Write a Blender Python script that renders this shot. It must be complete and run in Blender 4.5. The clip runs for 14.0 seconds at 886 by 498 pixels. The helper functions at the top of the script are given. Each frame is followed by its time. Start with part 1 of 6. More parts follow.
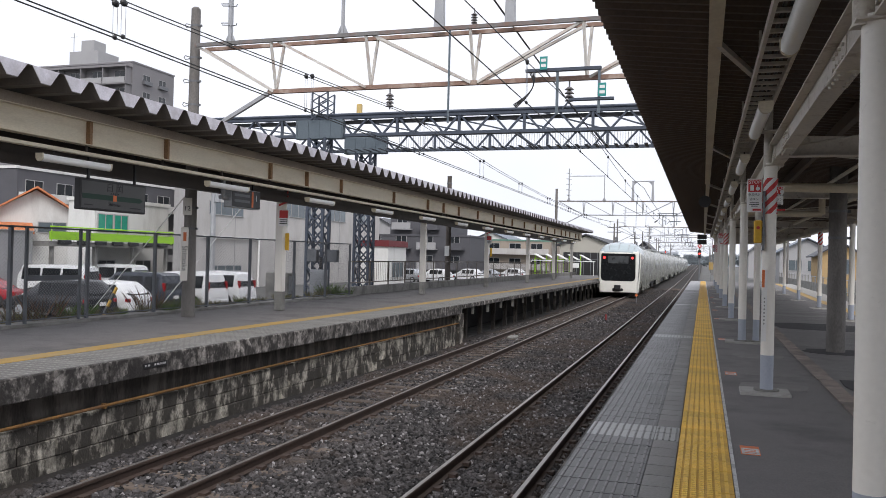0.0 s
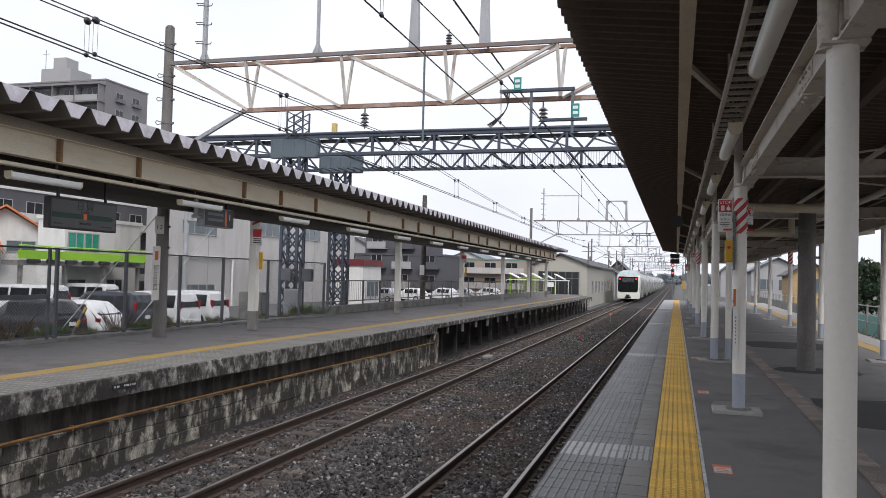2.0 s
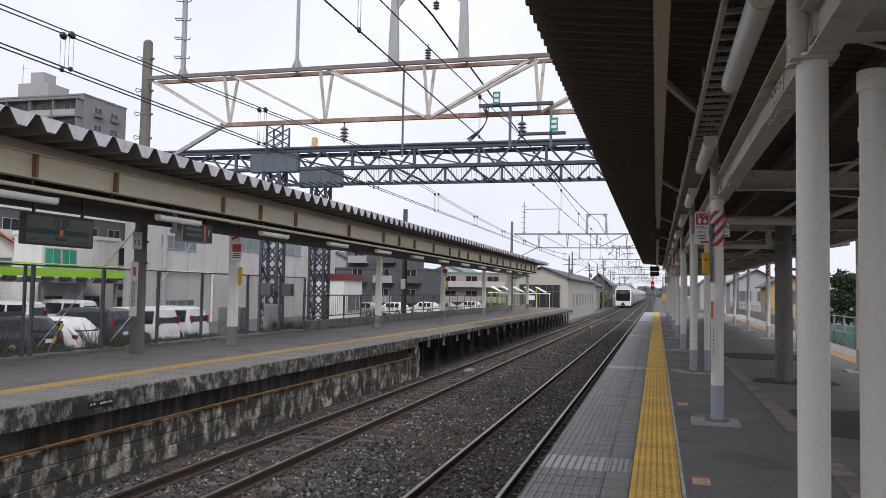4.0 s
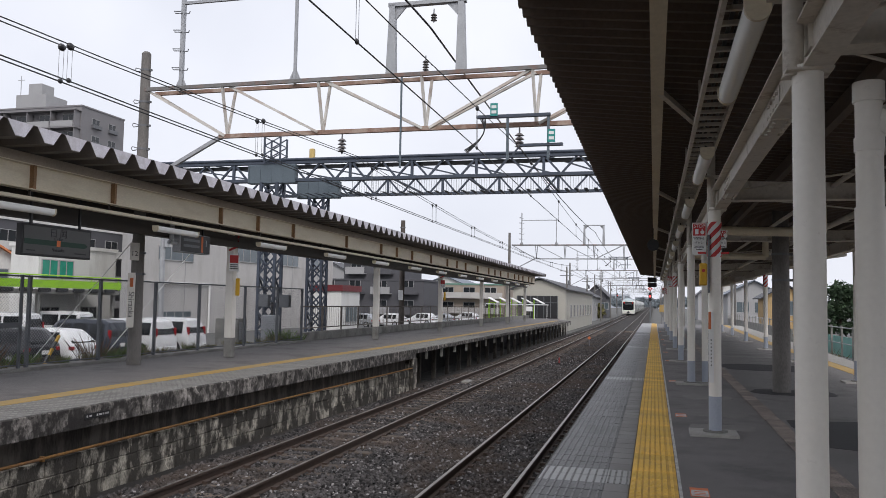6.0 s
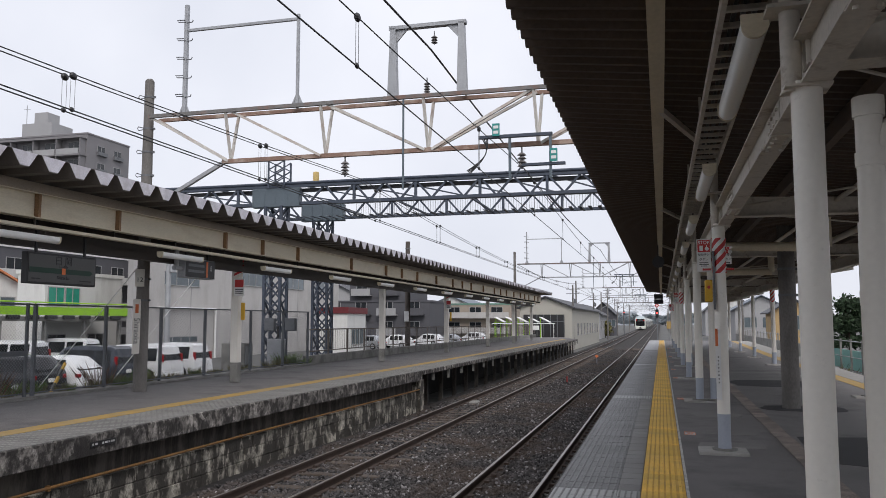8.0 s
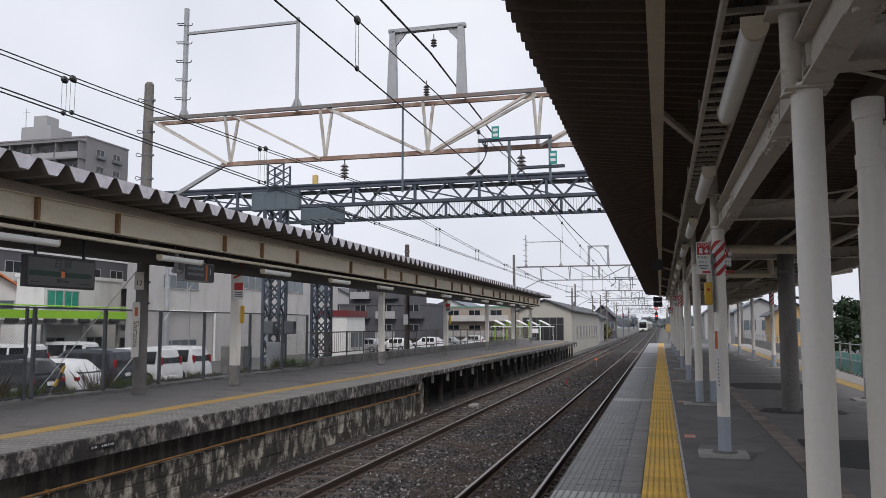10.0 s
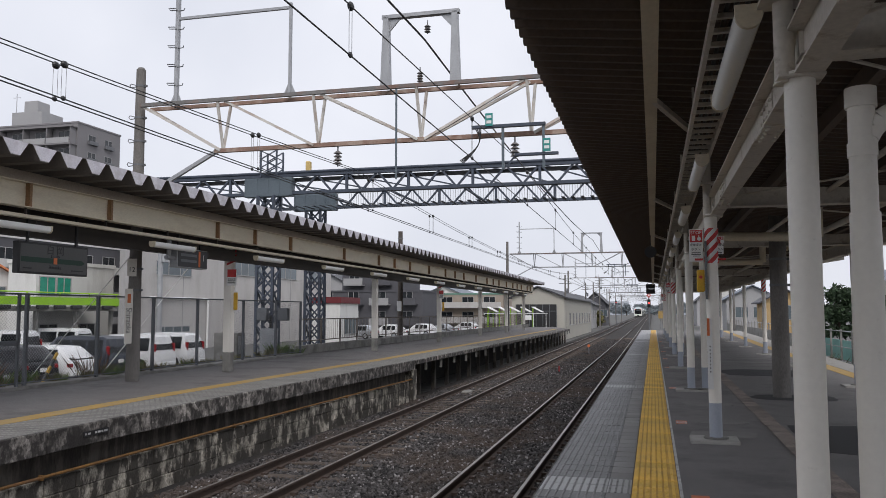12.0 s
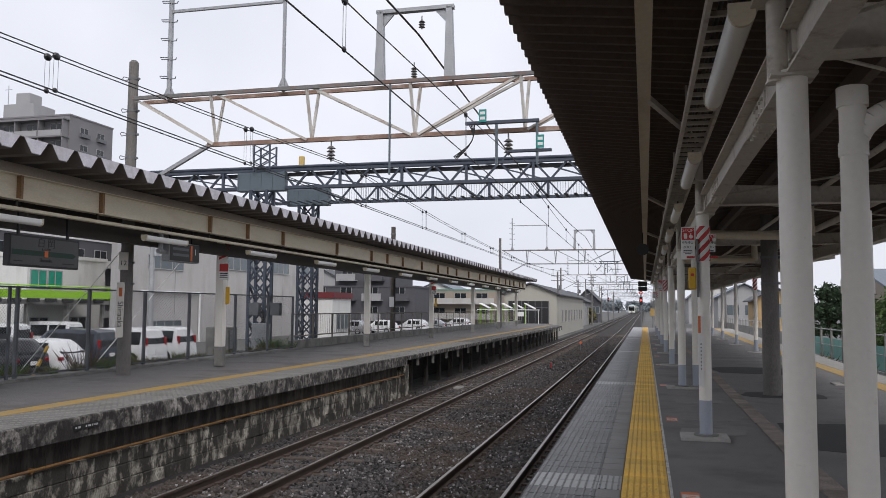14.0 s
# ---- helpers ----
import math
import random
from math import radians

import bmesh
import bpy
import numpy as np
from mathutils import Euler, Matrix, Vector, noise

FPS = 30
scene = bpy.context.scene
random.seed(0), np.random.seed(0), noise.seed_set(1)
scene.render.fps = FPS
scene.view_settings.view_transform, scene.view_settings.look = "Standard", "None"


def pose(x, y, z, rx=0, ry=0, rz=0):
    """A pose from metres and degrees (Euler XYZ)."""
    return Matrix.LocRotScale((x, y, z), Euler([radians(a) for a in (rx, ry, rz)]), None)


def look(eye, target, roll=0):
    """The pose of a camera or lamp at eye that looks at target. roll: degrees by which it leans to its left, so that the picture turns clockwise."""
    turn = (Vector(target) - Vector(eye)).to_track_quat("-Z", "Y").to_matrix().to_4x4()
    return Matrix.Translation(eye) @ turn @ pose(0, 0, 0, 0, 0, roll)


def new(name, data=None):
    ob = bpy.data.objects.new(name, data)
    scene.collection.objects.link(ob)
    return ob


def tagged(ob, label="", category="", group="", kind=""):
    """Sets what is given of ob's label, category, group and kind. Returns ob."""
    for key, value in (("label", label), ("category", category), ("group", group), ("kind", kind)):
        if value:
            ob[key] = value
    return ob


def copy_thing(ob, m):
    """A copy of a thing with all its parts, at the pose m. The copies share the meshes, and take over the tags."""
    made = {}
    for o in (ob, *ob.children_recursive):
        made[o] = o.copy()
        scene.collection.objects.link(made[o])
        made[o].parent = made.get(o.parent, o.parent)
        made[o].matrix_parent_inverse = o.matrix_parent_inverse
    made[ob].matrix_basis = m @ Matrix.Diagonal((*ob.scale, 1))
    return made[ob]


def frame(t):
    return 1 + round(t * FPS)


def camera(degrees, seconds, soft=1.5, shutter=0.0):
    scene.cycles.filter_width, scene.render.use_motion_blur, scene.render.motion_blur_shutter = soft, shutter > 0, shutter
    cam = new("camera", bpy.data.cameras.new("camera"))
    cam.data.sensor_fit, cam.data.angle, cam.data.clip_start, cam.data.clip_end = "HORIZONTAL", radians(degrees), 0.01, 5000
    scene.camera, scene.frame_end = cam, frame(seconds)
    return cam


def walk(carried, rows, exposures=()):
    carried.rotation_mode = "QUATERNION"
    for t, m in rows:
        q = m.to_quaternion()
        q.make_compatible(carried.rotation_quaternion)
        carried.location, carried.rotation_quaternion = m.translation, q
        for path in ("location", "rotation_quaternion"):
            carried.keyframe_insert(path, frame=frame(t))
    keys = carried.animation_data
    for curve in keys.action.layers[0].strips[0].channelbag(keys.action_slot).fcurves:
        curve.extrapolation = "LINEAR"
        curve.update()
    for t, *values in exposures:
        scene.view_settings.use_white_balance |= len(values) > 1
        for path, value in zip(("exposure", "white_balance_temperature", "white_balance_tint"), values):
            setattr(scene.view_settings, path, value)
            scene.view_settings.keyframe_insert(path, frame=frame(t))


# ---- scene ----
cam = camera(57.7, 14.0, soft=0.5)
PATH = [
    (0, (-0.042, 0.0, 1.533), (-0.658, 1.903, 1.552), 1.4),
    (0.5, (-0.045, -0.005, 1.532), (-0.634, 1.907, 1.561), 1.6),
    (1, (-0.043, 0.01, 1.532), (-0.617, 1.926, 1.576), 1.7),
    (1.5, (-0.042, 0.012, 1.535), (-0.611, 1.928, 1.592), 1.6),
    (2, (-0.031, 0.011, 1.536), (-0.589, 1.93, 1.604), 1.4),
    (2.5, (-0.021, 0.002, 1.538), (-0.567, 1.924, 1.617), 1.3),
    (3, (-0.017, 0.004, 1.535), (-0.559, 1.927, 1.624), 1.4),
    (3.5, (-0.006, 0.015, 1.538), (-0.525, 1.944, 1.635), 1.1),
    (6, (-0.006, 0.012, 1.535), (-0.514, 1.942, 1.666), 1.0),
    (6.5, (0.0, 0.005, 1.541), (-0.508, 1.934, 1.681), 0.8),
    (7, (-0.004, 0.011, 1.54), (-0.513, 1.939, 1.693), 0.4),
    (7.5, (0.007, 0.014, 1.543), (-0.508, 1.94, 1.711), 0.1),
    (8, (0.01, 0.029, 1.548), (-0.51, 1.951, 1.729), -0.0),
    (10.5, (0.002, 0.026, 1.543), (-0.514, 1.949, 1.732), -0.1),
    (11, (0.002, 0.022, 1.544), (-0.511, 1.946, 1.73), -0.3),
    (11.5, (0.0, 0.012, 1.546), (-0.508, 1.939, 1.719), -0.2),
    (12, (0.004, 0.019, 1.547), (-0.499, 1.949, 1.703), 0.0),
    (12.5, (0.007, 0.02, 1.544), (-0.489, 1.952, 1.689), 0.2),
    (13, (0.002, 0.012, 1.545), (-0.487, 1.946, 1.686), 0.3),
    (13.5, (0.008, 0.012, 1.544), (-0.481, 1.947, 1.687), 0.4),
    (14, (0.009, 0.02, 1.545), (-0.477, 1.954, 1.691), 0.4),
]
walk(cam, [(t, look(eye, target, roll)) for t, eye, target, roll in PATH], [(0, 0.5, 6500, 13), (3, 0.36, 6500, 13), (7.5, 0.2, 6500, 13), (11, 0.1, 6500, 13), (14, 0.18, 6500, 13)])

# ---------- world and light: bright overcast ----------
SUN_EL, SUN_ROT = radians(52), radians(150)
world = bpy.data.worlds.new("overcast")
scene.world = world
world.use_nodes = True
wn, wl = world.node_tree.nodes, world.node_tree.links
wn.clear()
w_out = wn.new("ShaderNodeOutputWorld")
w_bg = wn.new("ShaderNodeBackground")
w_sky = wn.new("ShaderNodeTexSky")
w_sky.sky_type, w_sky.sun_disc = "NISHITA", False
w_sky.sun_elevation, w_sky.sun_rotation = SUN_EL, SUN_ROT
w_sky.air_density, w_sky.dust_density = 1.0, 4.0
w_co = wn.new("ShaderNodeTexCoord")
w_noise = wn.new("ShaderNodeTexNoise")
w_noise.inputs["Scale"].default_value, w_noise.inputs["Detail"].default_value = 2.2, 5.0
w_ramp = wn.new("ShaderNodeValToRGB")
w_ramp.color_ramp.elements[0].position, w_ramp.color_ramp.elements[0].color = 0.3, (6.1, 6.45, 7.1, 1)
w_ramp.color_ramp.elements[1].position, w_ramp.color_ramp.elements[1].color = 0.75, (8.2, 8.45, 8.9, 1)
w_mix = wn.new("ShaderNodeMix")
w_mix.data_type = "RGBA"
w_mix.inputs[0].default_value = 0.93
wl.new(w_co.outputs["Generated"], w_noise.inputs["Vector"])
wl.new(w_noise.outputs["Fac"], w_ramp.inputs["Fac"])
wl.new(w_sky.outputs["Color"], w_mix.inputs[6])
wl.new(w_ramp.outputs["Color"], w_mix.inputs[7])
wl.new(w_mix.outputs[2], w_bg.inputs["Color"])
w_bg.inputs["Strength"].default_value = 0.11
wl.new(w_bg.outputs["Background"], w_out.inputs["Surface"])
sun = new("sun", bpy.data.lights.new("sun", "SUN"))
sun.data.energy, sun.data.angle, sun.data.color = 1.4, radians(25), (1.0, 0.97, 0.93)
sun.matrix_world = look((0, 0, 60), (0 - 25, 60, 0))


# ---------- materials ----------
def mat(name, col, rough=0.7, metal=0.0, var=0.15, scale=3.0, fine=40.0, bump=0.15, stain=None, stain_amt=0.0,
        stain_scale=1.2, stretch=(1, 1, 1), island=0.0, spec=0.5, obrand=0.0, detail=6.0, local=False, lo=0.48, hi=0.62, chips=0.0, chip_scale=6.0):
    m = bpy.data.materials.new(name)
    m.use_nodes = True
    n, l = m.node_tree.nodes, m.node_tree.links
    p = n["Principled BSDF"]
    p.inputs["Metallic"].default_value = metal
    p.inputs["Specular IOR Level"].default_value = spec
    geo = n.new("ShaderNodeTexCoord" if local else "ShaderNodeNewGeometry")
    mp = n.new("ShaderNodeMapping")
    mp.inputs["Scale"].default_value = stretch
    l.new(geo.outputs["Object" if local else "Position"], mp.inputs["Vector"])
    a = n.new("ShaderNodeTexNoise")
    a.inputs["Scale"].default_value, a.inputs["Detail"].default_value = scale, detail
    b = n.new("ShaderNodeTexNoise")
    b.inputs["Scale"].default_value, b.inputs["Detail"].default_value = fine, 3.0
    l.new(mp.outputs["Vector"], a.inputs["Vector"])
    l.new(mp.outputs["Vector"], b.inputs["Vector"])
    ad = n.new("ShaderNodeMath")
    ad.operation = "ADD"
    l.new(a.outputs["Fac"], ad.inputs[0])
    l.new(b.outputs["Fac"], ad.inputs[1])
    mr = n.new("ShaderNodeMapRange")
    mr.inputs["From Min"].default_value, mr.inputs["From Max"].default_value = 0.6, 1.4
    mr.inputs["To Min"].default_value, mr.inputs["To Max"].default_value = 1 - var * 1.6, 1 + var * 1.6
    l.new(ad.outputs[0], mr.inputs["Value"])
    src = mr.outputs["Result"]
    if chips:
        vo = n.new("ShaderNodeTexVoronoi")
        vo.inputs["Scale"].default_value = chip_scale
        wob = n.new("ShaderNodeVectorMath")
        wob.operation = "MULTIPLY_ADD"
        wob.inputs[1].default_value = (0.12, 0.12, 0.12)
        l.new(a.outputs["Color"], wob.inputs[0])
        l.new(mp.outputs["Vector"], wob.inputs[2])
        l.new(wob.outputs["Vector"], vo.inputs["Vector"])
        vr = n.new("ShaderNodeMapRange")
        vr.inputs["To Min"].default_value, vr.inputs["To Max"].default_value = 1 - chips, 1 + chips
        l.new(vo.outputs["Color"], vr.inputs["Value"])
        vm0 = n.new("ShaderNodeMath")
        vm0.operation = "MULTIPLY"
        l.new(src, vm0.inputs[0])
        l.new(vr.outputs["Result"], vm0.inputs[1])
        src = vm0.outputs[0]
    for amount, kind in ((island, "geo"), (obrand, "ob")):
        if amount:
            r = n.new("ShaderNodeNewGeometry" if kind == "geo" else "ShaderNodeObjectInfo")
            r2 = n.new("ShaderNodeMapRange")
            r2.inputs["To Min"].default_value, r2.inputs["To Max"].default_value = 1 - amount, 1 + amount
            l.new(r.outputs["Random Per Island" if kind == "geo" else "Random"], r2.inputs["Value"])
            mu = n.new("ShaderNodeMath")
            mu.operation = "MULTIPLY"
            l.new(src, mu.inputs[0])
            l.new(r2.outputs["Result"], mu.inputs[1])
            src = mu.outputs[0]
    vm = n.new("ShaderNodeVectorMath")
    vm.operation = "SCALE"
    vm.inputs[0].default_value = col
    l.new(src, vm.inputs["Scale"])
    out = vm.outputs["Vector"]
    if stain_amt:
        s = n.new("ShaderNodeTexNoise")
        s.inputs["Scale"].default_value, s.inputs["Detail"].default_value = stain_scale, 8.0
        s.inputs["Roughness"].default_value = 0.65
        l.new(mp.outputs["Vector"], s.inputs["Vector"])
        sr = n.new("ShaderNodeMapRange")
        sr.inputs["From Min"].default_value, sr.inputs["From Max"].default_value = lo, hi
        sr.inputs["To Max"].default_value = stain_amt
        l.new(s.outputs["Fac"], sr.inputs["Value"])
        mx = n.new("ShaderNodeMix")
        mx.data_type = "RGBA"
        l.new(sr.outputs["Result"], mx.inputs[0])
        l.new(out, mx.inputs[6])
        mx.inputs[7].default_value = (*(stain or (0.05, 0.045, 0.04)), 1)
        out = mx.outputs[2]
    l.new(out, p.inputs["Base Color"])
    rr = n.new("ShaderNodeMapRange")
    rr.inputs["To Min"].default_value, rr.inputs["To Max"].default_value = max(0.03, rough - 0.15), min(1, rough + 0.15)
    l.new(a.outputs["Fac"], rr.inputs["Value"])
    l.new(rr.outputs["Result"], p.inputs["Roughness"])
    if bump:
        bp = n.new("ShaderNodeBump")
        bp.inputs["Strength"].default_value, bp.inputs["Distance"].default_value = bump, 0.01
        l.new(ad.outputs[0], bp.inputs["Height"])
        l.new(bp.outputs["Normal"], p.inputs["Normal"])
    return m


def glow(name, col, strength):
    m = bpy.data.materials.new(name)
    m.use_nodes = True
    p = m.node_tree.nodes["Principled BSDF"]
    p.inputs["Base Color"].default_value = (*col, 1)
    p.inputs["Emission Color"].default_value = (*col, 1)
    p.inputs["Emission Strength"].default_value = strength
    return m


M_ASPH = mat("asphalt", (0.155, 0.146, 0.144), 0.72, var=0.36, scale=0.7, fine=75, bump=0.6, stain=(0.085, 0.08, 0.08), stain_amt=0.8, stain_scale=0.7)
M_CONC = mat("concrete", (0.24, 0.235, 0.22), 0.85, var=0.2, scale=2.5, fine=60, stain=(0.08, 0.077, 0.07), stain_amt=0.5, stain_scale=1.5)
M_BLOCKWALL = mat("stained_block", (0.36, 0.335, 0.285), 0.9, var=0.4, scale=2.2, fine=45, bump=1.0, stain=(0.03, 0.026, 0.022), stain_amt=0.95, stain_scale=3.6, stretch=(1, 1, 0.6), obrand=0.2, lo=0.40, hi=0.52, chips=0.5, chip_scale=6.0)
M_COPING = mat("weathered_coping", (0.20, 0.185, 0.17), 0.9, var=0.4, scale=2.0, fine=45, bump=0.9, stain=(0.022, 0.019, 0.018), stain_amt=0.92, stain_scale=7.0, stretch=(1, 1.0, 0.75), obrand=0.3, lo=0.40, hi=0.55, chips=0.8, chip_scale=8.0)
# dark brown with paler streaks: recessed wall, slab posts and edge nosing
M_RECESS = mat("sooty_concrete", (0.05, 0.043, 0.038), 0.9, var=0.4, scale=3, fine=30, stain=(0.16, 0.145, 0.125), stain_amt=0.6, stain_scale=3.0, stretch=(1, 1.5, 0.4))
# near black, in place of the shade under the far slab
M_SLAB_SHADE = mat("dark_void", (0.012, 0.012, 0.013), 0.9)
M_TILE_GREY = mat("grey_tile", (0.145, 0.138, 0.132), 0.45, var=0.2, scale=2.0, fine=50, bump=0.2, obrand=0.18)
M_TILE_DARK = mat("dark_ribbed_tile", (0.040, 0.038, 0.038), 0.38, var=0.25, scale=1.8, fine=50, bump=0.2, obrand=0.15)
# edge tile coloured pale: reflected sky light is put into the base colour
M_TILE_SHEEN = mat("pale_ribbed_tile", (0.30, 0.30, 0.30), 0.38, var=0.2, scale=4, fine=60, obrand=0.08)
M_YELLOW = mat("tactile_yellow", (0.60, 0.36, 0.06), 0.6, var=0.16, scale=2.0, fine=60, bump=0.2, obrand=0.14, stain=(0.30, 0.19, 0.06), stain_amt=0.4, stain_scale=3)
M_YELLOW_OLD = mat("faded_yellow", (0.37, 0.235, 0.06), 0.75, var=0.2, scale=2.5, fine=60, stain=(0.30, 0.25, 0.15), stain_amt=0.5)
M_WHITE_LINE = mat("worn_white_line", (0.5, 0.5, 0.5), 0.7, var=0.2, scale=6, fine=50, stain=(0.12, 0.12, 0.12), stain_amt=0.5, stain_scale=5)
M_ORANGE = mat("orange_sticker", (0.62, 0.16, 0.05), 0.6, var=0.1)
M_STONE_PALE = mat("pale_ballast_stone", (0.21, 0.20, 0.20), 0.8, var=0.3, scale=1.2, fine=60, bump=0.3, island=0.5)
M_STONE = mat("ballast_stone", (0.050, 0.046, 0.046), 0.85, var=0.3, scale=1.2, fine=60, bump=0.3, island=0.92, stain=(0.075, 0.054, 0.042), stain_amt=0.75, stain_scale=0.45)
# near black for shadow gaps between the stones; the brown stain is real colour
M_BED = mat("ballast_bed", (0.014, 0.012, 0.011), 0.95, var=0.5, scale=2.2, fine=22, bump=1.0, stain=(0.05, 0.037, 0.028), stain_amt=0.6, stain_scale=0.7)
M_RAIL = mat("rusty_rail", (0.055, 0.036, 0.028), 0.75, var=0.25, scale=5, fine=50)
M_RAILTOP = mat("polished_railhead", (0.30, 0.275, 0.255), 0.4, metal=0.7, var=0.12, scale=3, fine=40, bump=0.05)
M_SLEEPER = mat("old_sleeper", (0.10, 0.078, 0.062), 0.9, var=0.3, scale=3, fine=30, stretch=(0.3, 3, 3), obrand=0.3)
M_SLEEPERC = mat("concrete_sleeper", (0.2, 0.19, 0.175), 0.9, var=0.2, obrand=0.2)
M_CREAM = mat("cream_paint", (0.68, 0.61, 0.47), 0.55, var=0.08, scale=1.5, fine=30, bump=0.08, stain=(0.42, 0.34, 0.24), stain_amt=0.35, stain_scale=1.5, stretch=(1, 0.5, 2))
M_RUSTY = mat("rusty_stiffener", (0.26, 0.15, 0.075), 0.8, var=0.25)
M_BROWN = mat("dark_brown_paint", (0.045, 0.036, 0.03), 0.6, var=0.2)
M_ROOFSHEET = mat("folded_roof_sheet", (0.10, 0.088, 0.08), 0.6, metal=0.0, var=0.15, scale=2, fine=30, bump=0.1)
M_ROOFDARK = mat("brown_folded_soffit", (0.105, 0.077, 0.061), 0.7, var=0.15, scale=2, fine=30, bump=0.1)
M_ROOFTIP = mat("sheet_edge", (0.60, 0.58, 0.63), 0.5, var=0.15, scale=4, stain=(0.38, 0.35, 0.36), stain_amt=0.5, stain_scale=5)
M_WHITEP = mat("white_column_paint", (0.78, 0.75, 0.69), 0.42, var=0.03, scale=1.2, fine=30, bump=0.04, stain=(0.50, 0.46, 0.41), stain_amt=0.3, stain_scale=14, lo=0.62, hi=0.70)
M_BEAMP = mat("aged_beam_paint", (0.56, 0.52, 0.46), 0.5, var=0.1, scale=1.5, fine=30, bump=0.06, stain=(0.24, 0.17, 0.12), stain_amt=0.6, stain_scale=5, lo=0.56, hi=0.66)
M_GREYP = mat("grey_column_paint", (0.33, 0.36, 0.42), 0.5, var=0.06)
M_CONCPOLE = mat("concrete_pole", (0.17, 0.16, 0.15), 0.85, var=0.2, scale=2, fine=50, stain=(0.07, 0.065, 0.06), stain_amt=0.5, stretch=(1, 1, 0.4))
M_GALV = mat("galvanised_steel", (0.36, 0.37, 0.385), 0.5, metal=0.4, var=0.12)
M_DGALV = mat("dull_galvanised_steel", (0.16, 0.165, 0.175), 0.6, metal=0.3, var=0.15)
M_TRUSS = mat("faded_truss_paint", (0.56, 0.54, 0.50), 0.6, var=0.1, scale=3, stain=(0.30, 0.13, 0.07), stain_amt=0.35, stain_scale=2.5)
M_TRUSSRUST = mat("rusted_chord", (0.26, 0.165, 0.125), 0.8, var=0.2, stain=(0.48, 0.42, 0.36), stain_amt=0.5, stain_scale=3)
M_CHORDGREY = mat("weathered_grey_chord", (0.17, 0.165, 0.16), 0.6, var=0.2, stain=(0.22, 0.10, 0.06), stain_amt=0.6, stain_scale=2.5)
M_BRIDGE = mat("slate_grey_bridge_paint", (0.05, 0.063, 0.088), 0.55, var=0.15, scale=2, fine=20)
M_BRIDGEBOX = mat("blue_grey_plate", (0.10, 0.128, 0.15), 0.5, var=0.12, scale=1.2, fine=20)
M_WIRE = mat("dark_wire", (0.02, 0.02, 0.021), 0.6, var=0.1, bump=0)
M_PORC = mat("porcelain", (0.16, 0.15, 0.15), 0.3, var=0.1, bump=0)
M_WHITE = mat("white_plastic", (0.75, 0.75, 0.74), 0.5, var=0.04)
M_BLACK = mat("black_plastic", (0.018, 0.018, 0.02), 0.45, var=0.1)
M_RED = mat("red_paint", (0.50, 0.035, 0.035), 0.5, var=0.08)
# sign green lowered in tone: the canopy shade is put into the colour
M_GREEN_SHADED = mat("sign_green", (0.006, 0.036, 0.022), 0.5, var=0.05)
M_TEAL = mat("teal_plate", (0.02, 0.25, 0.23), 0.5, var=0.05)
M_LIME = mat("lime_green_paint", (0.30, 0.60, 0.02), 0.5, var=0.06)
M_LAMPYEL = mat("amber_box", (0.62, 0.36, 0.02), 0.5, var=0.08)
M_TUBE = mat("unlit_tube", (0.80, 0.80, 0.78), 0.35, var=0.03, bump=0)
M_MESH = mat("chain_link_wire", (0.17, 0.175, 0.18), 0.55, metal=0.3, var=0.1, bump=0)
M_GLASS_D = mat("dark_glass", (0.02, 0.024, 0.028), 0.08, var=0.1, bump=0)
M_GLASS_W = mat("window_glass", (0.10, 0.125, 0.14), 0.1, var=0.25, scale=0.5, bump=0)


# ---------- building helpers ----------
def box(bm, x0, x1, y0, y1, z0, z1, bev=0.0):
    vs = [bm.verts.new(c) for c in ((x0, y0, z0), (x1, y0, z0), (x1, y1, z0), (x0, y1, z0), (x0, y0, z1), (x1, y0, z1), (x1, y1, z1), (x0, y1, z1))]
    fs = [bm.faces.new([vs[i] for i in f]) for f in ((3, 2, 1, 0), (4, 5, 6, 7), (0, 1, 5, 4), (1, 2, 6, 5), (2, 3, 7, 6), (3, 0, 4, 7))]
    if bev:
        es = {e for f in fs for e in f.edges}
        bmesh.ops.bevel(bm, geom=list(es), offset=bev, segments=1, affect="EDGES")
    return bm


def bar(bm, p, q, w, h=None):
    """A square bar from p to q."""
    p, q = Vector(p), Vector(q)
    h = h or w
    d = q - p
    m = Matrix.Translation((p + q) / 2) @ d.to_track_quat("Z", "Y").to_matrix().to_4x4() @ Matrix.Diagonal((w, h, d.length, 1))
    bmesh.ops.create_cube(bm, size=1, matrix=m)
    return bm


def tube(bm, p, q, r, n=10, r2=None):
    p, q = Vector(p), Vector(q)
    d = q - p
    m = Matrix.Translation((p + q) / 2) @ d.to_track_quat("Z", "Y").to_matrix().to_4x4()
    bmesh.ops.create_cone(bm, cap_ends=True, segments=n, radius1=r, radius2=r if r2 is None else r2, depth=d.length, matrix=m)
    return bm


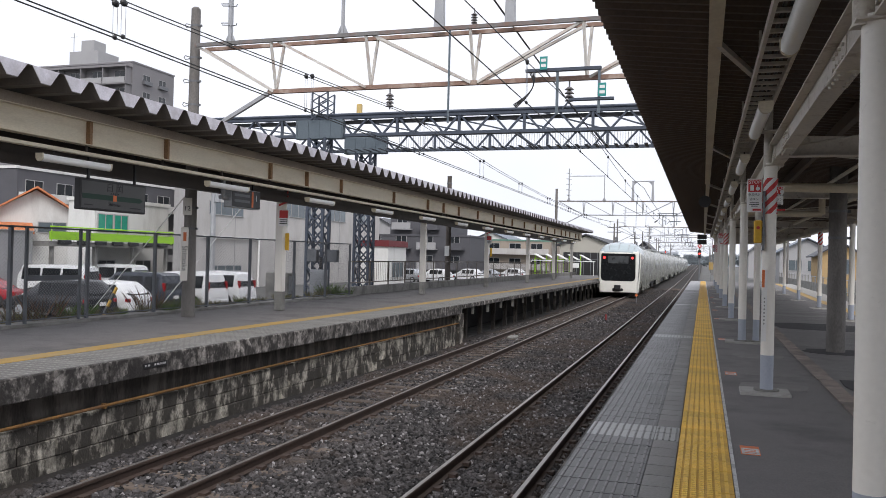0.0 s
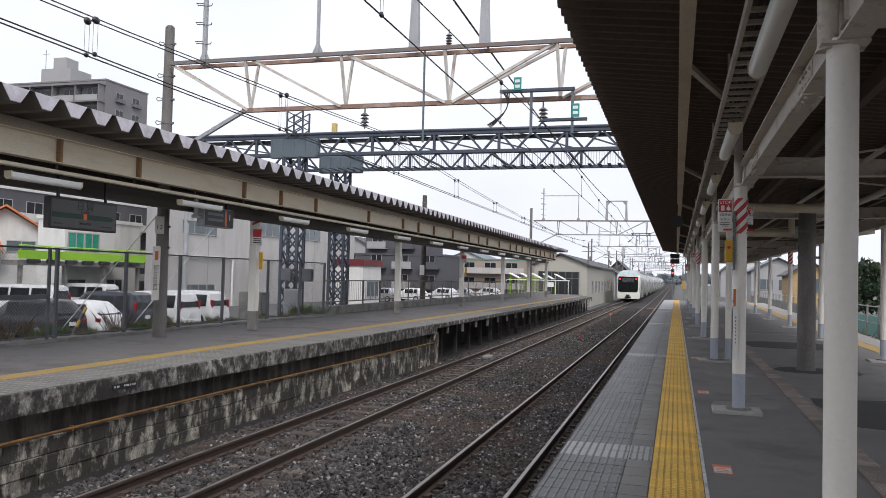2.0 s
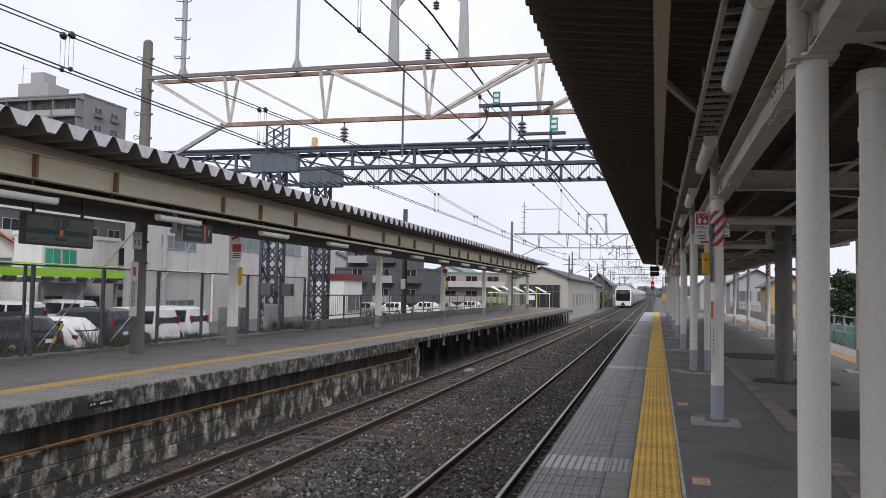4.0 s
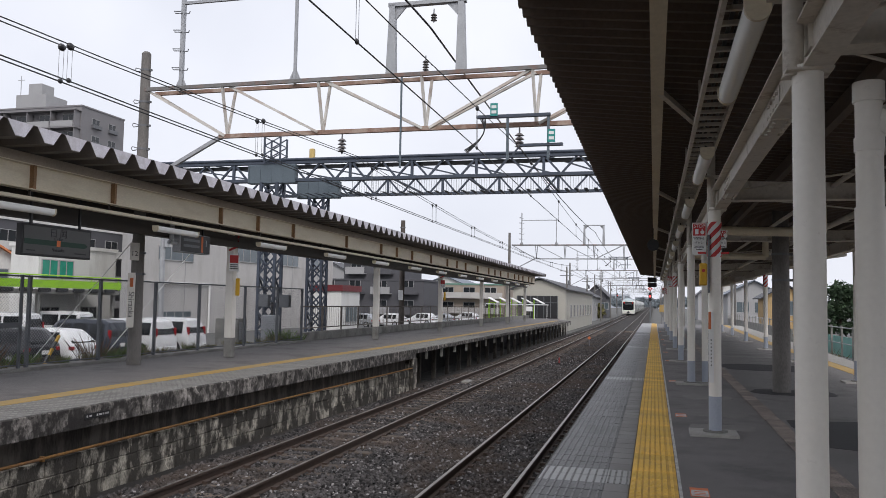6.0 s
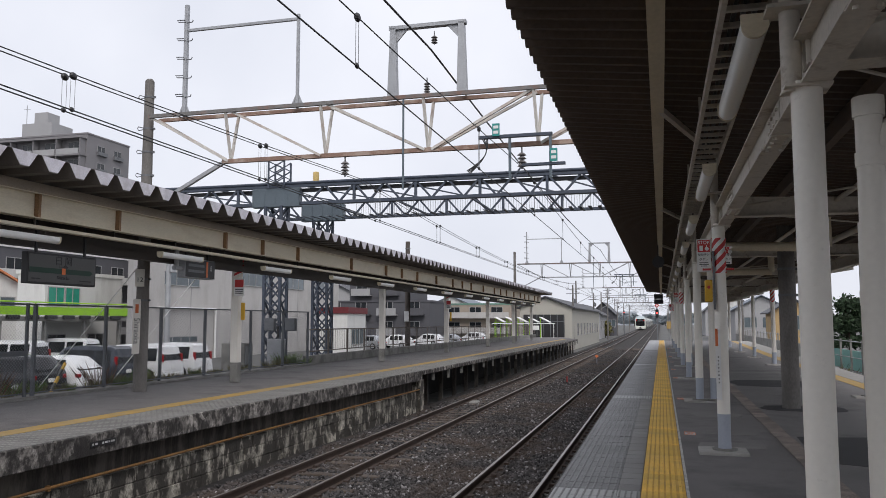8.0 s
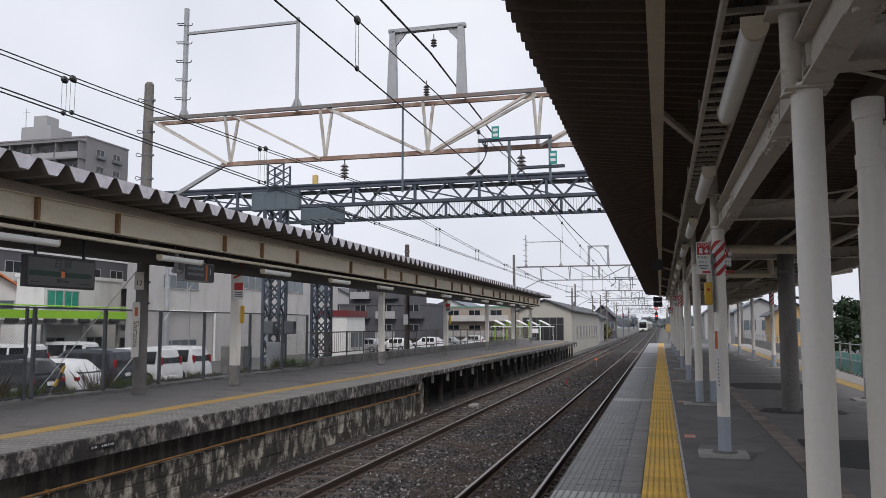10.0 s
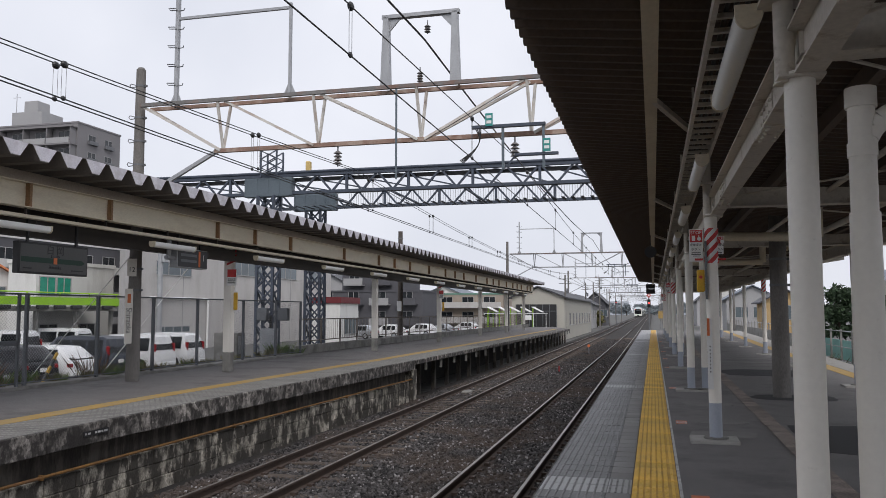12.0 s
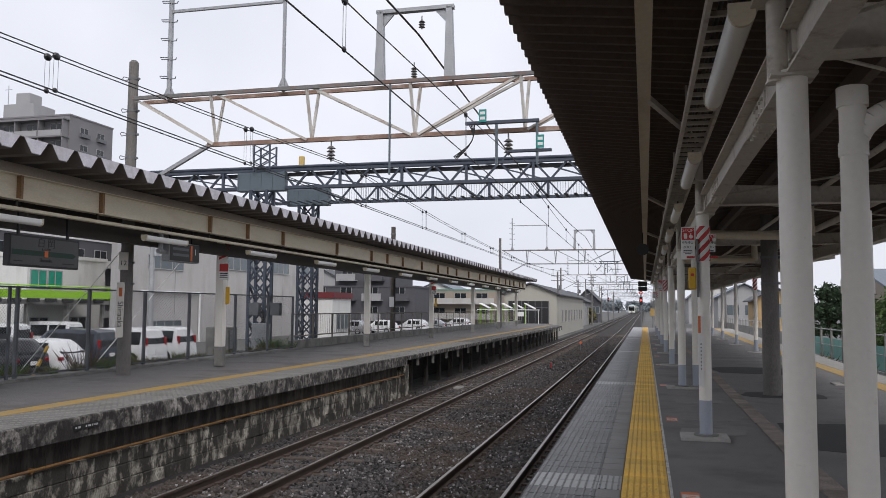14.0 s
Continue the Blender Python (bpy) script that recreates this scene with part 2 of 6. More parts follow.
def hose(bm, pts, r, n=6):
    """One connected round cable through the points."""
    rings = []
    for i, p in enumerate(pts):
        d = (Vector(pts[min(i + 1, len(pts) - 1)]) - Vector(pts[max(i - 1, 0)])).normalized()
        u = d.cross(Vector((0.0, 1.0, 0.0)) if abs(d.y) < 0.9 else Vector((1.0, 0.0, 0.0))).normalized()
        w = d.cross(u)
        rings.append([bm.verts.new(Vector(p) + (u * math.cos(2 * math.pi * k / n) + w * math.sin(2 * math.pi * k / n)) * r) for k in range(n)])
    for a, b in zip(rings, rings[1:]):
        for k in range(n):
            bm.faces.new((a[k], a[(k + 1) % n], b[(k + 1) % n], b[k]))
    bm.faces.new(rings[0][::-1])
    bm.faces.new(rings[-1])
    bmesh.ops.recalc_face_normals(bm, faces=list(bm.faces))
    return bm


def prism(bm, outline, axis, a, b):
    """Sweep a closed 2D outline along an axis: 'x' takes (y, z), 'y' takes (x, z), 'z' takes (x, y)."""
    def at(c, s):
        return {"x": (s, c[0], c[1]), "y": (c[0], s, c[1]), "z": (c[0], c[1], s)}[axis]
    u = [bm.verts.new(at(c, a)) for c in outline]
    v = [bm.verts.new(at(c, b)) for c in outline]
    n = len(outline)
    fs = [bm.faces.new(u), bm.faces.new(v[::-1])]
    for i in range(n):
        fs.append(bm.faces.new((u[i], v[i], v[(i + 1) % n], u[(i + 1) % n])))
    bmesh.ops.recalc_face_normals(bm, faces=fs)
    return bm


def mesh_of(name, bm, material, smooth=False):
    me = bpy.data.meshes.new(name)
    bm.to_mesh(me)
    bm.free()
    for mm in (material if isinstance(material, (list, tuple)) else [material]):
        me.materials.append(mm)
    if smooth:
        me.polygons.foreach_set("use_smooth", [True] * len(me.polygons))
        me.set_sharp_from_angle(angle=radians(40))
    return me


def part(name, bm, material, parent=None, label="", smooth=False):
    ob = new(name, mesh_of(name, bm, material, smooth))
    if parent:
        ob.parent = parent
    if label:
        ob["label"] = label
    return ob


def thing(name, label, category, x=0, y=0, z=0, rz=0, group="", kind=""):
    ob = new(name)
    ob.empty_display_size = 0.2
    ob.matrix_basis = pose(x, y, z, 0, 0, rz)
    return tagged(ob, label, category, group, kind)


def structure(name, bm, material, label="", category="", smooth=False):
    return tagged(part(name, bm, material, None, label, smooth), label, category, "", "structure")


def B():
    return bmesh.new()


def lerp_table(tab, y):
    for (y0, x0), (y1, x1) in zip(tab, tab[1:]):
        if y <= y1:
            return x0 + (x1 - x0) * max(0, (y - y0)) / (y1 - y0)
    return tab[-1][1]


def writing(name, text, size, material, parent, m, depth=0.002):
    cu = bpy.data.curves.new(name, "FONT")
    cu.body, cu.size, cu.extrude, cu.align_x, cu.align_y = text, size, depth, "CENTER", "CENTER"
    tmp = bpy.data.objects.new(name, cu)
    scene.collection.objects.link(tmp)
    me = bpy.data.meshes.new_from_object(tmp.evaluated_get(bpy.context.evaluated_depsgraph_get()))
    bpy.data.objects.remove(tmp)
    me.materials.clear()
    me.materials.append(material)
    ob = new(name, me)
    ob.parent = parent
    ob.matrix_basis = m
    return ob


def lift(bm):
    """The line climbs gently beyond the station."""
    for v in bm.verts:
        v.co.z += max(0.0, v.co.y - 100) * 0.0026


# ---------- ground and tracks ----------
RAIL_Z = -1.1
BED_Z = -1.30
bm = B()
box(bm, -900, 900, -300, 2500, -2.4, -1.42)
structure("ground", bm, mat("far_ground", (0.10, 0.10, 0.095), 0.9, var=0.3, scale=0.08, fine=3), "grey trodden ground of the rail yard and town", "ground")
bm = B()
box(bm, -7.9, -0.6, -30, 100, -1.41, BED_Z)
box(bm, -7.9, -0.6, 100, 700, -1.41, BED_Z)
lift(bm)
structure("track_bed", bm, M_BED, "rust-brown ballast bed under both tracks, darkened for shadow gaps between stones", "track bed")
NEAR_C, FAR_C = -2.534, -6.05


def rail_profile():
    return [(-0.062, -0.15), (0.062, -0.15), (0.062, -0.135), (0.012, -0.12), (0.012, -0.045), (0.0325, -0.035), (0.0325, -0.005), (0.027, 0.0), (-0.027, 0.0), (-0.0325, -0.005), (-0.0325, -0.035), (-0.012, -0.045), (-0.012, -0.12), (-0.062, -0.135)]


for name, cx, lab in (("railway_track", NEAR_C, "pair of polished rails beside the tactile-tiled platform"), ("railway_track", FAR_C, "pair of rails along the stained block platform")):
    t = thing(name, lab, "railway track", cx, 0, RAIL_Z, kind="structure")
    raise_s = 0.028 if cx < -4 else -0.012
    for sx in (-0.566, 0.566):
        bm = B()
        prism(bm, [(sx + a, b) for a, b in rail_profile()], "y", -20, 100)
        prism(bm, [(sx + a, b) for a, b in rail_profile()], "y", 100, 600)
        lift(bm)
        part("rail", bm, M_RAIL, t, "rust-brown steel rail")
        bm = B()
        box(bm, sx - 0.024, sx + 0.024, -20, 100, 0.0005, 0.003)
        box(bm, sx - 0.024, sx + 0.024, 100, 600, 0.0005, 0.003)
        lift(bm)
        part("rail_head", bm, M_RAILTOP, t, "worn shiny running surface")
    me = None
    y = -2.0
    k = 0
    while y < 90:
        if me is None:
            bm = B()
            box(bm, -1.05, 1.05, -0.11, 0.11, -0.30, -0.175, 0.015)
            me = mesh_of("sleeper", bm, M_SLEEPER)
        s = new("sleeper", me)
        s.parent = t
        s.matrix_basis = pose(random.uniform(-0.03, 0.03), y, raise_s + random.uniform(-0.012, 0.008), 0, 0, random.uniform(-0.8, 0.8))
        y += 0.62
        k += 1
    bm = B()
    y = -2.0
    while y < 60:
        for sx in (-0.566, 0.566):
            for d in (-0.10, 0.10):
                box(bm, sx + d - 0.045, sx + d + 0.045, y - 0.06, y + 0.06, -0.155, -0.11)
        y += 0.62
    tagged(part("rail_fastening", bm, M_RAIL, t, "small rusty rail clips"), kind="stuff")


def stones(name, count, xr, yr, size, z, mats, label, seed, ridge=0.0):
    """Loose broken stones as one mesh: random squashed octahedra with cut corners."""
    rg = np.random.default_rng(seed)
    base = np.array([(1, 0, 0), (-1, 0, 0), (0, 1, 0), (0, -1, 0), (0, 0, 1), (0, 0, -1), (0.6, 0.6, 0.5), (-0.6, 0.5, -0.6), (0.5, -0.65, -0.4), (-0.6, -0.6, 0.55)], float)
    hull = B()
    for c in base:
        hull.verts.new(c)
    bmesh.ops.convex_hull(hull, input=list(hull.verts))
    bmesh.ops.triangulate(hull, faces=list(hull.faces))
    hull.verts.index_update()
    tri = np.array([[v.index for v in f.verts] for f in hull.faces])
    pts = np.array([v.co[:] for v in hull.verts])
    hull.free()
    nv = len(pts)
    u = rg.random(count)
    ys = yr[0] + (yr[1] - yr[0]) * u ** 1.6
    xs = rg.uniform(xr[0], xr[1], count)
    sc = size * rg.uniform(0.55, 1.35, count)
    ang = rg.uniform(0, 2 * np.pi, (count, 2))
    jit = rg.uniform(0.65, 1.3, (count, nv, 3))
    v = pts[None] * jit * np.array([1, 0.8, 0.65])
    ca, sa, cb, sb = np.cos(ang[:, 0])[:, None], np.sin(ang[:, 0])[:, None], np.cos(ang[:, 1] * 0.2)[:, None], np.sin(ang[:, 1] * 0.2)[:, None]
    x, y, zz = v[..., 0] * ca - v[..., 1] * sa, v[..., 0] * sa + v[..., 1] * ca, v[..., 2]
    y, zz = y * cb - zz * sb, y * sb + zz * cb
    out = np.stack([x, y, zz], -1) * sc[:, None, None]
    out[..., 0] += xs[:, None]
    out[..., 1] += ys[:, None]
    out[..., 2] += (z + rg.uniform(-0.1, 1.15, count) * size)[:, None]
    faces = (tri[None] + (np.arange(count) * nv)[:, None, None]).reshape(-1, 3)
    me = bpy.data.meshes.new(name)
    me.from_pydata(out.reshape(-1, 3), [], faces)
    me.materials.append(mats)
    return tagged(new(name, me), label, "ballast", "", "stuff")


# ---------- platforms ----------
EDGE = [(-30, -7.66), (14, -7.66), (25.5, -7.42), (74, -7.36)]
WALL_END = 25.2
bm = B()
outl = [(-13.0, -30), (-7.74, -30), (-7.74, 14), (-7.50, WALL_END), (-7.44, 74), (-9.9, 84), (-13.0, 84)]
prism(bm, outl, "z", -0.12, -0.012)
structure("platform_1", bm, M_ASPH, "worn asphalt platform with faded yellow line and tiled edge", "platform")
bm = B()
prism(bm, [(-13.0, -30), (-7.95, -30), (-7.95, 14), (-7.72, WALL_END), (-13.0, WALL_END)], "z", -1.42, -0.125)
structure("platform_wall_1", bm, M_RECESS, "dark brown recessed concrete with paler streaks under the platform slab", "platform wall")
bm = B()
prism(bm, [(-1.0, -30), (5.2, -30), (5.2, 10), (6.1, 40), (6.9, 71), (-1.0, 71)], "z", -1.42, -0.012)
structure("platform_2", bm, M_ASPH, "dark asphalt island platform with patches and pale wear", "platform")


# ---------- canopies ----------
def folded(bm, x0, x1, y0, y1, pitch, depth, za, zb, prof=((0.0, 0), (0.22, 0), (0.45, 1), (0.765, 1))):
    """Trapezoid folded sheet with ridges running along x; za and zb are its low heights at x0 and x1."""
    y = y0
    line = []
    while y < y1:
        line += [(y + pitch * a, depth * b) for a, b in prof]
        y += pitch
    low = [(bm.verts.new((x0, a, za + b)), bm.verts.new((x1, a, zb + b))) for a, b in line]
    hi = [(bm.verts.new((x0, a, za + b + 0.006)), bm.verts.new((x1, a, zb + b + 0.006))) for a, b in line]
    for i in range(len(line) - 1):
        bm.faces.new((low[i][0], low[i][1], low[i + 1][1], low[i + 1][0]))
        bm.faces.new((hi[i][0], hi[i + 1][0], hi[i + 1][1], hi[i][1]))
        bm.faces.new((low[i][0], low[i + 1][0], hi[i + 1][0], hi[i][0]))
        bm.faces.new((low[i][1], hi[i][1], hi[i + 1][1], low[i + 1][1]))
    return bm


canopy1 = thing("platform_canopy", "long folded-sheet canopy on cream girders and white columns", "canopy", 0, 0, 0, kind="structure")
CAN1_END = 69.4
R1_Y0, R1_P, R1_D, R1_Z, R1_X = -6.26, 0.59, 0.225, 3.85, -9.05
FOLD = ((0.0, 0), (0.30, 0), (0.58, 1), (0.72, 1))
bm = B()
folded(bm, -13.2, R1_X, R1_Y0, CAN1_END, R1_P, R1_D, R1_Z, R1_Z, FOLD)
part("roof_sheet", bm, M_ROOFSHEET, canopy1, "grey folded steel roofing with a serrated edge")
canopy2 = thing("platform_canopy", "dark brown corrugated canopy over the island platform", "canopy", 0, 0, 0, kind="structure")
CAN2_END = 58.0
bm = B()
folded(bm, -0.95, 5.0, -6, CAN2_END, 0.2, 0.075, 3.66, 3.02)
part("roof_sheet", bm, M_ROOFDARK, canopy2, "dark brown corrugated soffit with serrated edge")
for x, col in ((-9.95, M_CREAM),):
    bm = B()
    box(bm, x - 0.012, x + 0.012, -6, CAN1_END - 0.5, 3.27, 3.66)
    box(bm, x - 0.10, x + 0.10, -6, CAN1_END - 0.5, 3.255, 3.27)
    box(bm, x - 0.10, x + 0.10, -6, CAN1_END - 0.5, 3.66, 3.675)
    part("girder", bm, col, canopy1, "cream I-girder with rusty stiffeners")
    bm = B()
    box(bm, x - 0.09, x + 0.03, -6, CAN1_END - 0.5, 3.676, 3.848)
    part("wall_plate", bm, mat("brownish_cream", (0.36, 0.30, 0.235), 0.7, var=0.15, scale=2), canopy1, "brownish bearer on top of the girder")


# ---------- canopy columns ----------
M_PAD = mat("pale_pad_concrete", (0.34, 0.33, 0.31), 0.85, var=0.15, scale=4, fine=50)


def steel_column(x, y, r, top, label, group, grey=0.45, square=False):
    t = thing("canopy_column", label, "column", x, y, 0, group=group)
    bm = B()
    if square:
        box(bm, -r, r, -r, r, grey, top, 0.012)
    else:
        tube(bm, (0, 0, grey), (0, 0, top), r, 28)
    part("shaft", bm, M_WHITEP, t, smooth=True)
    bm = B()
    if square:
        box(bm, -r, r, -r, r, 0.0, grey, 0.012)
    else:
        tube(bm, (0, 0, 0.03), (0, 0, grey), r, 28)
    part("base_band", bm, M_GREYP if not square else M_CONC, t, "grey painted foot of the column", smooth=True)
    if not square:
        bm = B()
        box(bm, -0.3, 0.26, -0.24, 0.24, -0.02, 0.025, 0.008)
        part("footing", bm, M_PAD, t, "pale concrete footing pad")
        bm = B()
        tube(bm, (0, 0, 0.025), (0, 0, 0.045), r + 0.07, 20)
        part("base_plate", bm, M_CONC, t)
    return t


COLS2 = [4.33, 10.39, 16.85, 23.4, 29.95, 36.4, 42.9, 49.4, 55.9]
for y in COLS2:
    steel_column(0.71 if y > 5 else 0.742, y, 0.075, 2.75, "white round steel column with grey foot on a concrete pad", "island platform columns")
for y in (19.05, 30.5, 40.5, 50.8, 60.2, 68.8):
    steel_column(-10.75, y, 0.107, 3.27, "white square canopy column with grey foot", "columns of the folded-sheet canopy", 0.5, True)
for y in (18.6, 25.1, 31.65, 38.2, 44.8, 51.3, 57.8):
    steel_column(3.95 if y > 20 else 4.12, y, 0.075, 2.78, "white round steel column of the second row", "island platform columns")

# ---------- catenary gantry and signal bridge ----------
PX0, PX1, GY = -11.42, 2.26, 16.0
for x, r0, r1, top, lab in ((PX0, 0.155, 0.105, 7.16, "tall weathered concrete catenary pole carrying a station name plate"), (PX1, 0.16, 0.13, 7.1, "dark weathered concrete catenary pole rising through the canopy")):
    t = thing("catenary_pole", lab, "pole", x, GY, 0, group="catenary poles")
    bm = B()
    tube(bm, (0, 0, -0.02), (0, 0, top), r0, 24, r1)
    tube(bm, (0, 0, top), (0, 0, top + 0.05), r1, 24, r1 * 0.6)
    part("shaft", bm, M_CONCPOLE, t, smooth=True)
    for k, z in enumerate((2.02, 2.5, 4.35, 4.9, 5.45, 6.0, 6.75)):
        rz = r0 + (r1 - r0) * z / top
        bm = B()
        tube(bm, (0, 0, z), (0, 0, z + 0.045), rz + 0.008, 20)
        box(bm, rz - 0.01, rz + 0.06, -0.02, 0.02, z, z + 0.045)
        part("clamp_band", bm, M_DGALV, t)
        if z > 4:
            bm = B()
            hose(bm, [(-rz, 0, z + 0.02), (-rz - 0.13, -0.02, z + 0.0), (-rz - 0.17, -0.02, z + 0.05), (-rz - 0.14, -0.02, z + 0.09), (-rz, 0, z + 0.05)], 0.011, 5)
            part("step_iron", bm, M_DGALV, t, "bent climbing step")

gantry = thing("catenary_gantry", "rust-streaked pale steel truss spanning both tracks", "gantry", 0, GY, 0)
ZT, ZB = 6.26, 5.15
for d in (-0.2, 0.2):
    bm = B()
    box(bm, PX0 + 0.15, PX1 - 0.12, d - 0.035, d + 0.035, ZT - 0.04, ZT + 0.04)
    part("top_chord", bm, M_TRUSSRUST if d > 0 else M_CHORDGREY, gantry, "weathered top chord of the truss")
bm = B()
box(bm, -9.45, 0.25, -0.045, 0.045, ZB - 0.045, ZB + 0.045)
part("bottom_chord", bm, M_TRUSSRUST, gantry, "rusted bottom chord")
PAN = [-9.25, -6.95, -4.63, -2.31, 0.02]
for x in PAN:
    for d in (-0.2, 0.2):
        bm = B()
        bar(bm, (x, 0, ZB), (x + d * 0.3, d, ZT), 0.05)
        part("upright", bm, M_TRUSS, gantry)
for a, b, za, zb in ((PX0 + 0.15, -9.3, ZT, ZB), (-9.2, -7.05, ZT, ZB), (-6.9, -4.7, ZT, ZB), (-2.35, -4.55, ZT, ZB), (-0.05, -2.25, ZT, ZB), (PX1 - 0.15, 0.07, ZT, ZB)):
    for d in (-0.17, 0.17):
        bm = B()
        bar(bm, (a, d, za), (b, d * 0.25, zb), 0.055)
        part("diagonal", bm, M_TRUSS, gantry)
for a, b in ((-9.4, PX0 + 0.1), (0.2, PX1 - 0.1)):
    bm = B()
    bar(bm, (a, 0, ZB), (b, 0, 4.15), 0.08)
    part("knee_brace", bm, M_GALV, gantry, "grey knee brace")
for x, top in ((-10.48, 8.9), (-7.65, 8.4)):
    bm = B()
    bar(bm, (x, 0, ZT), (x, 0, top), 0.085 if x < -9 else 0.06)
    prism(bm, [(x - 0.16, ZT + 0.04), (x + 0.16, ZT + 0.04), (x + 0.04, ZT + 0.3), (x - 0.04, ZT + 0.3)], "y", -0.01, 0.01)
    tube(bm, (x - 0.12, 0, ZT + 0.06), (x, 0, ZT + 0.3), 0.025, 6)
    part("mast", bm, M_GALV, gantry, "galvanised upright mast")
bm = B()
bar(bm, (-10.48, 0, 8.29), (-7.65, 0, 8.29), 0.06)
part("cross_bar", bm, M_GALV, gantry)
for z in (6.72, 7.16, 7.6, 8.04, 8.48):
    bm = B()
    hose(bm, [(-10.48, -0.05, z), (-10.66, -0.06, z + 0.01), (-10.7, -0.06, z + 0.06), (-10.52, -0.05, z + 0.05)], 0.012, 5)
    hose(bm, [(-10.44, -0.05, z - 0.02), (-10.3, -0.06, z - 0.02), (-10.28, -0.06, z + 0.03)], 0.012, 5)
    part("step_iron", bm, M_DGALV, gantry, "bent climbing step")
for x, s in ((-5.42, 1), (-3.89, -1)):
    bm = B()
    prism(bm, [(x - s * 0.11, ZT + 0.05), (x + s * 0.11, ZT + 0.05), (x + s * 0.07, 7.84), (x - s * 0.05, 7.84)], "y", -0.07, 0.07)
    prism(bm, [(x + s * 0.06, 7.79), (x + s * 0.32, 7.79), (x + s * 0.06, 7.5)], "y", -0.02, 0.02)
    part("portal_leg", bm, M_GALV, gantry, "tapered pale grey portal leg")
bm = B()
box(bm, -5.5, -3.8, -0.07, 0.07, 7.8, 7.88)
part("portal_beam", bm, M_GALV, gantry)


def insulator(x, y, z0, n=4, s=1.0, hang=True):
    t = thing("insulator", "stacked dark porcelain insulator hung from the gantry", "insulator", x, y, z0, group="line insulators")
    bm = B()
    tube(bm, (0, 0, -0.06 * s), (0, 0, (n * 0.08 + 0.12) * s), 0.018 * s, 8)
    part("rod", bm, M_DGALV, t)
    for i in range(n):
        bm = B()
        tube(bm, (0, 0, i * 0.08 * s), (0, 0, (i * 0.08 + 0.05) * s), 0.10 * s, 14, 0.045 * s)
        part("shed", bm, M_PORC, t, smooth=True)
    return t


insulator(-6.5, GY, 4.72, 4, 0.95)
insulator(-2.65, GY, 4.7, 4, 0.95)
insulator(-4.66, GY, 6.34, 5, 0.7)
insulator(-4.5, GY, 7.45, 3, 0.7)
bm = B()
box(bm, -3.5, -2.0, -0.25, -0.15, 5.26, 5.32)
part("feeder_bracket", bm, M_BRIDGE, gantry, "slate cross arm for feeder cables")
for x, za in ((-2.86, 4.4), (-2.04, 4.4), (-5.12, 4.3)):
    bm = B()
    bar(bm, (x, -0.2, za), (x, -0.2, 5.3 if x > -5 else 6.3), 0.05 if x > -5 else 0.035)
    part("hanger", bm, M_BRIDGEBOX, gantry)
bm = B()
box(bm, -2.6, -1.75, -0.25, -0.15, 4.66, 4.71)
bar(bm, (-2.6, -0.2, 4.69), (-2.75, -0.2, 4.5), 0.03)
part("lower_bracket", bm, M_BRIDGE, gantry)
for x, z in ((-3.13, 5.42), (-1.97, 4.85)):
    t = thing("number_plate", "teal gantry plate with white marks", "plate", x, GY - 0.27, z)
    bm = B()
    box(bm, -0.075, 0.075, -0.01, 0.01, -0.13, 0.13)
    part("plate", bm, M_TEAL, t)
    for dz in (0.055, -0.05):
        bm = B()
        box(bm, -0.05, 0.05, -0.014, -0.011, dz - 0.03, dz + 0.03)
        part("mark", bm, M_WHITE, t, "white bar")
for i in range(4):
    bm = B()
    p0 = Vector((-3.42 + i * 0.035, -0.2, 5.25))
    p1 = Vector((-3.75 + i * 0.02, -0.2, 4.62 - i * 0.02))
    hose(bm, [p0.lerp(p1, k / 8) + Vector((0.22 * math.sin(k / 8 * math.pi) * (1 - 0.15 * i), 0, 0)) for k in range(9)], 0.011)
    part("feeder_cable", bm, M_WIRE, gantry, "loop of black feeder cable")

bridge = thing("signal_bridge", "long slate-grey steel lattice signal bridge over the yard", "bridge", 0, 0, 0)
BX0, BX1 = -40.0, 14.0
for y in (29.8, 34.5):
    for z in (7.08, 6.36):
        bm = B()
        box(bm, BX0, BX1, y - 0.09, y + 0.09, z - 0.06, z + 0.06)
        part("chord", bm, M_BRIDGE, bridge)
    n = 84
    w = (BX1 - BX0) / n
    for i in range(n):
        x = BX0 + i * w
        if -16.1 < x + w / 2 < -14.0:
            continue
        s = i % 2
        bm = B()
        bar(bm, (x, y, 6.36 if s else 7.08), (x + w, y, 7.08 if s else 6.36), 0.075)
        if i % 4 == 0:
            bar(bm, (x, y - 0.02, 6.36), (x, y - 0.02, 7.08), 0.10)
        part("lattice_bar", bm, M_BRIDGE, bridge)
for i in range(19):
    x = BX0 + i * 3.0
    bm = B()
    bar(bm, (x, 29.8, 6.36), (x, 34.5, 6.36), 0.07)
    part("bottom_brace", bm, M_BRIDGE, bridge)
for i in range(27):
    x = BX0 + i * 2.0
    bm = B()
    bar(bm, (x, 29.8, 7.08), (x + 2.0, 34.5, 7.08), 0.05)
    part("top_brace", bm, M_BRIDGE, bridge)
bm = B()
tube(bm, (BX0, 29.72, 7.19), (BX1, 29.72, 7.19), 0.06, 8)
part("cable_duct", bm, M_BRIDGE, bridge, "cable duct on the bridge")
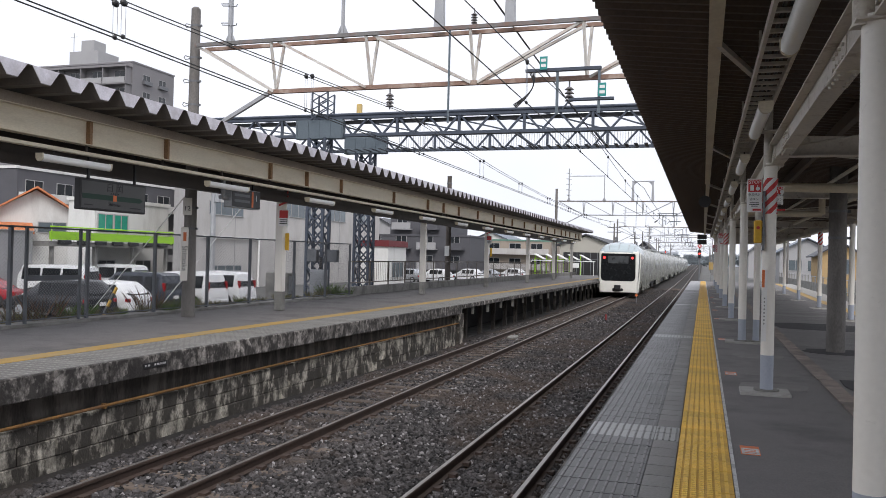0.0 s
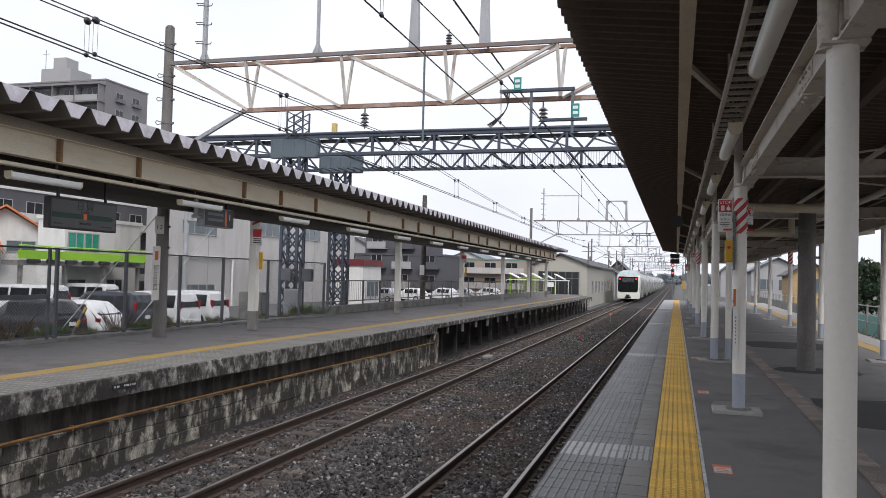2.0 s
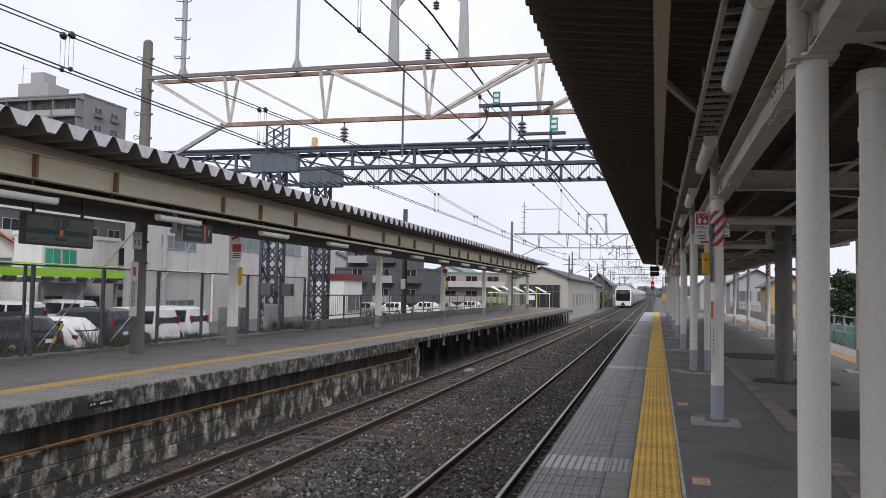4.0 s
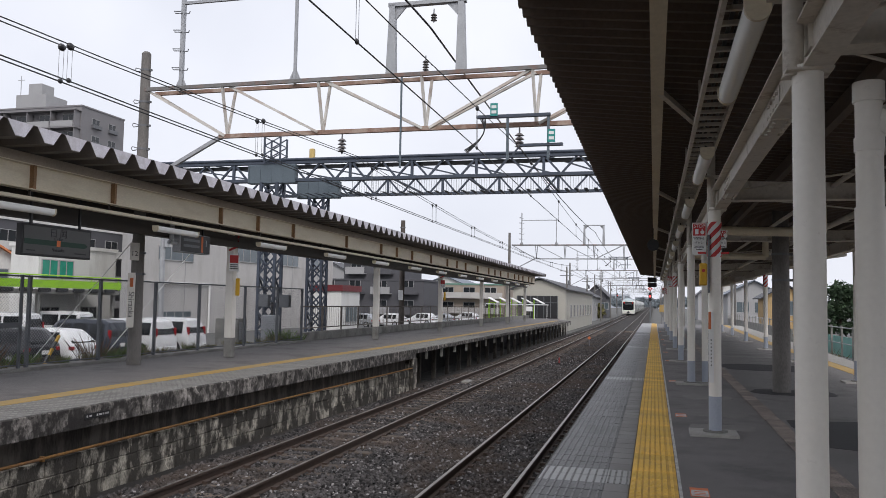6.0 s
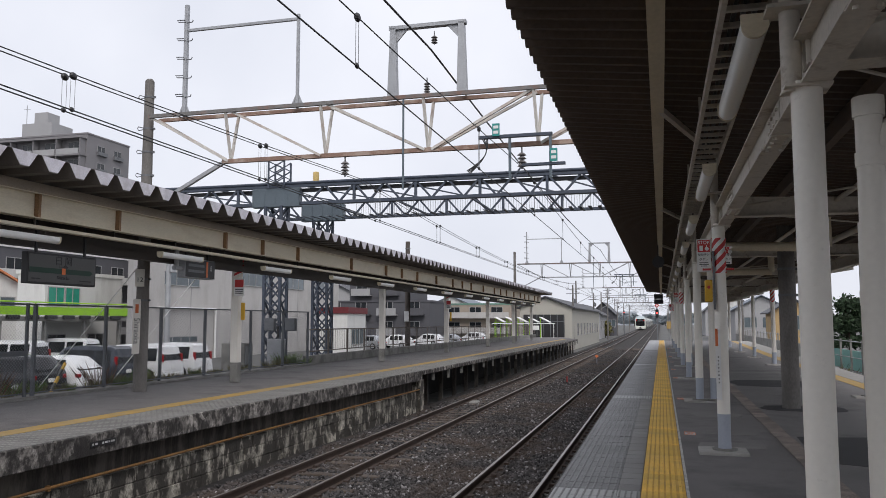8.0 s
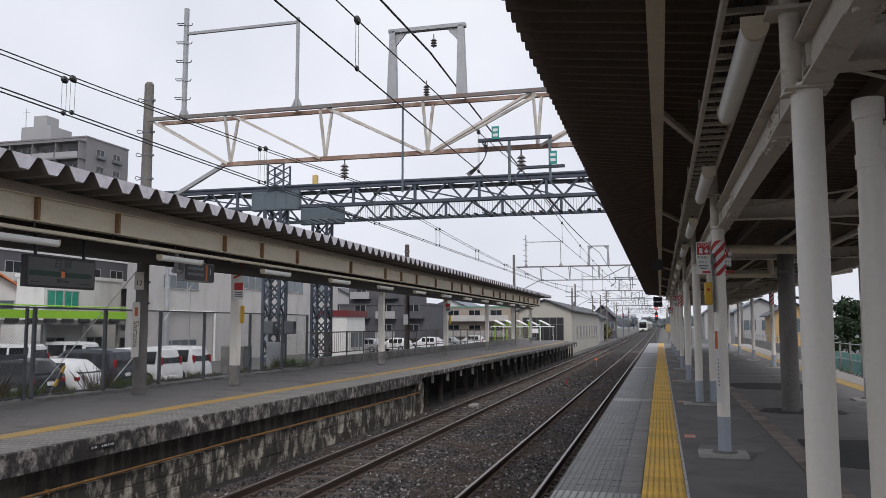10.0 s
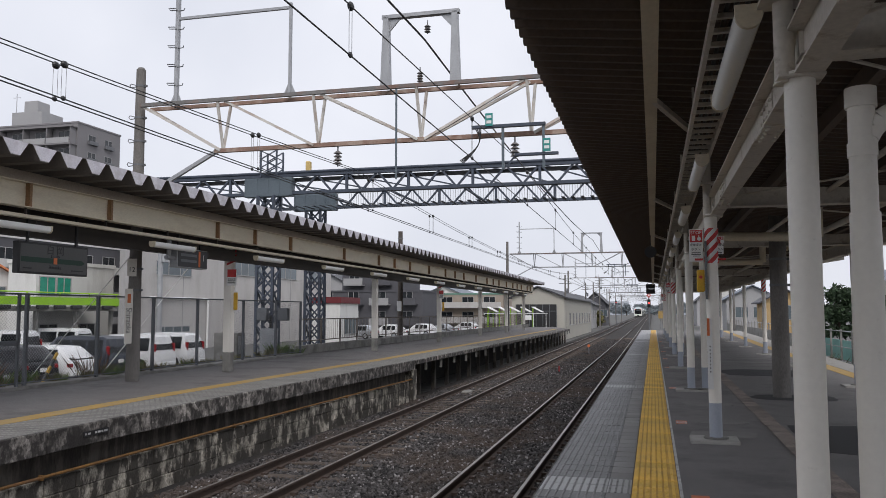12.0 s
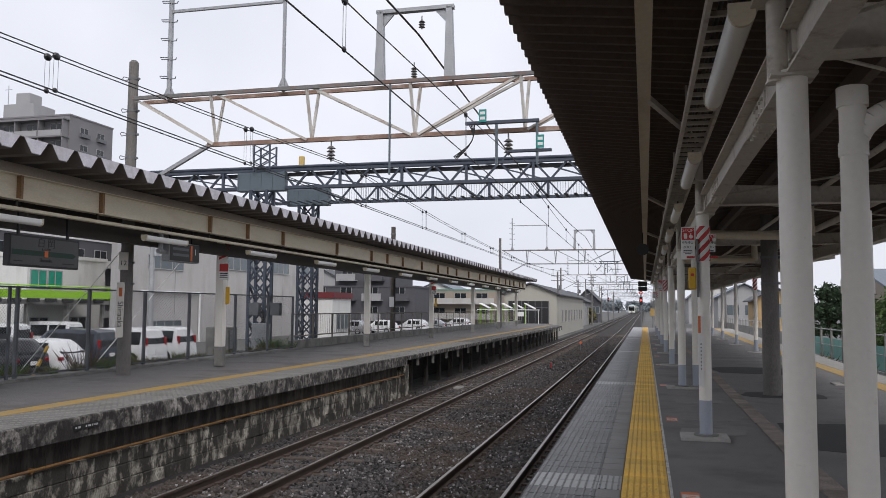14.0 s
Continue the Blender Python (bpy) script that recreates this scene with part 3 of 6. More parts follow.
for y in (29.8, 34.5):
    bm = B()
    box(bm, -16.15, -14.04, y - 0.16, y + 0.16, 6.22, 7.0, 0.02)
    for i in range(5):
        box(bm, -16.1 + i * 0.5, -16.07 + i * 0.5, y - 0.18, y - 0.16, 6.25, 6.97)
    for i in range(9):
        for zz in (6.3, 6.92):
            tube(bm, (-16.05 + i * 0.24, y - 0.175, zz), (-16.05 + i * 0.24, y - 0.155, zz), 0.022, 6)
    part("gusset_box", bm, M_BRIDGEBOX, bridge, "riveted blue-grey plate box")
    bm = B()
    for sx in (-15.45, -14.75):
        for sy in (-0.3, 0.3):
            bar(bm, (sx, y + sy, -1.4), (sx, y + sy, 6.25), 0.11)
    for k in range(10):
        z0, z1 = -1.2 + k * 0.74, -1.2 + (k + 1) * 0.74
        a, b = (-15.45, -14.75) if k % 2 else (-14.75, -15.45)
        for sy in (-0.3, 0.3):
            bar(bm, (a, y + sy, z0), (b, y + sy, z1), 0.06)
            bar(bm, (b, y + sy, z0), (a, y + sy, z1), 0.06)
        for sx in (-15.45, -14.75):
            bar(bm, (sx, y - 0.3 if k % 2 else y + 0.3, z0), (sx, y + 0.3 if k % 2 else y - 0.3, z1), 0.06)
    part("lattice_tower", bm, M_BRIDGE, bridge, "riveted lattice leg")

for sx in (-0.35, 0.35):
    for sy in (-0.3, 0.3):
        bm = B()
        bar(bm, (-15.0 + sx, 29.8 + sy, 7.0), (-15.0 + sx, 29.8 + sy, 8.1), 0.06)
        part("mast_post", bm, M_BRIDGE, bridge, "post of the short lattice mast")
for k in range(3):
    for sy in (-0.3, 0.3):
        for e in (-0.35, 0.35):
            bm = B()
            bar(bm, (-15.0 - e, 29.8 + sy, 7.05 + k * 0.35), (-15.0 + e, 29.8 + sy, 7.4 + k * 0.35), 0.04)
            part("mast_lacing", bm, M_BRIDGE, bridge)
bm = B()
box(bm, -13.48, -13.28, 29.7, 29.9, 7.15, 7.62, 0.03)
part("lamp_box", bm, mat("faded_yellow_box", (0.55, 0.40, 0.15), 0.6), bridge, "small yellow lamp box")
bm = B()
for k in range(150):
    box(bm, -13.5 + k * 0.115, -13.485 + k * 0.115, 34.62, 34.63, 6.42, 7.02)
part("safety_screen", bm, M_GALV, bridge, "fine pale safety screen on the bridge")
bm = B()
box(bm, BX0, BX1, 29.98, 30.14, 6.86, 7.0)
part("cable_tray", bm, M_BLACK, bridge, "dark cable tray behind the top chord")
M_GRATE = mat("walkway_grating", (0.16, 0.18, 0.21), 0.6, var=0.1)
for i in range(130):
    bm = B() if i % 26 == 0 else bm
    x = BX0 + 0.4 * i
    box(bm, x, x + 0.14, 33.2, 34.3, 6.30, 6.32)
    if i % 26 == 25:
        part("walkway_grating", bm, M_GRATE, bridge)

# ---------- train ----------
M_TRAIN = mat("champagne_body", (0.27, 0.275, 0.23), 0.25, metal=0.4, var=0.04, scale=0.6, fine=10, bump=0.03, local=True)
M_TRAINLOW = mat("white_bumper", (0.74, 0.74, 0.68), 0.35, var=0.04, bump=0.02, local=True)
M_TRAINROOF = mat("grey_train_roof", (0.22, 0.23, 0.23), 0.5, var=0.12, local=True)
M_DOME = mat("pale_roof_glass", (0.40, 0.47, 0.49), 0.12, var=0.12, scale=1.0, bump=0, local=True)
M_TRAINGLASS = mat("tinted_train_glass", (0.12, 0.125, 0.115), 0.08, var=0.1, bump=0, local=True)
M_TAIL = glow("tail_lamp_red", (0.9, 0.03, 0.03), 2.5)


def section(hw, top, low=0.8, arch=0.95, n=8):
    """Train section with an arched roof, from the lower left round to the lower right."""
    pts = [(-hw * 0.97, low), (-hw, low + 0.4), (-hw, top - arch)]
    for i in range(1, n):
        a = math.pi * i / n
        pts.append((-hw * math.copysign(abs(math.cos(a)) ** 0.75, math.cos(a)), top - arch + arch * math.sin(a) ** 0.8))
    return pts + [(hw, top - arch), (hw, low + 0.4), (hw * 0.97, low)]


def loft(bm, secs):
    rings = [[bm.verts.new((x, y, z)) for x, z in s] for y, s in secs]
    fs = []
    for a, b in zip(rings, rings[1:]):
        for i in range(len(a)):
            j = (i + 1) % len(a)
            fs.append(bm.faces.new((a[i], b[i], b[j], a[j])))
    fs += [bm.faces.new(rings[0][::-1]), bm.faces.new(rings[-1])]
    bmesh.ops.recalc_face_normals(bm, faces=fs)
    return bm


train = thing("passenger_train", "champagne-white streamlined passenger train leaving, red tail lamps lit", "train", FAR_C, 61, RAIL_Z)
for c in range(10):
    y0 = c * 20.0
    bm = B()
    if c == 0:
        loft(bm, [(0.0, section(1.33, 3.28, 0.3, 0.12)), (0.1, section(1.41, 3.42, 0.26, 0.22)), (0.5, section(1.46, 3.72, 0.26, 0.52)), (1.2, section(1.475, 3.96, 0.26, 0.76)), (2.2, section(1.475, 4.08, 0.3, 0.9)), (3.6, section(1.475, 4.1, 0.8, 0.95)), (5.4, section(1.475, 4.02, 0.8)), (7.4, section(1.475, 3.85, 0.8)), (19.6, section(1.475, 3.8))])
    else:
        loft(bm, [(y0, section(1.475, 3.8)), (y0 + 19.6, section(1.475, 3.8))])
    car = part("car_body", bm, [M_TRAIN, M_DOME, M_TRAINLOW], train, "champagne-white car body", smooth=True)
    if c == 0:
        for f in car.data.polygons:
            if f.center.y < 5.4 and f.center.z > 3.3 and f.normal.z > 0.15:
                f.material_index = 1
            elif f.center.y < 0.32 or (f.center.y < 0.9 and f.center.z < 1.0):
                f.material_index = 2
    for sx in (-1, 1):
        for k in range(4):
            bm = B()
            a = y0 + (5.6 if c == 0 else 2.6) + k * (3.3 if c == 0 else 4.2)
            box(bm, sx * 1.473 - 0.012, sx * 1.473 + 0.012, a, a + (1.7 if k % 2 else 2.3), 1.75 if c % 2 else 1.5, 2.45, 0.005)
            part("window", bm, M_TRAINGLASS, car, "tinted side window")
        for a, b in ((5.2, 9.6), (10.2, 14.4)):
            bm = B()
            box(bm, sx * 1.40 - 0.02, sx * 1.40 + 0.02, y0 + a, y0 + b, 0.3, 0.82, 0.01)
            part("skirt", bm, M_TRAIN, car, "skirt panel below the body")
    bm = B()
    box(bm, -1.2, 1.2, y0 + 0.3 + (3.4 if c == 0 else 0), y0 + 19.3, 0.45, 0.82)
    part("underframe", bm, M_BLACK, car, "black underframe")
    for by in (3.2, 16.4):
        bm = B()
        box(bm, -1.15, 1.15, y0 + by - 1.3, y0 + by + 1.3, 0.12, 0.5, 0.05)
        for wy in (-0.95, 0.95):
            for sx in (-0.56, 0.56):
                tube(bm, (sx - 0.06, y0 + by + wy, 0.43), (sx + 0.06, y0 + by + wy, 0.43), 0.42, 16)
        part("bogie", bm, M_BLACK, car, "black bogie with wheels")
    bm = B()
    box(bm, -0.9, 0.9, y0 + 6.0, y0 + 15.0, 3.72, 3.93, 0.05) if c else box(bm, -0.8, 0.8, y0 + 9.0, y0 + 17.0, 3.72, 3.96, 0.05)
    part("roof_unit", bm, M_TRAINROOF, car)
head_car = train.children[0]
bm = B()
out = [(-1.02, 1.14), (1.02, 1.14), (1.19, 1.22), (1.27, 1.45), (1.25, 3.1), (1.17, 3.18), (-1.17, 3.18), (-1.25, 3.1), (-1.27, 1.45), (-1.19, 1.22)]
prism(bm, out, "y", -0.035, 0.06)
part("windscreen", bm, mat("black_end_glass", (0.006, 0.007, 0.008), 0.25, var=0.1, bump=0, spec=0.25, local=True), head_car, "large black end window")
bm = B()
out = [(-1.25, 0.32), (1.25, 0.32), (1.33, 0.5), (1.31, 1.02), (1.2, 1.13), (-1.2, 1.13), (-1.31, 1.02), (-1.33, 0.5)]
prism(bm, out, "y", -0.05, 0.1)
part("bumper", bm, M_TRAINLOW, head_car, "white lower front panel")
bm = B()
box(bm, -0.22, 0.22, -0.4, 0.0, 0.48, 0.85, 0.04)
box(bm, -0.38, 0.38, -0.1, 0.0, 0.4, 0.6, 0.03)
part("coupler", bm, M_BLACK, head_car, "black coupler in its opening")
for sx in (-1, 1):
    bm = B()
    tube(bm, (sx * 1.02, -0.05, 2.86), (sx * 1.02, -0.03, 2.86), 0.09, 14)
    part("tail_lamp", bm, M_TAIL, head_car, "lit red tail lamp")
    bm = B()
    prism(bm, [(0.42, 1.4), (0.75, 1.5), (1.75, 3.05), (0.55, 3.1)], "x", sx * 1.445, sx * 1.484)
    part("cab_window", bm, M_GLASS_D, head_car)
    bm = B()
    prism(bm, [(0.5, 0.62), (0.95, 0.62), (2.35, 3.25), (1.95, 3.25)], "x", sx * 1.45, sx * 1.496)
    part("side_pillar", bm, M_TRAINLOW, head_car, "white slanting pillar behind the end window")
for i in (-2, -1, 0, 1, 2):
    bm = B()
    ring = [(0.12, 3.42, 0.22, 1.41), (0.5, 3.72, 0.52, 1.46), (1.2, 3.96, 0.76, 1.475), (2.2, 4.08, 0.9, 1.475), (3.6, 4.1, 0.95, 1.475), (5.3, 4.03, 0.95, 1.475)]
    a = math.pi * (4 + i) / 8
    hose(bm, [(-hw * math.copysign(abs(math.cos(a)) ** 0.75, math.cos(a)), yy, top - ar + ar * math.sin(a) ** 0.8) for yy, top, ar, hw in ring], 0.025, 5)
    part("roof_rib", bm, M_TRAINROOF, head_car, "slim rib between the roof panes")
bm = B()
box(bm, -0.75, 0.75, -0.048, -0.037, 2.45, 3.0, 0.004)
part("interior_view", bm, mat("dim_cab_interior", (0.05, 0.055, 0.058), 0.3, var=0.4, scale=3, bump=0, local=True), head_car, "paler upper part of the end window")
TRAIN_ROWS = [(tt, pose(FAR_C, 61 + 23.2 * tt, RAIL_Z + max(0.0, 61 + 23.2 * tt - 100) * 0.0026)) for tt in (0, 1, 2, 3, 4, 5, 6, 7, 8, 9, 10, 11, 12, 13, 14)]


# ---------- left canopy fittings ----------
GX = -9.95
for y in (2.9, 7.0, 9.0, 11.0, 13.05, 16.95, 18.8, 20.9, 25.0, 28.5, 30.4, 32.5, 35.5, 38.5, 40.5, 42.5, 45.6, 48.8, 50.8, 52.8, 55.6, 58.3, 60.2, 62.2, 65.2, 67.0):
    bm = B()
    box(bm, GX + 0.012, GX + 0.095, y - 0.03, y + 0.03, 3.272, 3.658)
    part("stiffener", bm, M_RUSTY, canopy1, "rust-stained web stiffener")
for x, z in ((-11.2, 3.85), (-12.6, 3.85)):
    bm = B()
    box(bm, x - 0.03, x + 0.03, -6, CAN1_END - 0.2, z - 0.13, z - 0.006 + 0.0)
    part("purlin", bm, M_BROWN, canopy1, "dark brown roof purlin")
bm = B()
box(bm, -12.9, -12.88, -6, CAN1_END - 0.5, 3.3, 3.8)
part("rear_fascia", bm, M_BROWN, canopy1)
for y in (-1.0, 9.0, 19.05, 30.5, 40.5, 50.8, 60.2, 68.6):
    bm = B()
    prism(bm, [(-13.0, 3.83), (-13.0, 3.7), (-10.75, 3.12), (-9.97, 3.15), (-9.97, 3.27), (-10.06, 3.27), (-10.06, 3.66)], "y", y - 0.07, y + 0.07)
    part("bracket_arm", bm, M_BROWN, canopy1, "dark brown tapered canopy arm")
bm = B()
box(bm, -10.02, -9.88, -6, CAN1_END - 1, 3.085, 3.14)
part("lighting_rail", bm, M_CREAM, canopy1, "cream lighting rail under the girder")
for y in range(-5, 68, 2):
    bm = B()
    bar(bm, (-9.95, y, 3.14), (-9.95, y, 3.256), 0.03)
    part("rail_hanger", bm, M_BROWN, canopy1)
bm = B()
box(bm, -10.72, -10.5, -6, CAN1_END - 1, 2.86, 3.0)
box(bm, -10.68, -10.54, -6, CAN1_END - 1, 3.0, 3.15)
part("cable_trough", bm, M_BROWN, canopy1, "dark cable trough")


def fluorescent(x, y, z, length, group):
    t = thing("fluorescent_lamp", "unlit white batten lamp under the canopy", "lamp", x, y, z, group=group)
    bm = B()
    ring = [(0.064 * math.cos(radians(a)), 0.03 + 0.064 * math.sin(radians(a))) for a in range(180, 361, 20)]
    prism(bm, ring + [(0.06, 0.08), (-0.06, 0.08)], "y", 0.03, length - 0.03)
    part("diffuser", bm, M_TUBE, t, "rounded white diffuser", smooth=True)
    for yy in (0.0, length - 0.03):
        bm = B()
        ring = [(0.069 * math.cos(radians(a)), 0.03 + 0.069 * math.sin(radians(a))) for a in range(180, 361, 20)]
        prism(bm, ring + [(0.07, 0.09), (-0.07, 0.09)], "y", yy, yy + 0.03)
        part("end_cap", bm, M_CREAM, t, "rust-edged end cap")
    for yy in (0.3, length - 0.3):
        bm = B()
        tube(bm, (0, yy, 0.08), (0, yy, 0.16), 0.012, 6)
        part("hanger", bm, M_BROWN, t)
    return t


lampL = fluorescent(-9.86, 9.9, 2.9, 1.55, "lamps of the folded-sheet canopy")
for k in range(1, 13):
    copy_thing(lampL, pose(-9.86, 9.9 + 4.43 * k, 2.9))
copy_thing(lampL, pose(-9.86, 5.47, 2.9))

# pale closures in the valleys of the folded sheet, along its edge
y = R1_Y0
me = None
while y < CAN1_END - 0.9:
    if me is None:
        bm = B()
        prism(bm, [(R1_P * a, R1_D * b) for a, b in ((0.725, 0.98), (0.995, 0.03), (1.305, 0.03), (1.575, 0.98))], "x", -0.02, 0.006)
        me = mesh_of("closure", bm, M_ROOFTIP)
    o = new("closure", me)
    o.parent = canopy1
    o.location = (R1_X, y, R1_Z + 0.008)
    y += R1_P

# ---------- right canopy fittings ----------
def roof2(x):
    return 3.66 + (x + 0.95) / 5.95 * (3.02 - 3.66)


for x, w, m in ((0.02, 0.055, M_CREAM), (1.6, 0.04, M_ROOFDARK), (2.5, 0.04, M_ROOFDARK), (3.4, 0.04, M_ROOFDARK), (4.4, 0.05, M_BEAMP)):
    bm = B()
    box(bm, x - w, x + w, -6, CAN2_END - 0.2, roof2(x) - 0.16, roof2(x) - 0.008)
    part("purlin", bm, m, canopy2, "long purlin under the corrugated soffit")
# main girder through the column tops
for x in (0.775, 3.95):
    zb = 2.74 if x < 1 else 2.76
    bm = B()
    box(bm, x - 0.012, x + 0.012, -6, CAN2_END - 0.5, zb, zb + 0.22)
    box(bm, x - 0.07, x + 0.07, -6, CAN2_END - 0.5, zb - 0.014, zb)
    box(bm, x - 0.09, x + 0.09, -6, CAN2_END - 0.5, zb + 0.22, zb + 0.234)
    part("girder", bm, M_BEAMP, canopy2, "off-white steel I-girder along the columns")
    for y in COLS2[:6]:
        for d in (-1.3, 1.3):
            bm = B()
            box(bm, x - 0.02, x + 0.02, y + d - 0.25, y + d + 0.25, zb + 0.04, zb + 0.2)
            box(bm, x - 0.068, x + 0.068, y + d - 0.25, y + d + 0.25, zb - 0.024, zb - 0.0145)
            for i in range(4):
                for j in range(2):
                    tube(bm, (x - 0.035, y + d - 0.19 + i * 0.125, zb + 0.08 + j * 0.08), (x + 0.035, y + d - 0.19 + i * 0.125, zb + 0.08 + j * 0.08), 0.014, 6)
                    tube(bm, (x - 0.042 + j * 0.084, y + d - 0.19 + i * 0.125, zb - 0.04), (x - 0.042 + j * 0.084, y + d - 0.19 + i * 0.125, zb - 0.02), 0.014, 6)
            part("splice_plate", bm, M_BEAMP, canopy2, "bolted splice plate")
for y in COLS2:
    # column stub above the girder and the arms to both sides
    bm = B()
    tube(bm, (0.675, y, 2.70), (0.675, y, 3.46), 0.05, 18)
    box(bm, 0.63, 0.85, y - 0.1, y + 0.1, 2.712, 2.725)
    box(bm, 0.56, 0.86, y - 0.1, y + 0.1, 3.12, 3.14)
    part("column_head", bm, M_BEAMP, canopy2, "column head with cap plates", smooth=True)
    bm = B()
    prism(bm, [(0.74, 2.84), (0.74, 3.08), (2.3, 3.02), (3.9, 3.05), (3.9, 2.86), (2.3, 2.84)], "y", y - 0.04, y + 0.04)
    part("cross_beam", bm, M_BEAMP, canopy2, "white cross beam between the column rows")
    bm = B()
    box(bm, 0.74, 3.9, y - 0.09, y + 0.09, 2.825, 2.838)
    part("beam_flange", bm, M_BEAMP, canopy2)
    for sgn in (-1, 1):
        bm = B()
        tube(bm, (0.80, y + 0.15 * sgn, 2.92), (3.85, y + 3.2 * sgn, 2.98), 0.012, 6)
        part("tie_rod", bm, M_BEAMP, canopy2)
    bm = B()
    bar(bm, (0.05, y - 3.1, 3.42), (0.62, y - 1.25, 3.36), 0.05)
    part("raking_brace", bm, M_BEAMP, canopy2)
    bm = B()
    prism(bm, [(4.0, 2.78), (4.0, 2.98), (4.95, 3.0), (4.95, 2.93)], "y", y - 0.035, y + 0.035)
    part("far_arm", bm, M_BEAMP, canopy2)
for z, x, r in ((2.99, 2.05, 0.03), (2.95, 2.9, 0.05)):
    bm = B()
    tube(bm, (x, -6, z), (x, CAN2_END - 1, z), r, 12)
    part("service_pipe", bm, M_BEAMP, canopy2, "white service pipe", smooth=True)
for y in (13.2, 19.6):
    bm = B()
    tube(bm, (0.9, y, 2.72), (2.45, y, 2.68), 0.07, 14)
    tube(bm, (2.45, y, 2.68), (2.45, y, 3.15), 0.07, 14)
    part("drain_pipe", bm, M_CREAM, canopy2, "cream horizontal drain pipe", smooth=True)
# cable ladder
ladder = thing("cable_ladder", "long off-white cable ladder under the soffit", "cable ladder", 0, 0, 3.27)
for x in (0.375, 0.63):
    bm = B()
    box(bm, x - 0.015, x + 0.015, -5, CAN2_END - 1, -0.035, 0.035)
    part("side_rail", bm, M_BEAMP, ladder)
me = None
for k in range(210):
    if me is None:
        bm = B()
        box(bm, 0.39, 0.615, -0.018, 0.018, -0.015, 0.015)
        me = mesh_of("rung", bm, M_BEAMP)
    r = new("rung", me)
    r.parent = ladder
    r.location = (0, 2.0 + k * 0.26, 0)
bm = B()
for x in (0.45, 0.5, 0.56):
    tube(bm, (x, -5, 0.03), (x, CAN2_END - 1, 0.03), 0.016, 6)
part("cable", bm, M_BLACK, ladder, "black cables lying in the ladder")
for k in range(18):
    bm = B()
    bar(bm, (0.375, 1.0 + 3.1 * k, 0), (0.375, 1.0 + 3.1 * k, 0.22), 0.02)
    part("hanger_rod", bm, M_BEAMP, ladder)
lampR = fluorescent(0.52, 4.4, 3.07, 1.85, "lamps of the island canopy")
for k in range(1, 12):
    copy_thing(lampR, pose(0.52, 4.4 + 4.15 * k, 3.07))

# rainwater downpipes
def downpipe(x, y, r, label):
    t = thing("downpipe", label, "pipe", x, y, 0)
    bm = B()
    tube(bm, (0, 0, 0), (0, 0, 2.04), r * 1.12, 24)
    part("lower_pipe", bm, M_WHITEP, t, smooth=True)
    bm = B()
    tube(bm, (0, 0, 2.04), (0, 0, 2.6), r, 24)
    part("upper_pipe", bm, M_WHITEP, t, smooth=True)
    for z in (1.63, 2.32):
        bm = B()
        tube(bm, (0, 0, z), (0, 0, z + 0.07), r * 1.2 if z < 2 else r * 1.1, 24)
        part("collar", bm, M_WHITEP, t, smooth=True)
    bm = B()
    tube(bm, (0, 0, 2.57), (0, 0, 2.67), r * 1.16, 24)
    part("hopper", bm, M_WHITEP, t, smooth=True)
    bm = B()
    prev = Vector((0, 0, 2.38))
    for k in range(1, 7):
        a = k / 6 * radians(75)
        c = Vector((0.32 * (1 - math.cos(a)) + 0.02, 0, 2.38 + 0.2 * math.sin(a)))
        tube(bm, prev, c, r * 0.85, 16)
        prev = c
    tube(bm, prev, prev + Vector((1.0, 0, 0.12)), r * 0.85, 16)
    part("branch_elbow", bm, M_WHITEP, t, "curved branch to the gutter", smooth=True)
    return t


downpipe(1.035, 4.4, 0.064, "thick white rainwater downpipe with collars and elbow")
steel_column(0.97, 16.9, 0.06, 2.75, "slim white downpipe beside a canopy column", "island platform columns")
steel_column(0.97, 29.9, 0.06, 2.75, "slim white downpipe beside a canopy column", "island platform columns")

# warning wraps and emergency-stop boards
def striped_wrap(x, y, z0, z1, r, label="red and white diagonal warning wrap on a column"):
    t = thing("warning_wrap", label, "warning sign", x, y, z0)
    h = z1 - z0
    bm = B()
    tube(bm, (0, 0, 0), (0, 0, h), r + 0.004, 28)
    part("sleeve", bm, M_WHITE, t, smooth=True)
    R = r + 0.007
    for k in range(-3, 8):
        bm = B()
        lo, hi = [], []
        for i in range(13):
            a = radians(180 + i * 15)
            s = i * 15 * R * math.pi / 180
            za, zb = k * h / 3.2 + s, k * h / 3.2 + s + h / 6.4
            za, zb = max(0, min(h, za)), max(0, min(h, zb))
            lo.append(bm.verts.new((R * math.cos(a), R * math.sin(a), za)))
            hi.append(bm.verts.new((R * math.cos(a), R * math.sin(a), zb)))
        for i in range(12):
            if hi[i].co.z - lo[i].co.z + hi[i + 1].co.z - lo[i + 1].co.z > 0.004:
                bm.faces.new((lo[i], lo[i + 1], hi[i + 1], hi[i]))
        if len(bm.faces):
            bmesh.ops.delete(bm, geom=[v for v in bm.verts if not v.link_faces], context="VERTS")
            bmesh.ops.solidify(bm, geom=list(bm.faces), thickness=-0.001)
            part("stripe", bm, M_RED, t)
        else:
            bm.free()
    return t


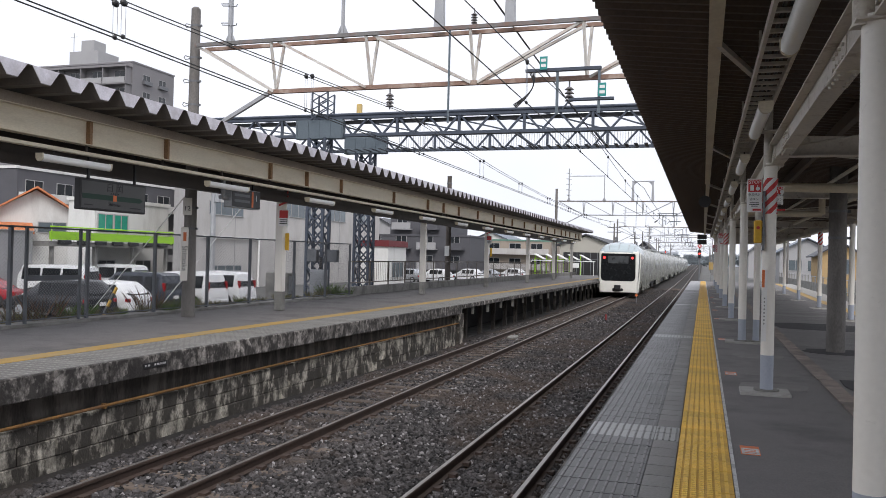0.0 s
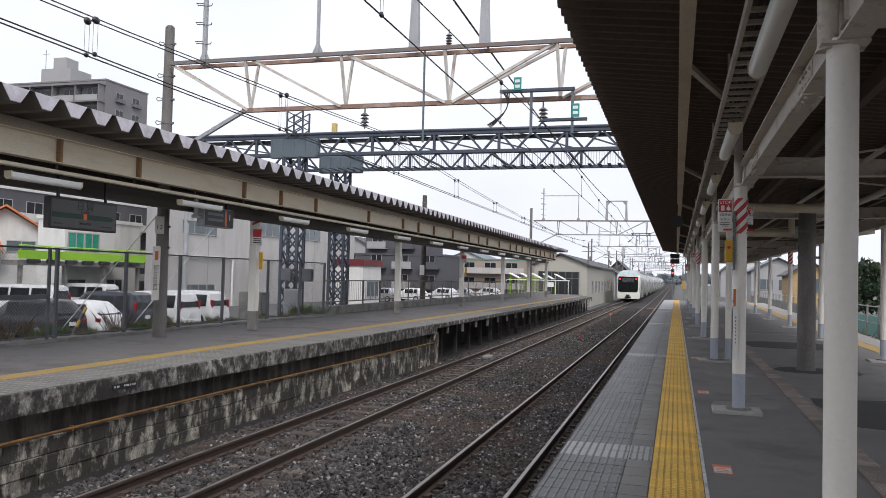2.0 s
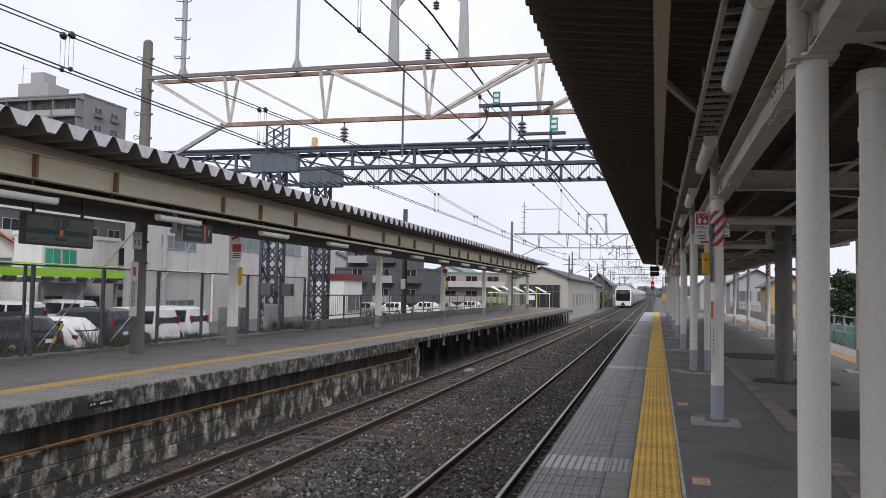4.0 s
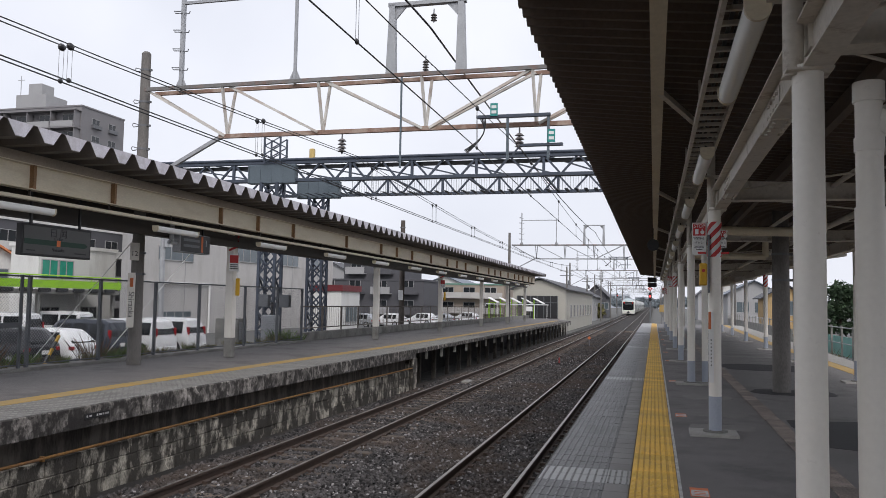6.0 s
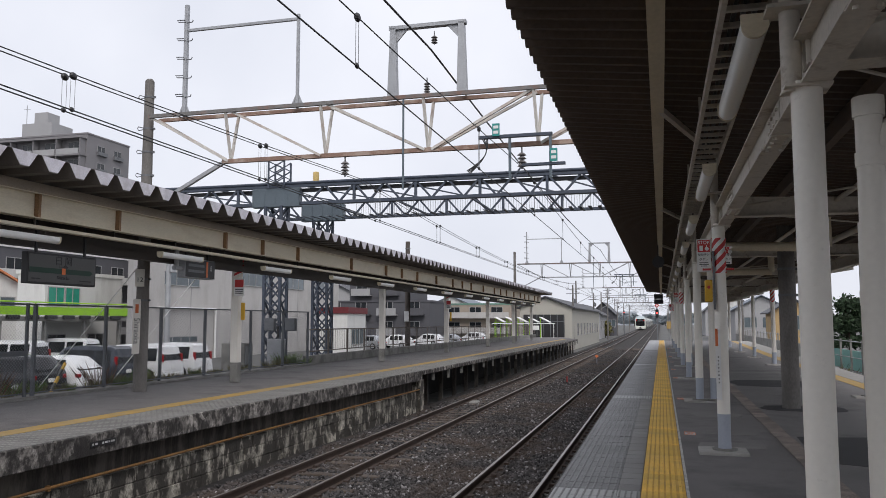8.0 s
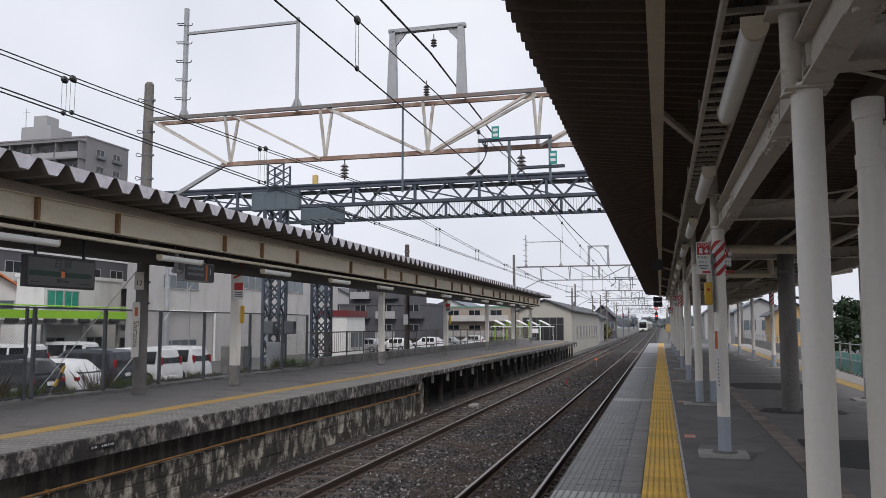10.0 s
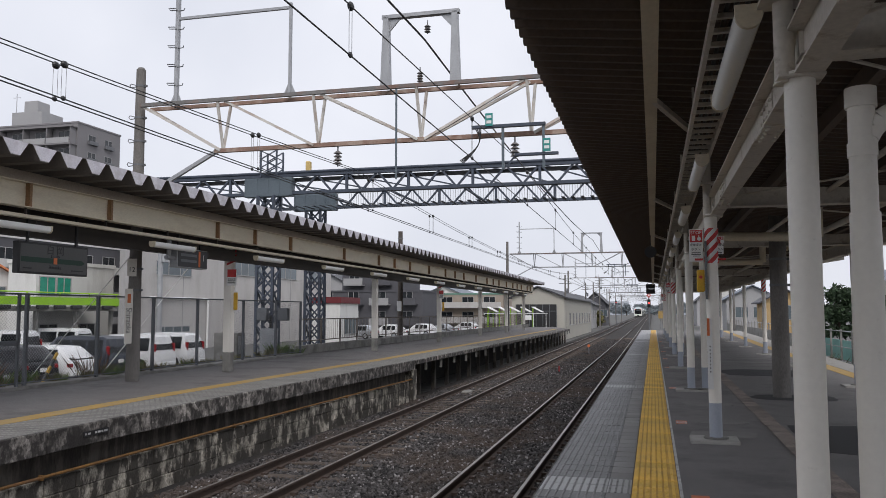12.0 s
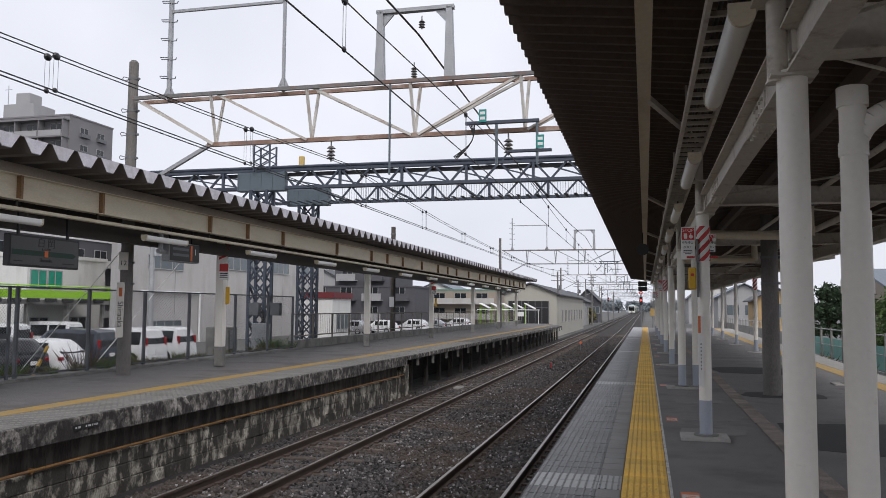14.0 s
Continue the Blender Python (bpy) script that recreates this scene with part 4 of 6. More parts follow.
def stop_board(x, y, z, w=0.165, h=0.4):
    t = thing("emergency_stop_board", "white and red emergency stop board fixed to a column", "sign", x, y, z)
    bm = B()
    box(bm, -w / 2, w / 2, -0.01, 0.01, -h / 2, h / 2, 0.004)
    part("board", bm, M_WHITE, t)
    bm = B()
    box(bm, -w * 0.44, w * 0.44, -0.0125, -0.0105, h * 0.1, h * 0.47)
    part("red_field", bm, M_RED, t, "red upper field")
    writing("lettering", "STOP", 0.055, M_WHITE, t, pose(0, -0.0135, h * 0.39, 90, 0, 0))
    bm = B()
    box(bm, -0.05, -0.01, -0.0145, -0.0127, h * 0.14, h * 0.30)
    tube(bm, (0.035, -0.0145, h * 0.2), (0.035, -0.0127, h * 0.2), 0.024, 10)
    box(bm, 0.028, 0.038, -0.0145, -0.0127, h * 0.2, h * 0.31)
    part("pictogram", bm, M_WHITE, t)
    for k, (zz, ww) in enumerate(((0.0, 0.40), (-0.055, 0.32))):
        writing("lettering", "非常停止" if k == 0 else "ボタン", 0.034, M_BLACK, t, pose(-0.005, -0.0125, zz + 0.005, 90, 0, 0))
    for zz, ww in ((-0.09, 0.33), (-0.11, 0.36), (-0.13, 0.24)):
        bm = B()
        box(bm, -w * ww, w * ww * 0.9, -0.0125, -0.0105, zz - 0.004, zz + 0.004)
        part("text_bar", bm, M_BLACK, t)
    bm = B()
    box(bm, -0.02, 0.075, -0.0125, -0.0105, -0.185, -0.16)
    part("text_bar", bm, M_RED, t)
    return t


striped_wrap(0.71, 10.39, 2.14, 2.57, 0.078)
stop_board(0.53, 10.33, 2.36)
t = stop_board(0.80, 10.36, 2.36, 0.1, 0.22)
for y in (29.95, 49.4):
    striped_wrap(0.71, y, 2.2, 2.6, 0.078)
    stop_board(0.53, y - 0.08, 2.4)
striped_wrap(3.95, 31.65, 2.28, 2.75, 0.078)
t = thing("emergency_button", "amber emergency button box with dark conduit on a column", "button box", 0.575, 10.34, 1.79)
bm = B()
box(bm, -0.045, 0.045, -0.05, 0.05, 0, 0.27, 0.012)
part("box", bm, M_LAMPYEL, t)
bm = B()
tube(bm, (0, -0.056, 0.18), (0, -0.05, 0.18), 0.02, 12)
part("button", bm, M_RED, t)
bm = B()
box(bm, 0.05, 0.075, -0.045, -0.01, -0.09, 0.62)
part("conduit", bm, M_DGALV, t)
t = thing("column_sticker", "white vertical sticker with orange head and dark lettering bars", "sticker", 0.66, 10.30, 0.62)
bm = B()
box(bm, -0.03, 0.03, -0.012, 0.0, 0, 0.85)
part("strip", bm, M_WHITE, t)
bm = B()
box(bm, -0.03, 0.0, -0.0145, -0.0125, 0.64, 0.85)
part("orange_head", bm, M_ORANGE, t)
for k in range(8):
    bm = B()
    box(bm, -0.006, 0.007, -0.0145, -0.0125, 0.2 + k * 0.043, 0.218 + k * 0.043)
    part("text_bar", bm, M_DGALV, t)
t = thing("horn_speaker", "black round loudspeaker hung from a purlin", "loudspeaker", -0.03, 20, 2.98)
bm = B()
tube(bm, (0, -0.12, 0), (0, 0.15, 0), 0.14, 20, 0.07)
part("horn", bm, M_BLACK, t, smooth=True)
bm = B()
bar(bm, (0, 0, 0.05), (0, 0, 0.42), 0.02)
part("bracket", bm, M_BLACK, t)

for y, z in ((56.6, 3.28), (57.3, 2.95)):
    t = thing("hanging_display", "dark back of a display hung near the canopy end", "display", -0.14, y, z, group="hanging displays")
    bm = B()
    box(bm, -0.3, 0.3, -0.08, 0.08, -0.16, 0.16, 0.015)
    part("cabinet", bm, M_BLACK, t)
    bm = B()
    for x in (-0.2, 0.2):
        bar(bm, (x, 0, 0.15), (x, 0, 3.5 - z), 0.03)
    part("hanger", bm, M_DGALV, t)

# ---------- hanging signs of the left platform ----------
sgn = thing("station_name_sign", "white hanging station name sign with green band, shade put into its colours", "sign", -10.3, 12.05, 2.47, 90)
bm = B()
box(bm, -0.86, 0.86, -0.06, 0.06, -0.27, 0.27, 0.012)
part("cabinet", bm, M_BLACK, sgn, "dark cabinet frame")
# off-white face coloured dark grey to carry the shade under the canopy
bm = B()
box(bm, -0.82, 0.82, -0.066, -0.061, -0.235, 0.235)
part("face", bm, mat("sign_face", (0.075, 0.075, 0.075), 0.4, var=0.05), sgn, "off-white sign face, darkened in colour for the shade")
bm = B()
box(bm, -0.8, 0.68, -0.070, -0.067, -0.075, 0.015)
prism(bm, [(0.68, -0.075), (0.76, -0.03), (0.68, 0.015)], "y", -0.070, -0.067)
part("band", bm, M_GREEN_SHADED, sgn, "green arrow band, darkened in colour for the shade")
bm = B()
box(bm, -0.045, 0.045, -0.073, -0.0705, -0.085, 0.025)
part("square", bm, M_ORANGE, sgn, "orange square")
writing("lettering", "白 岡", 0.19, M_BLACK, sgn, pose(0, -0.068, 0.15, 90, 0, 0))
writing("lettering", "しらおか", 0.055, M_BLACK, sgn, pose(0, -0.068, 0.045, 90, 0, 0))
writing("lettering", "Shiraoka", 0.09, M_BLACK, sgn, pose(0.0, -0.068, -0.145, 90, 0, 0))
for a, b in ((-0.75, -0.55), (0.42, 0.72)):
    bm = B()
    box(bm, a, b, -0.069, -0.0665, -0.19, -0.17)
    part("text_bar", bm, M_BLACK, sgn)
for x in (-0.6, 0.6):
    bm = B()
    bar(bm, (x, 0, 0.27), (x, 0, 1.38), 0.04)
    part("hanger", bm, M_BLACK, sgn)
brd = thing("departure_board", "dark electronic departure board with an orange figure panel", "board", -10.3, 16.4, 2.76, 90)
bm = B()
box(bm, -0.62, 0.62, -0.1, 0.1, -0.22, 0.22, 0.012)
part("cabinet", bm, M_GALV, brd)
bm = B()
box(bm, -0.60, 0.60, -0.108, -0.101, -0.2, 0.2)
part("screen", bm, M_BLACK, brd)
bm = B()
box(bm, 0.22, 0.30, -0.112, -0.109, -0.18, 0.18)
part("stripe", bm, M_ORANGE, brd)
writing("lettering", "1", 0.2, M_WHITE, brd, pose(0.43, -0.110, 0.03, 90, 0, 0))
for z in (0.07, -0.06):
    bm = B()
    box(bm, -0.5, 0.15, -0.111, -0.109, z - 0.03, z + 0.03)
    part("text_bar", bm, M_DGALV, brd)
bm = B()
tube(bm, (-0.80, 0, 0.0), (-0.80, 0, 0.4), 0.05, 10)
tube(bm, (-0.9, 0, -0.02), (-0.6, 0, -0.02), 0.05, 10)
part("conduit", bm, M_GALV, brd)
for x in (-0.45, 0.45):
    bm = B()
    bar(bm, (x, 0, 0.2), (x, 0, 1.09), 0.04)
    part("hanger", bm, M_BLACK, brd)
pl = thing("name_plate", "narrow white vertical plate reading Shiraoka on the concrete pole", "plate", PX0 - 0.02, GY - 0.165, 1.45, 35)
bm = B()
box(bm, -0.085, 0.085, -0.02, 0.0, -0.62, 0.62, 0.01)
part("plate", bm, M_WHITEP, pl)
bm = B()
box(bm, -0.035, 0.035, -0.024, -0.0205, 0.3, 0.5)
part("orange_mark", bm, M_ORANGE, pl)
writing("lettering", "Shiraoka", 0.17, M_BLACK, pl, pose(0.0, -0.022, -0.1, 90, 90, 0))
pl = thing("car_stop_plate", "small white plate with the figure 12", "plate", PX0 + 0.02, GY - 0.155, 2.55, 30)
bm = B()
box(bm, -0.1, 0.1, -0.012, 0.012, -0.2, 0.2, 0.005)
part("plate", bm, M_WHITEP, pl)
writing("lettering", "12", 0.15, M_BLACK, pl, pose(0.0, -0.014, -0.05, 90, 0, 0))
for y in (19.05, 40.5):
    t = thing("emergency_stop_board", "white and red emergency board on a square column", "sign", -10.60, y - 0.16, 2.45, 20)
    bm = B()
    box(bm, -0.13, 0.13, -0.01, 0.01, -0.22, 0.22, 0.004)
    part("board", bm, M_WHITE, t)
    bm = B()
    box(bm, -0.11, 0.11, -0.0125, -0.0105, 0.0, 0.2)
    part("red_field", bm, M_RED, t)
    for z in (-0.05, -0.1, -0.15):
        bm = B()
        box(bm, -0.1, 0.1, -0.0125, -0.0105, z - 0.012, z + 0.012)
        part("text_bar", bm, M_BLACK, t)
    bm = B()
    box(bm, 0.06, 0.16, -0.03, 0.05, -0.85, -0.4, 0.01)
    part("button_box", bm, M_LAMPYEL, t, "amber button box")
    for k in range(3):
        bm = B()
        prism(bm, [(-0.14, 0.3 + k * 0.12), (0.11, 0.42 + k * 0.12), (0.11, 0.48 + k * 0.12), (-0.14, 0.36 + k * 0.12)], "y", 0.02, 0.026)
        part("stripe", bm, M_RED, t)


# ---------- platform surfaces ----------
M_STUD = mat("worn_yellow_stud", (0.72, 0.47, 0.09), 0.6, var=0.16, scale=2.0, fine=60, obrand=0.12)
M_RIB = mat("worn_rib", (0.16, 0.155, 0.152), 0.45, var=0.25, scale=3, fine=50)


def tile_mesh(name, w, l, material, ribs=0, studs=0, h=0.012):
    bm = B()
    box(bm, -w / 2 + 0.003, w / 2 - 0.003, -l / 2 + 0.004, l / 2 - 0.004, -0.011, 0.0)
    if ribs:
        for i in range(ribs):
            x = -w / 2 + (i + 0.5) * w / ribs
            for a, b in ((-0.475, -0.02), (0.02, 0.475)):
                box(bm, x - 0.008, x + 0.008, a * l, b * l, 0.0003, 0.006)
    if studs:
        for i in range(studs):
            for j in range(studs):
                x, y = -w / 2 + (i + 0.5) * (w * 0.8) / studs, -l / 2 + (j + 0.5) * l / studs
                box(bm, x - 0.018, x + 0.018, y - 0.018, y + 0.018, 0.0003, 0.007)
        box(bm, w / 2 - 0.06, w / 2 - 0.035, -l * 0.46, l * 0.46, 0.0003, 0.005)
    me = mesh_of(name, bm, [material, M_RIB if ribs else M_STUD])
    if ribs or studs:
        for p in me.polygons:
            p.material_index = 1 if p.center.z > 0.0001 else 0
    return me


plat2 = bpy.data.objects["platform_2"]
plat1 = bpy.data.objects["platform_1"]
me_y = tile_mesh("tactile_block", 0.4, 0.3, M_YELLOW, studs=6)
me_d = tile_mesh("ribbed_tile", 0.58, 0.3, M_TILE_DARK, ribs=9)
me_p = tile_mesh("ribbed_tile", 0.58, 0.3, M_TILE_SHEEN, ribs=9)
me_g = tile_mesh("grey_slab", 0.21, 0.3, M_TILE_GREY)
me_gp = tile_mesh("grey_slab", 0.21, 0.3, M_TILE_SHEEN, ribs=4)


def lay(me, x, y, parent, z=0.0):
    o = new(me.name.split(".")[0], me)
    o.parent = parent
    o.matrix_basis = pose(x, y, z + random.uniform(-0.0015, 0.0), random.uniform(-0.15, 0.15), random.uniform(-0.15, 0.15), 0)
    return o


def joined(name, items, label, parent):
    """Many tiles of one kind in one mesh."""
    vs, fs, mats, n = [], [], [], 0
    for me, x, y in items:
        if me.materials[0] not in mats:
            mats.append(me.materials[0])
    out = bpy.data.meshes.new(name)
    idx = []
    for me, x, y in items:
        co = np.empty(len(me.vertices) * 3)
        me.vertices.foreach_get("co", co)
        co = co.reshape(-1, 3) + (x, y, 0)
        vs.append(co)
        for p in me.polygons:
            fs.append([n + i for i in p.vertices])
            idx.append(mats.index(me.materials[0]))
        n += len(co)
    out.from_pydata(np.concatenate(vs), [], fs)
    for m in mats:
        out.materials.append(m)
    out.polygons.foreach_set("material_index", idx)
    o = new(name, out)
    o.parent = parent
    return tagged(o, label, kind="stuff")


far_y, far_d = [], []
for k in range(222):
    y = 4.65 + 0.3 * k
    # pale tile stands for wet sheen in rows, and open-sky light beyond 47 m
    pale = k in (9, 10, 42, 43, 86, 87, 130) or y > 47
    if k < 105:
        lay(me_y, -0.008, y, plat2)
        lay(me_p if pale else me_d, -0.71, y, plat2)
        lay(me_gp if pale else me_g, -0.315, y, plat2)
    else:
        far_y.append((me_y, -0.008, y))
        far_d.append((me_p if pale else me_d, -0.71, y))
        far_d.append((me_gp if pale else me_g, -0.315, y))
for k in range(40):
    y = 4.35 - 0.3 * k
    far_y.append((me_y, -0.008, y))
    far_d += [(me_d, -0.71, y), (me_g, -0.315, y)]
joined("tactile_paving", far_y, "yellow tactile blocks", plat2)
joined("edge_paving", far_d, "grey ribbed edge tiles", plat2)
bm = B()
box(bm, 0.196, 0.222, -8, 71, -0.011, -0.004)
part("white_line", bm, M_WHITE_LINE, plat2, "worn white line")
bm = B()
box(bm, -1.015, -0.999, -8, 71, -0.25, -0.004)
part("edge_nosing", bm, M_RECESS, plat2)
for y in (7.15, 12.04, 17.37, 23.73, 28.02, 33.0, 38.5, 44.0, 50.0):
    t = thing("floor_sticker", "worn orange and white sticker on the asphalt", "sticker", 0.36, y, -0.012, group="floor stickers")
    bm = B()
    box(bm, -0.075, 0.075, -0.16, 0.16, 0.0, 0.004)
    part("sheet", bm, M_ORANGE, t)
    bm = B()
    box(bm, -0.068, 0.068, -0.152, 0.06, 0.0045, 0.006)
    part("panel", bm, M_WHITE_LINE, t, "worn white panel")
    for k in range(3):
        bm = B()
        box(bm, -0.045, 0.045, -0.12 + k * 0.055, -0.105 + k * 0.055, 0.0065, 0.008)
        part("text_bar", bm, M_ORANGE, t)
# drain channel with covers, running slightly oblique
me = None
for k in range(90):
    y = 2.0 + k * 0.6
    if me is None:
        bm = B()
        box(bm, -0.105, 0.105, -0.295, 0.295, -0.011, 0.006, 0.004)
        me = mesh_of("drain_cover", bm, mat("drain_concrete", (0.20, 0.165, 0.145), 0.85, var=0.4, scale=4, fine=50, obrand=0.25))
    o = new("drain_cover", me)
    o.parent = plat2
    o.location = (1.57 + random.uniform(-0.008, 0.008), y, -0.004)
# asphalt patches
M_PATCH = mat("new_asphalt", (0.028, 0.028, 0.03), 0.85, var=0.2, scale=2, fine=150, bump=0.3)
M_PATCH2 = mat("pale_worn_asphalt", (0.185, 0.178, 0.172), 0.85, var=0.25, scale=2, fine=120, bump=0.3)
for x0, x1, y0, y1, m in ((1.7, 3.2, 15.4, 16.5, M_PATCH), (1.65, 4.2, 21, 23.5, M_PATCH), (0.5, 1.28, 12.0, 12.5, M_PATCH2), (0.4, 1.3, 10.7, 11.3, M_PATCH2), (1.7, 4.0, 26.5, 27.0, M_PATCH2), (1.65, 4.4, 9.5, 12.4, M_PATCH), (0.45, 1.3, 14.2, 14.9, M_PATCH2)):
    n = 18
    bm = B()
    cx, cy, ax, ay = (x0 + x1) / 2, (y0 + y1) / 2, (x1 - x0) / 2, (y1 - y0) / 2
    ring = []
    for i in range(n):
        a = 2 * math.pi * i / n
        r = 1 / max(abs(math.cos(a)), abs(math.sin(a))) ** 0.6 * random.uniform(0.85, 1.03)
        ring.append((cx + ax * r * math.cos(a), cy + ay * r * math.sin(a)))
    prism(bm, ring, "z", -0.013, -0.0085)
    part("asphalt_patch", bm, m, plat2)
# far edge of the island: pale tiles and yellow line
bm = B()
prism(bm, [(4.42, 4), (4.80, 4), (5.05, 40), (5.9, 71), (5.5, 71), (4.67, 40)], "z", -0.013, -0.006)
part("yellow_line", bm, M_YELLOW_OLD, plat2, "faded yellow line on the far edge")
bm = B()
prism(bm, [(4.81, 4), (5.2, 4), (5.2, 10), (6.08, 40), (6.88, 71), (5.92, 71), (5.07, 40)], "z", -0.013, -0.006)
part("edge_tiles", bm, mat("pale_edge_tile", (0.27, 0.26, 0.24), 0.8, var=0.2), plat2)

# left platform: coping blocks, block wall, rusty pipe, tiled edge
WALLP = bpy.data.objects["platform_wall_1"]


def edge_x(y):
    return lerp_table(EDGE, y)


bm = B()
box(bm, -0.17, 0.17, -0.497, 0.497, -0.15, 0.15, 0.012)
me_c = mesh_of("coping_block", bm, M_COPING)
bm = B()
box(bm, -0.17, 0.17, -0.497, 0.497, 0.01, 0.15, 0.01)
me_c2 = mesh_of("coping_block", bm, M_COPING)
for k in range(78):
    y = -3.5 + k
    o = new("coping_block", me_c if y < WALL_END else me_c2)
    o.parent = plat1
    o.matrix_basis = pose(edge_x(y) - 0.165 + random.uniform(-0.006, 0.006), y, -0.153 + random.uniform(-0.004, 0.002), 0, 0, math.degrees(math.atan2(edge_x(y - 0.5) - edge_x(y + 0.5), 1)))
me_b = []
for ln in (0.6,):
    bm = B()
    box(bm, -0.14, 0.14, -0.296, 0.296, -0.111, 0.111, 0.012)
    me_b.append(mesh_of("wall_block", bm, M_BLOCKWALL))
for row in range(3):
    for k in range(40):
        y = 1.6 + k * 0.6 + (0.3 if row % 2 else 0)
        if y > WALL_END - 0.3:
            continue
        o = new("wall_block", me_b[0])
        o.parent = WALLP
        o.matrix_basis = pose(edge_x(y) - 0.24 + random.uniform(-0.012, 0.012), y, -0.76 - row * 0.226, random.uniform(-0.4, 0.4), 0, -1.2 if y > 14 else 0)
bm = B()
ys = [-5, 4, 9, 14, 19.5, WALL_END]
for a, b in zip(ys, ys[1:]):
    tube(bm, (edge_x(a) - 0.06, a, -0.60), (edge_x(b) - 0.06, b, -0.60), 0.021, 10)
    box(bm, edge_x(b) - 0.10, edge_x(b) - 0.045, b - 0.02, b + 0.02, -0.64, -0.57)
part("wall_pipe", bm, mat("rusty_yellow_pipe", (0.19, 0.095, 0.025), 0.8, var=0.4, scale=4, stain=(0.12, 0.06, 0.03), stain_amt=0.6), WALLP, "rust-streaked yellow pipe along the wall")
bm = B()
box(bm, -8.0, -7.46, WALL_END - 0.35, WALL_END + 0.1, -1.42, -0.3)
part("wall_pier", bm, M_BLOCKWALL, WALLP, "end pier of the block wall")
# added near-black sheet that stands for the shade in the open space below
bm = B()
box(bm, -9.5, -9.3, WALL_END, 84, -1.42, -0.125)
part("inner_wall", bm, M_SLAB_SHADE, WALLP, "near-black sheet standing for the shade under the slab")
for k in range(25):
    y = 26.5 + 2.0 * k
    bm = B()
    box(bm, edge_x(y) - 0.12, edge_x(y) - 0.04, y - 0.035, y + 0.035, -0.45 if k % 2 else -0.4, -0.145)
    part("slab_bracket", bm, M_CONC, WALLP, "pale steel bracket under the slab")
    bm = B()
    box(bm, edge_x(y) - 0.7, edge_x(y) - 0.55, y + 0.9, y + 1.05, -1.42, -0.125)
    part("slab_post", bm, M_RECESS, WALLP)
me_e = tile_mesh("edge_tile", 0.98, 0.3, mat("studded_grey_tile", (0.165, 0.16, 0.152), 0.7, var=0.2, scale=3, fine=40, obrand=0.15), 0)
bm = B()
bm.from_mesh(me_e)
for i in range(9):
    for j in range(2):
        box(bm, -0.45 + i * 0.105, -0.385 + i * 0.105, -0.11 + j * 0.15, -0.09 + j * 0.15, 0.0003, 0.004)
me2 = mesh_of("edge_tile", bm, [me_e.materials[0], mat("pale_stud", (0.29, 0.285, 0.265), 0.7)])
for p in me2.polygons:
    p.material_index = 1 if p.center.z > 0.0001 else 0
rest = []
for k in range(250):
    y = 3 + 0.3 * k
    if y > 73.5:
        break
    if k < 110:
        o = lay(me2, edge_x(y) - 0.53, y, plat1, 0.001)
        o.rotation_euler = (0, 0, math.atan2(edge_x(y - 0.5) - edge_x(y + 0.5), 1))
    else:
        rest.append((me2, edge_x(y) - 0.53, y))
joined("edge_paving", rest, "studded grey edge tiles", plat1)
bm = B()
prism(bm, [(-9.10, -10), (-8.73, -10), (-8.73, 14), (-8.49, WALL_END), (-8.43, 74), (-8.79, 74), (-8.86, WALL_END), (-9.10, 14)], "z", -0.013, -0.004)
part("yellow_line", bm, M_YELLOW_OLD, plat1, "faded yellow tactile line")
pl = thing("distance_plate", "small dark plate with worn white lettering on the platform edge", "plate", -7.652, 9.9, -0.145)
bm = B()
box(bm, -0.008, 0.008, -0.22, 0.32, -0.04, 0.035)
part("plate", bm, M_BLACK, pl)
for a, b in ((-0.19, -0.16), (-0.13, -0.08), (0.02, 0.05), (0.07, 0.13), (0.15, 0.18), (0.2, 0.28)):
    bm = B()
    box(bm, 0.0085, 0.0105, a, b, -0.016, 0.012)
    part("text_bar", bm, M_WHITE_LINE, pl)
# kerb under the fence
bm = B()
box(bm, -12.75, -12.3, -10, 27.6, -0.02, 0.05)
part("fence_kerb", bm, M_CONC, plat1, "concrete kerb under the fence")
stones("ballast_stones", 80000, (-7.45, -1.08), (6.5, 36), 0.037, BED_Z + 0.005, M_STONE, "loose grey-brown broken ballast stones", 5)
stones("ballast_stones", 6000, (-7.3, -1.08), (6.5, 45), 0.03, BED_Z + 0.02, M_STONE_PALE, "scattered paler ballast stones", 8)
stones("ballast_stones", 22000, (-7.4, -1.2), (30, 85), 0.042, BED_Z + 0.005, M_STONE, "loose grey-brown broken ballast stones", 6)
stones("ballast_stones", 9000, (-7.45, -1.08), (-6, 6.5), 0.04, BED_Z + 0.005, M_STONE, "loose grey-brown broken ballast stones", 7)


# ---------- fences ----------
GROUND = -1.42
M_FPOST = mat("fence_post_grey", (0.12, 0.128, 0.14), 0.6, metal=0.2, var=0.2)


def mesh_panel(length, z0, z1, pitch=0.075, r=0.0022):
    """Chain-link wires of one bay, running along y from 0."""
    bm = B()
    h = z1 - z0
    n = int((length + h) / pitch)
    for k in range(n):
        for s in (1, -1):
            a = k * pitch - h
            lo, hi = max(0.0, a), min(length, a + h)
            if hi - lo < 0.05:
                continue
            p, q = (lo, z0 + lo - a), (hi, z0 + hi - a)
            if s < 0:
                p, q = (length - p[0], p[1]), (length - q[0], q[1])
            tube(bm, (0.003 * s, p[0], p[1]), (0.003 * s, q[0], q[1]), r, 3)
    return bm


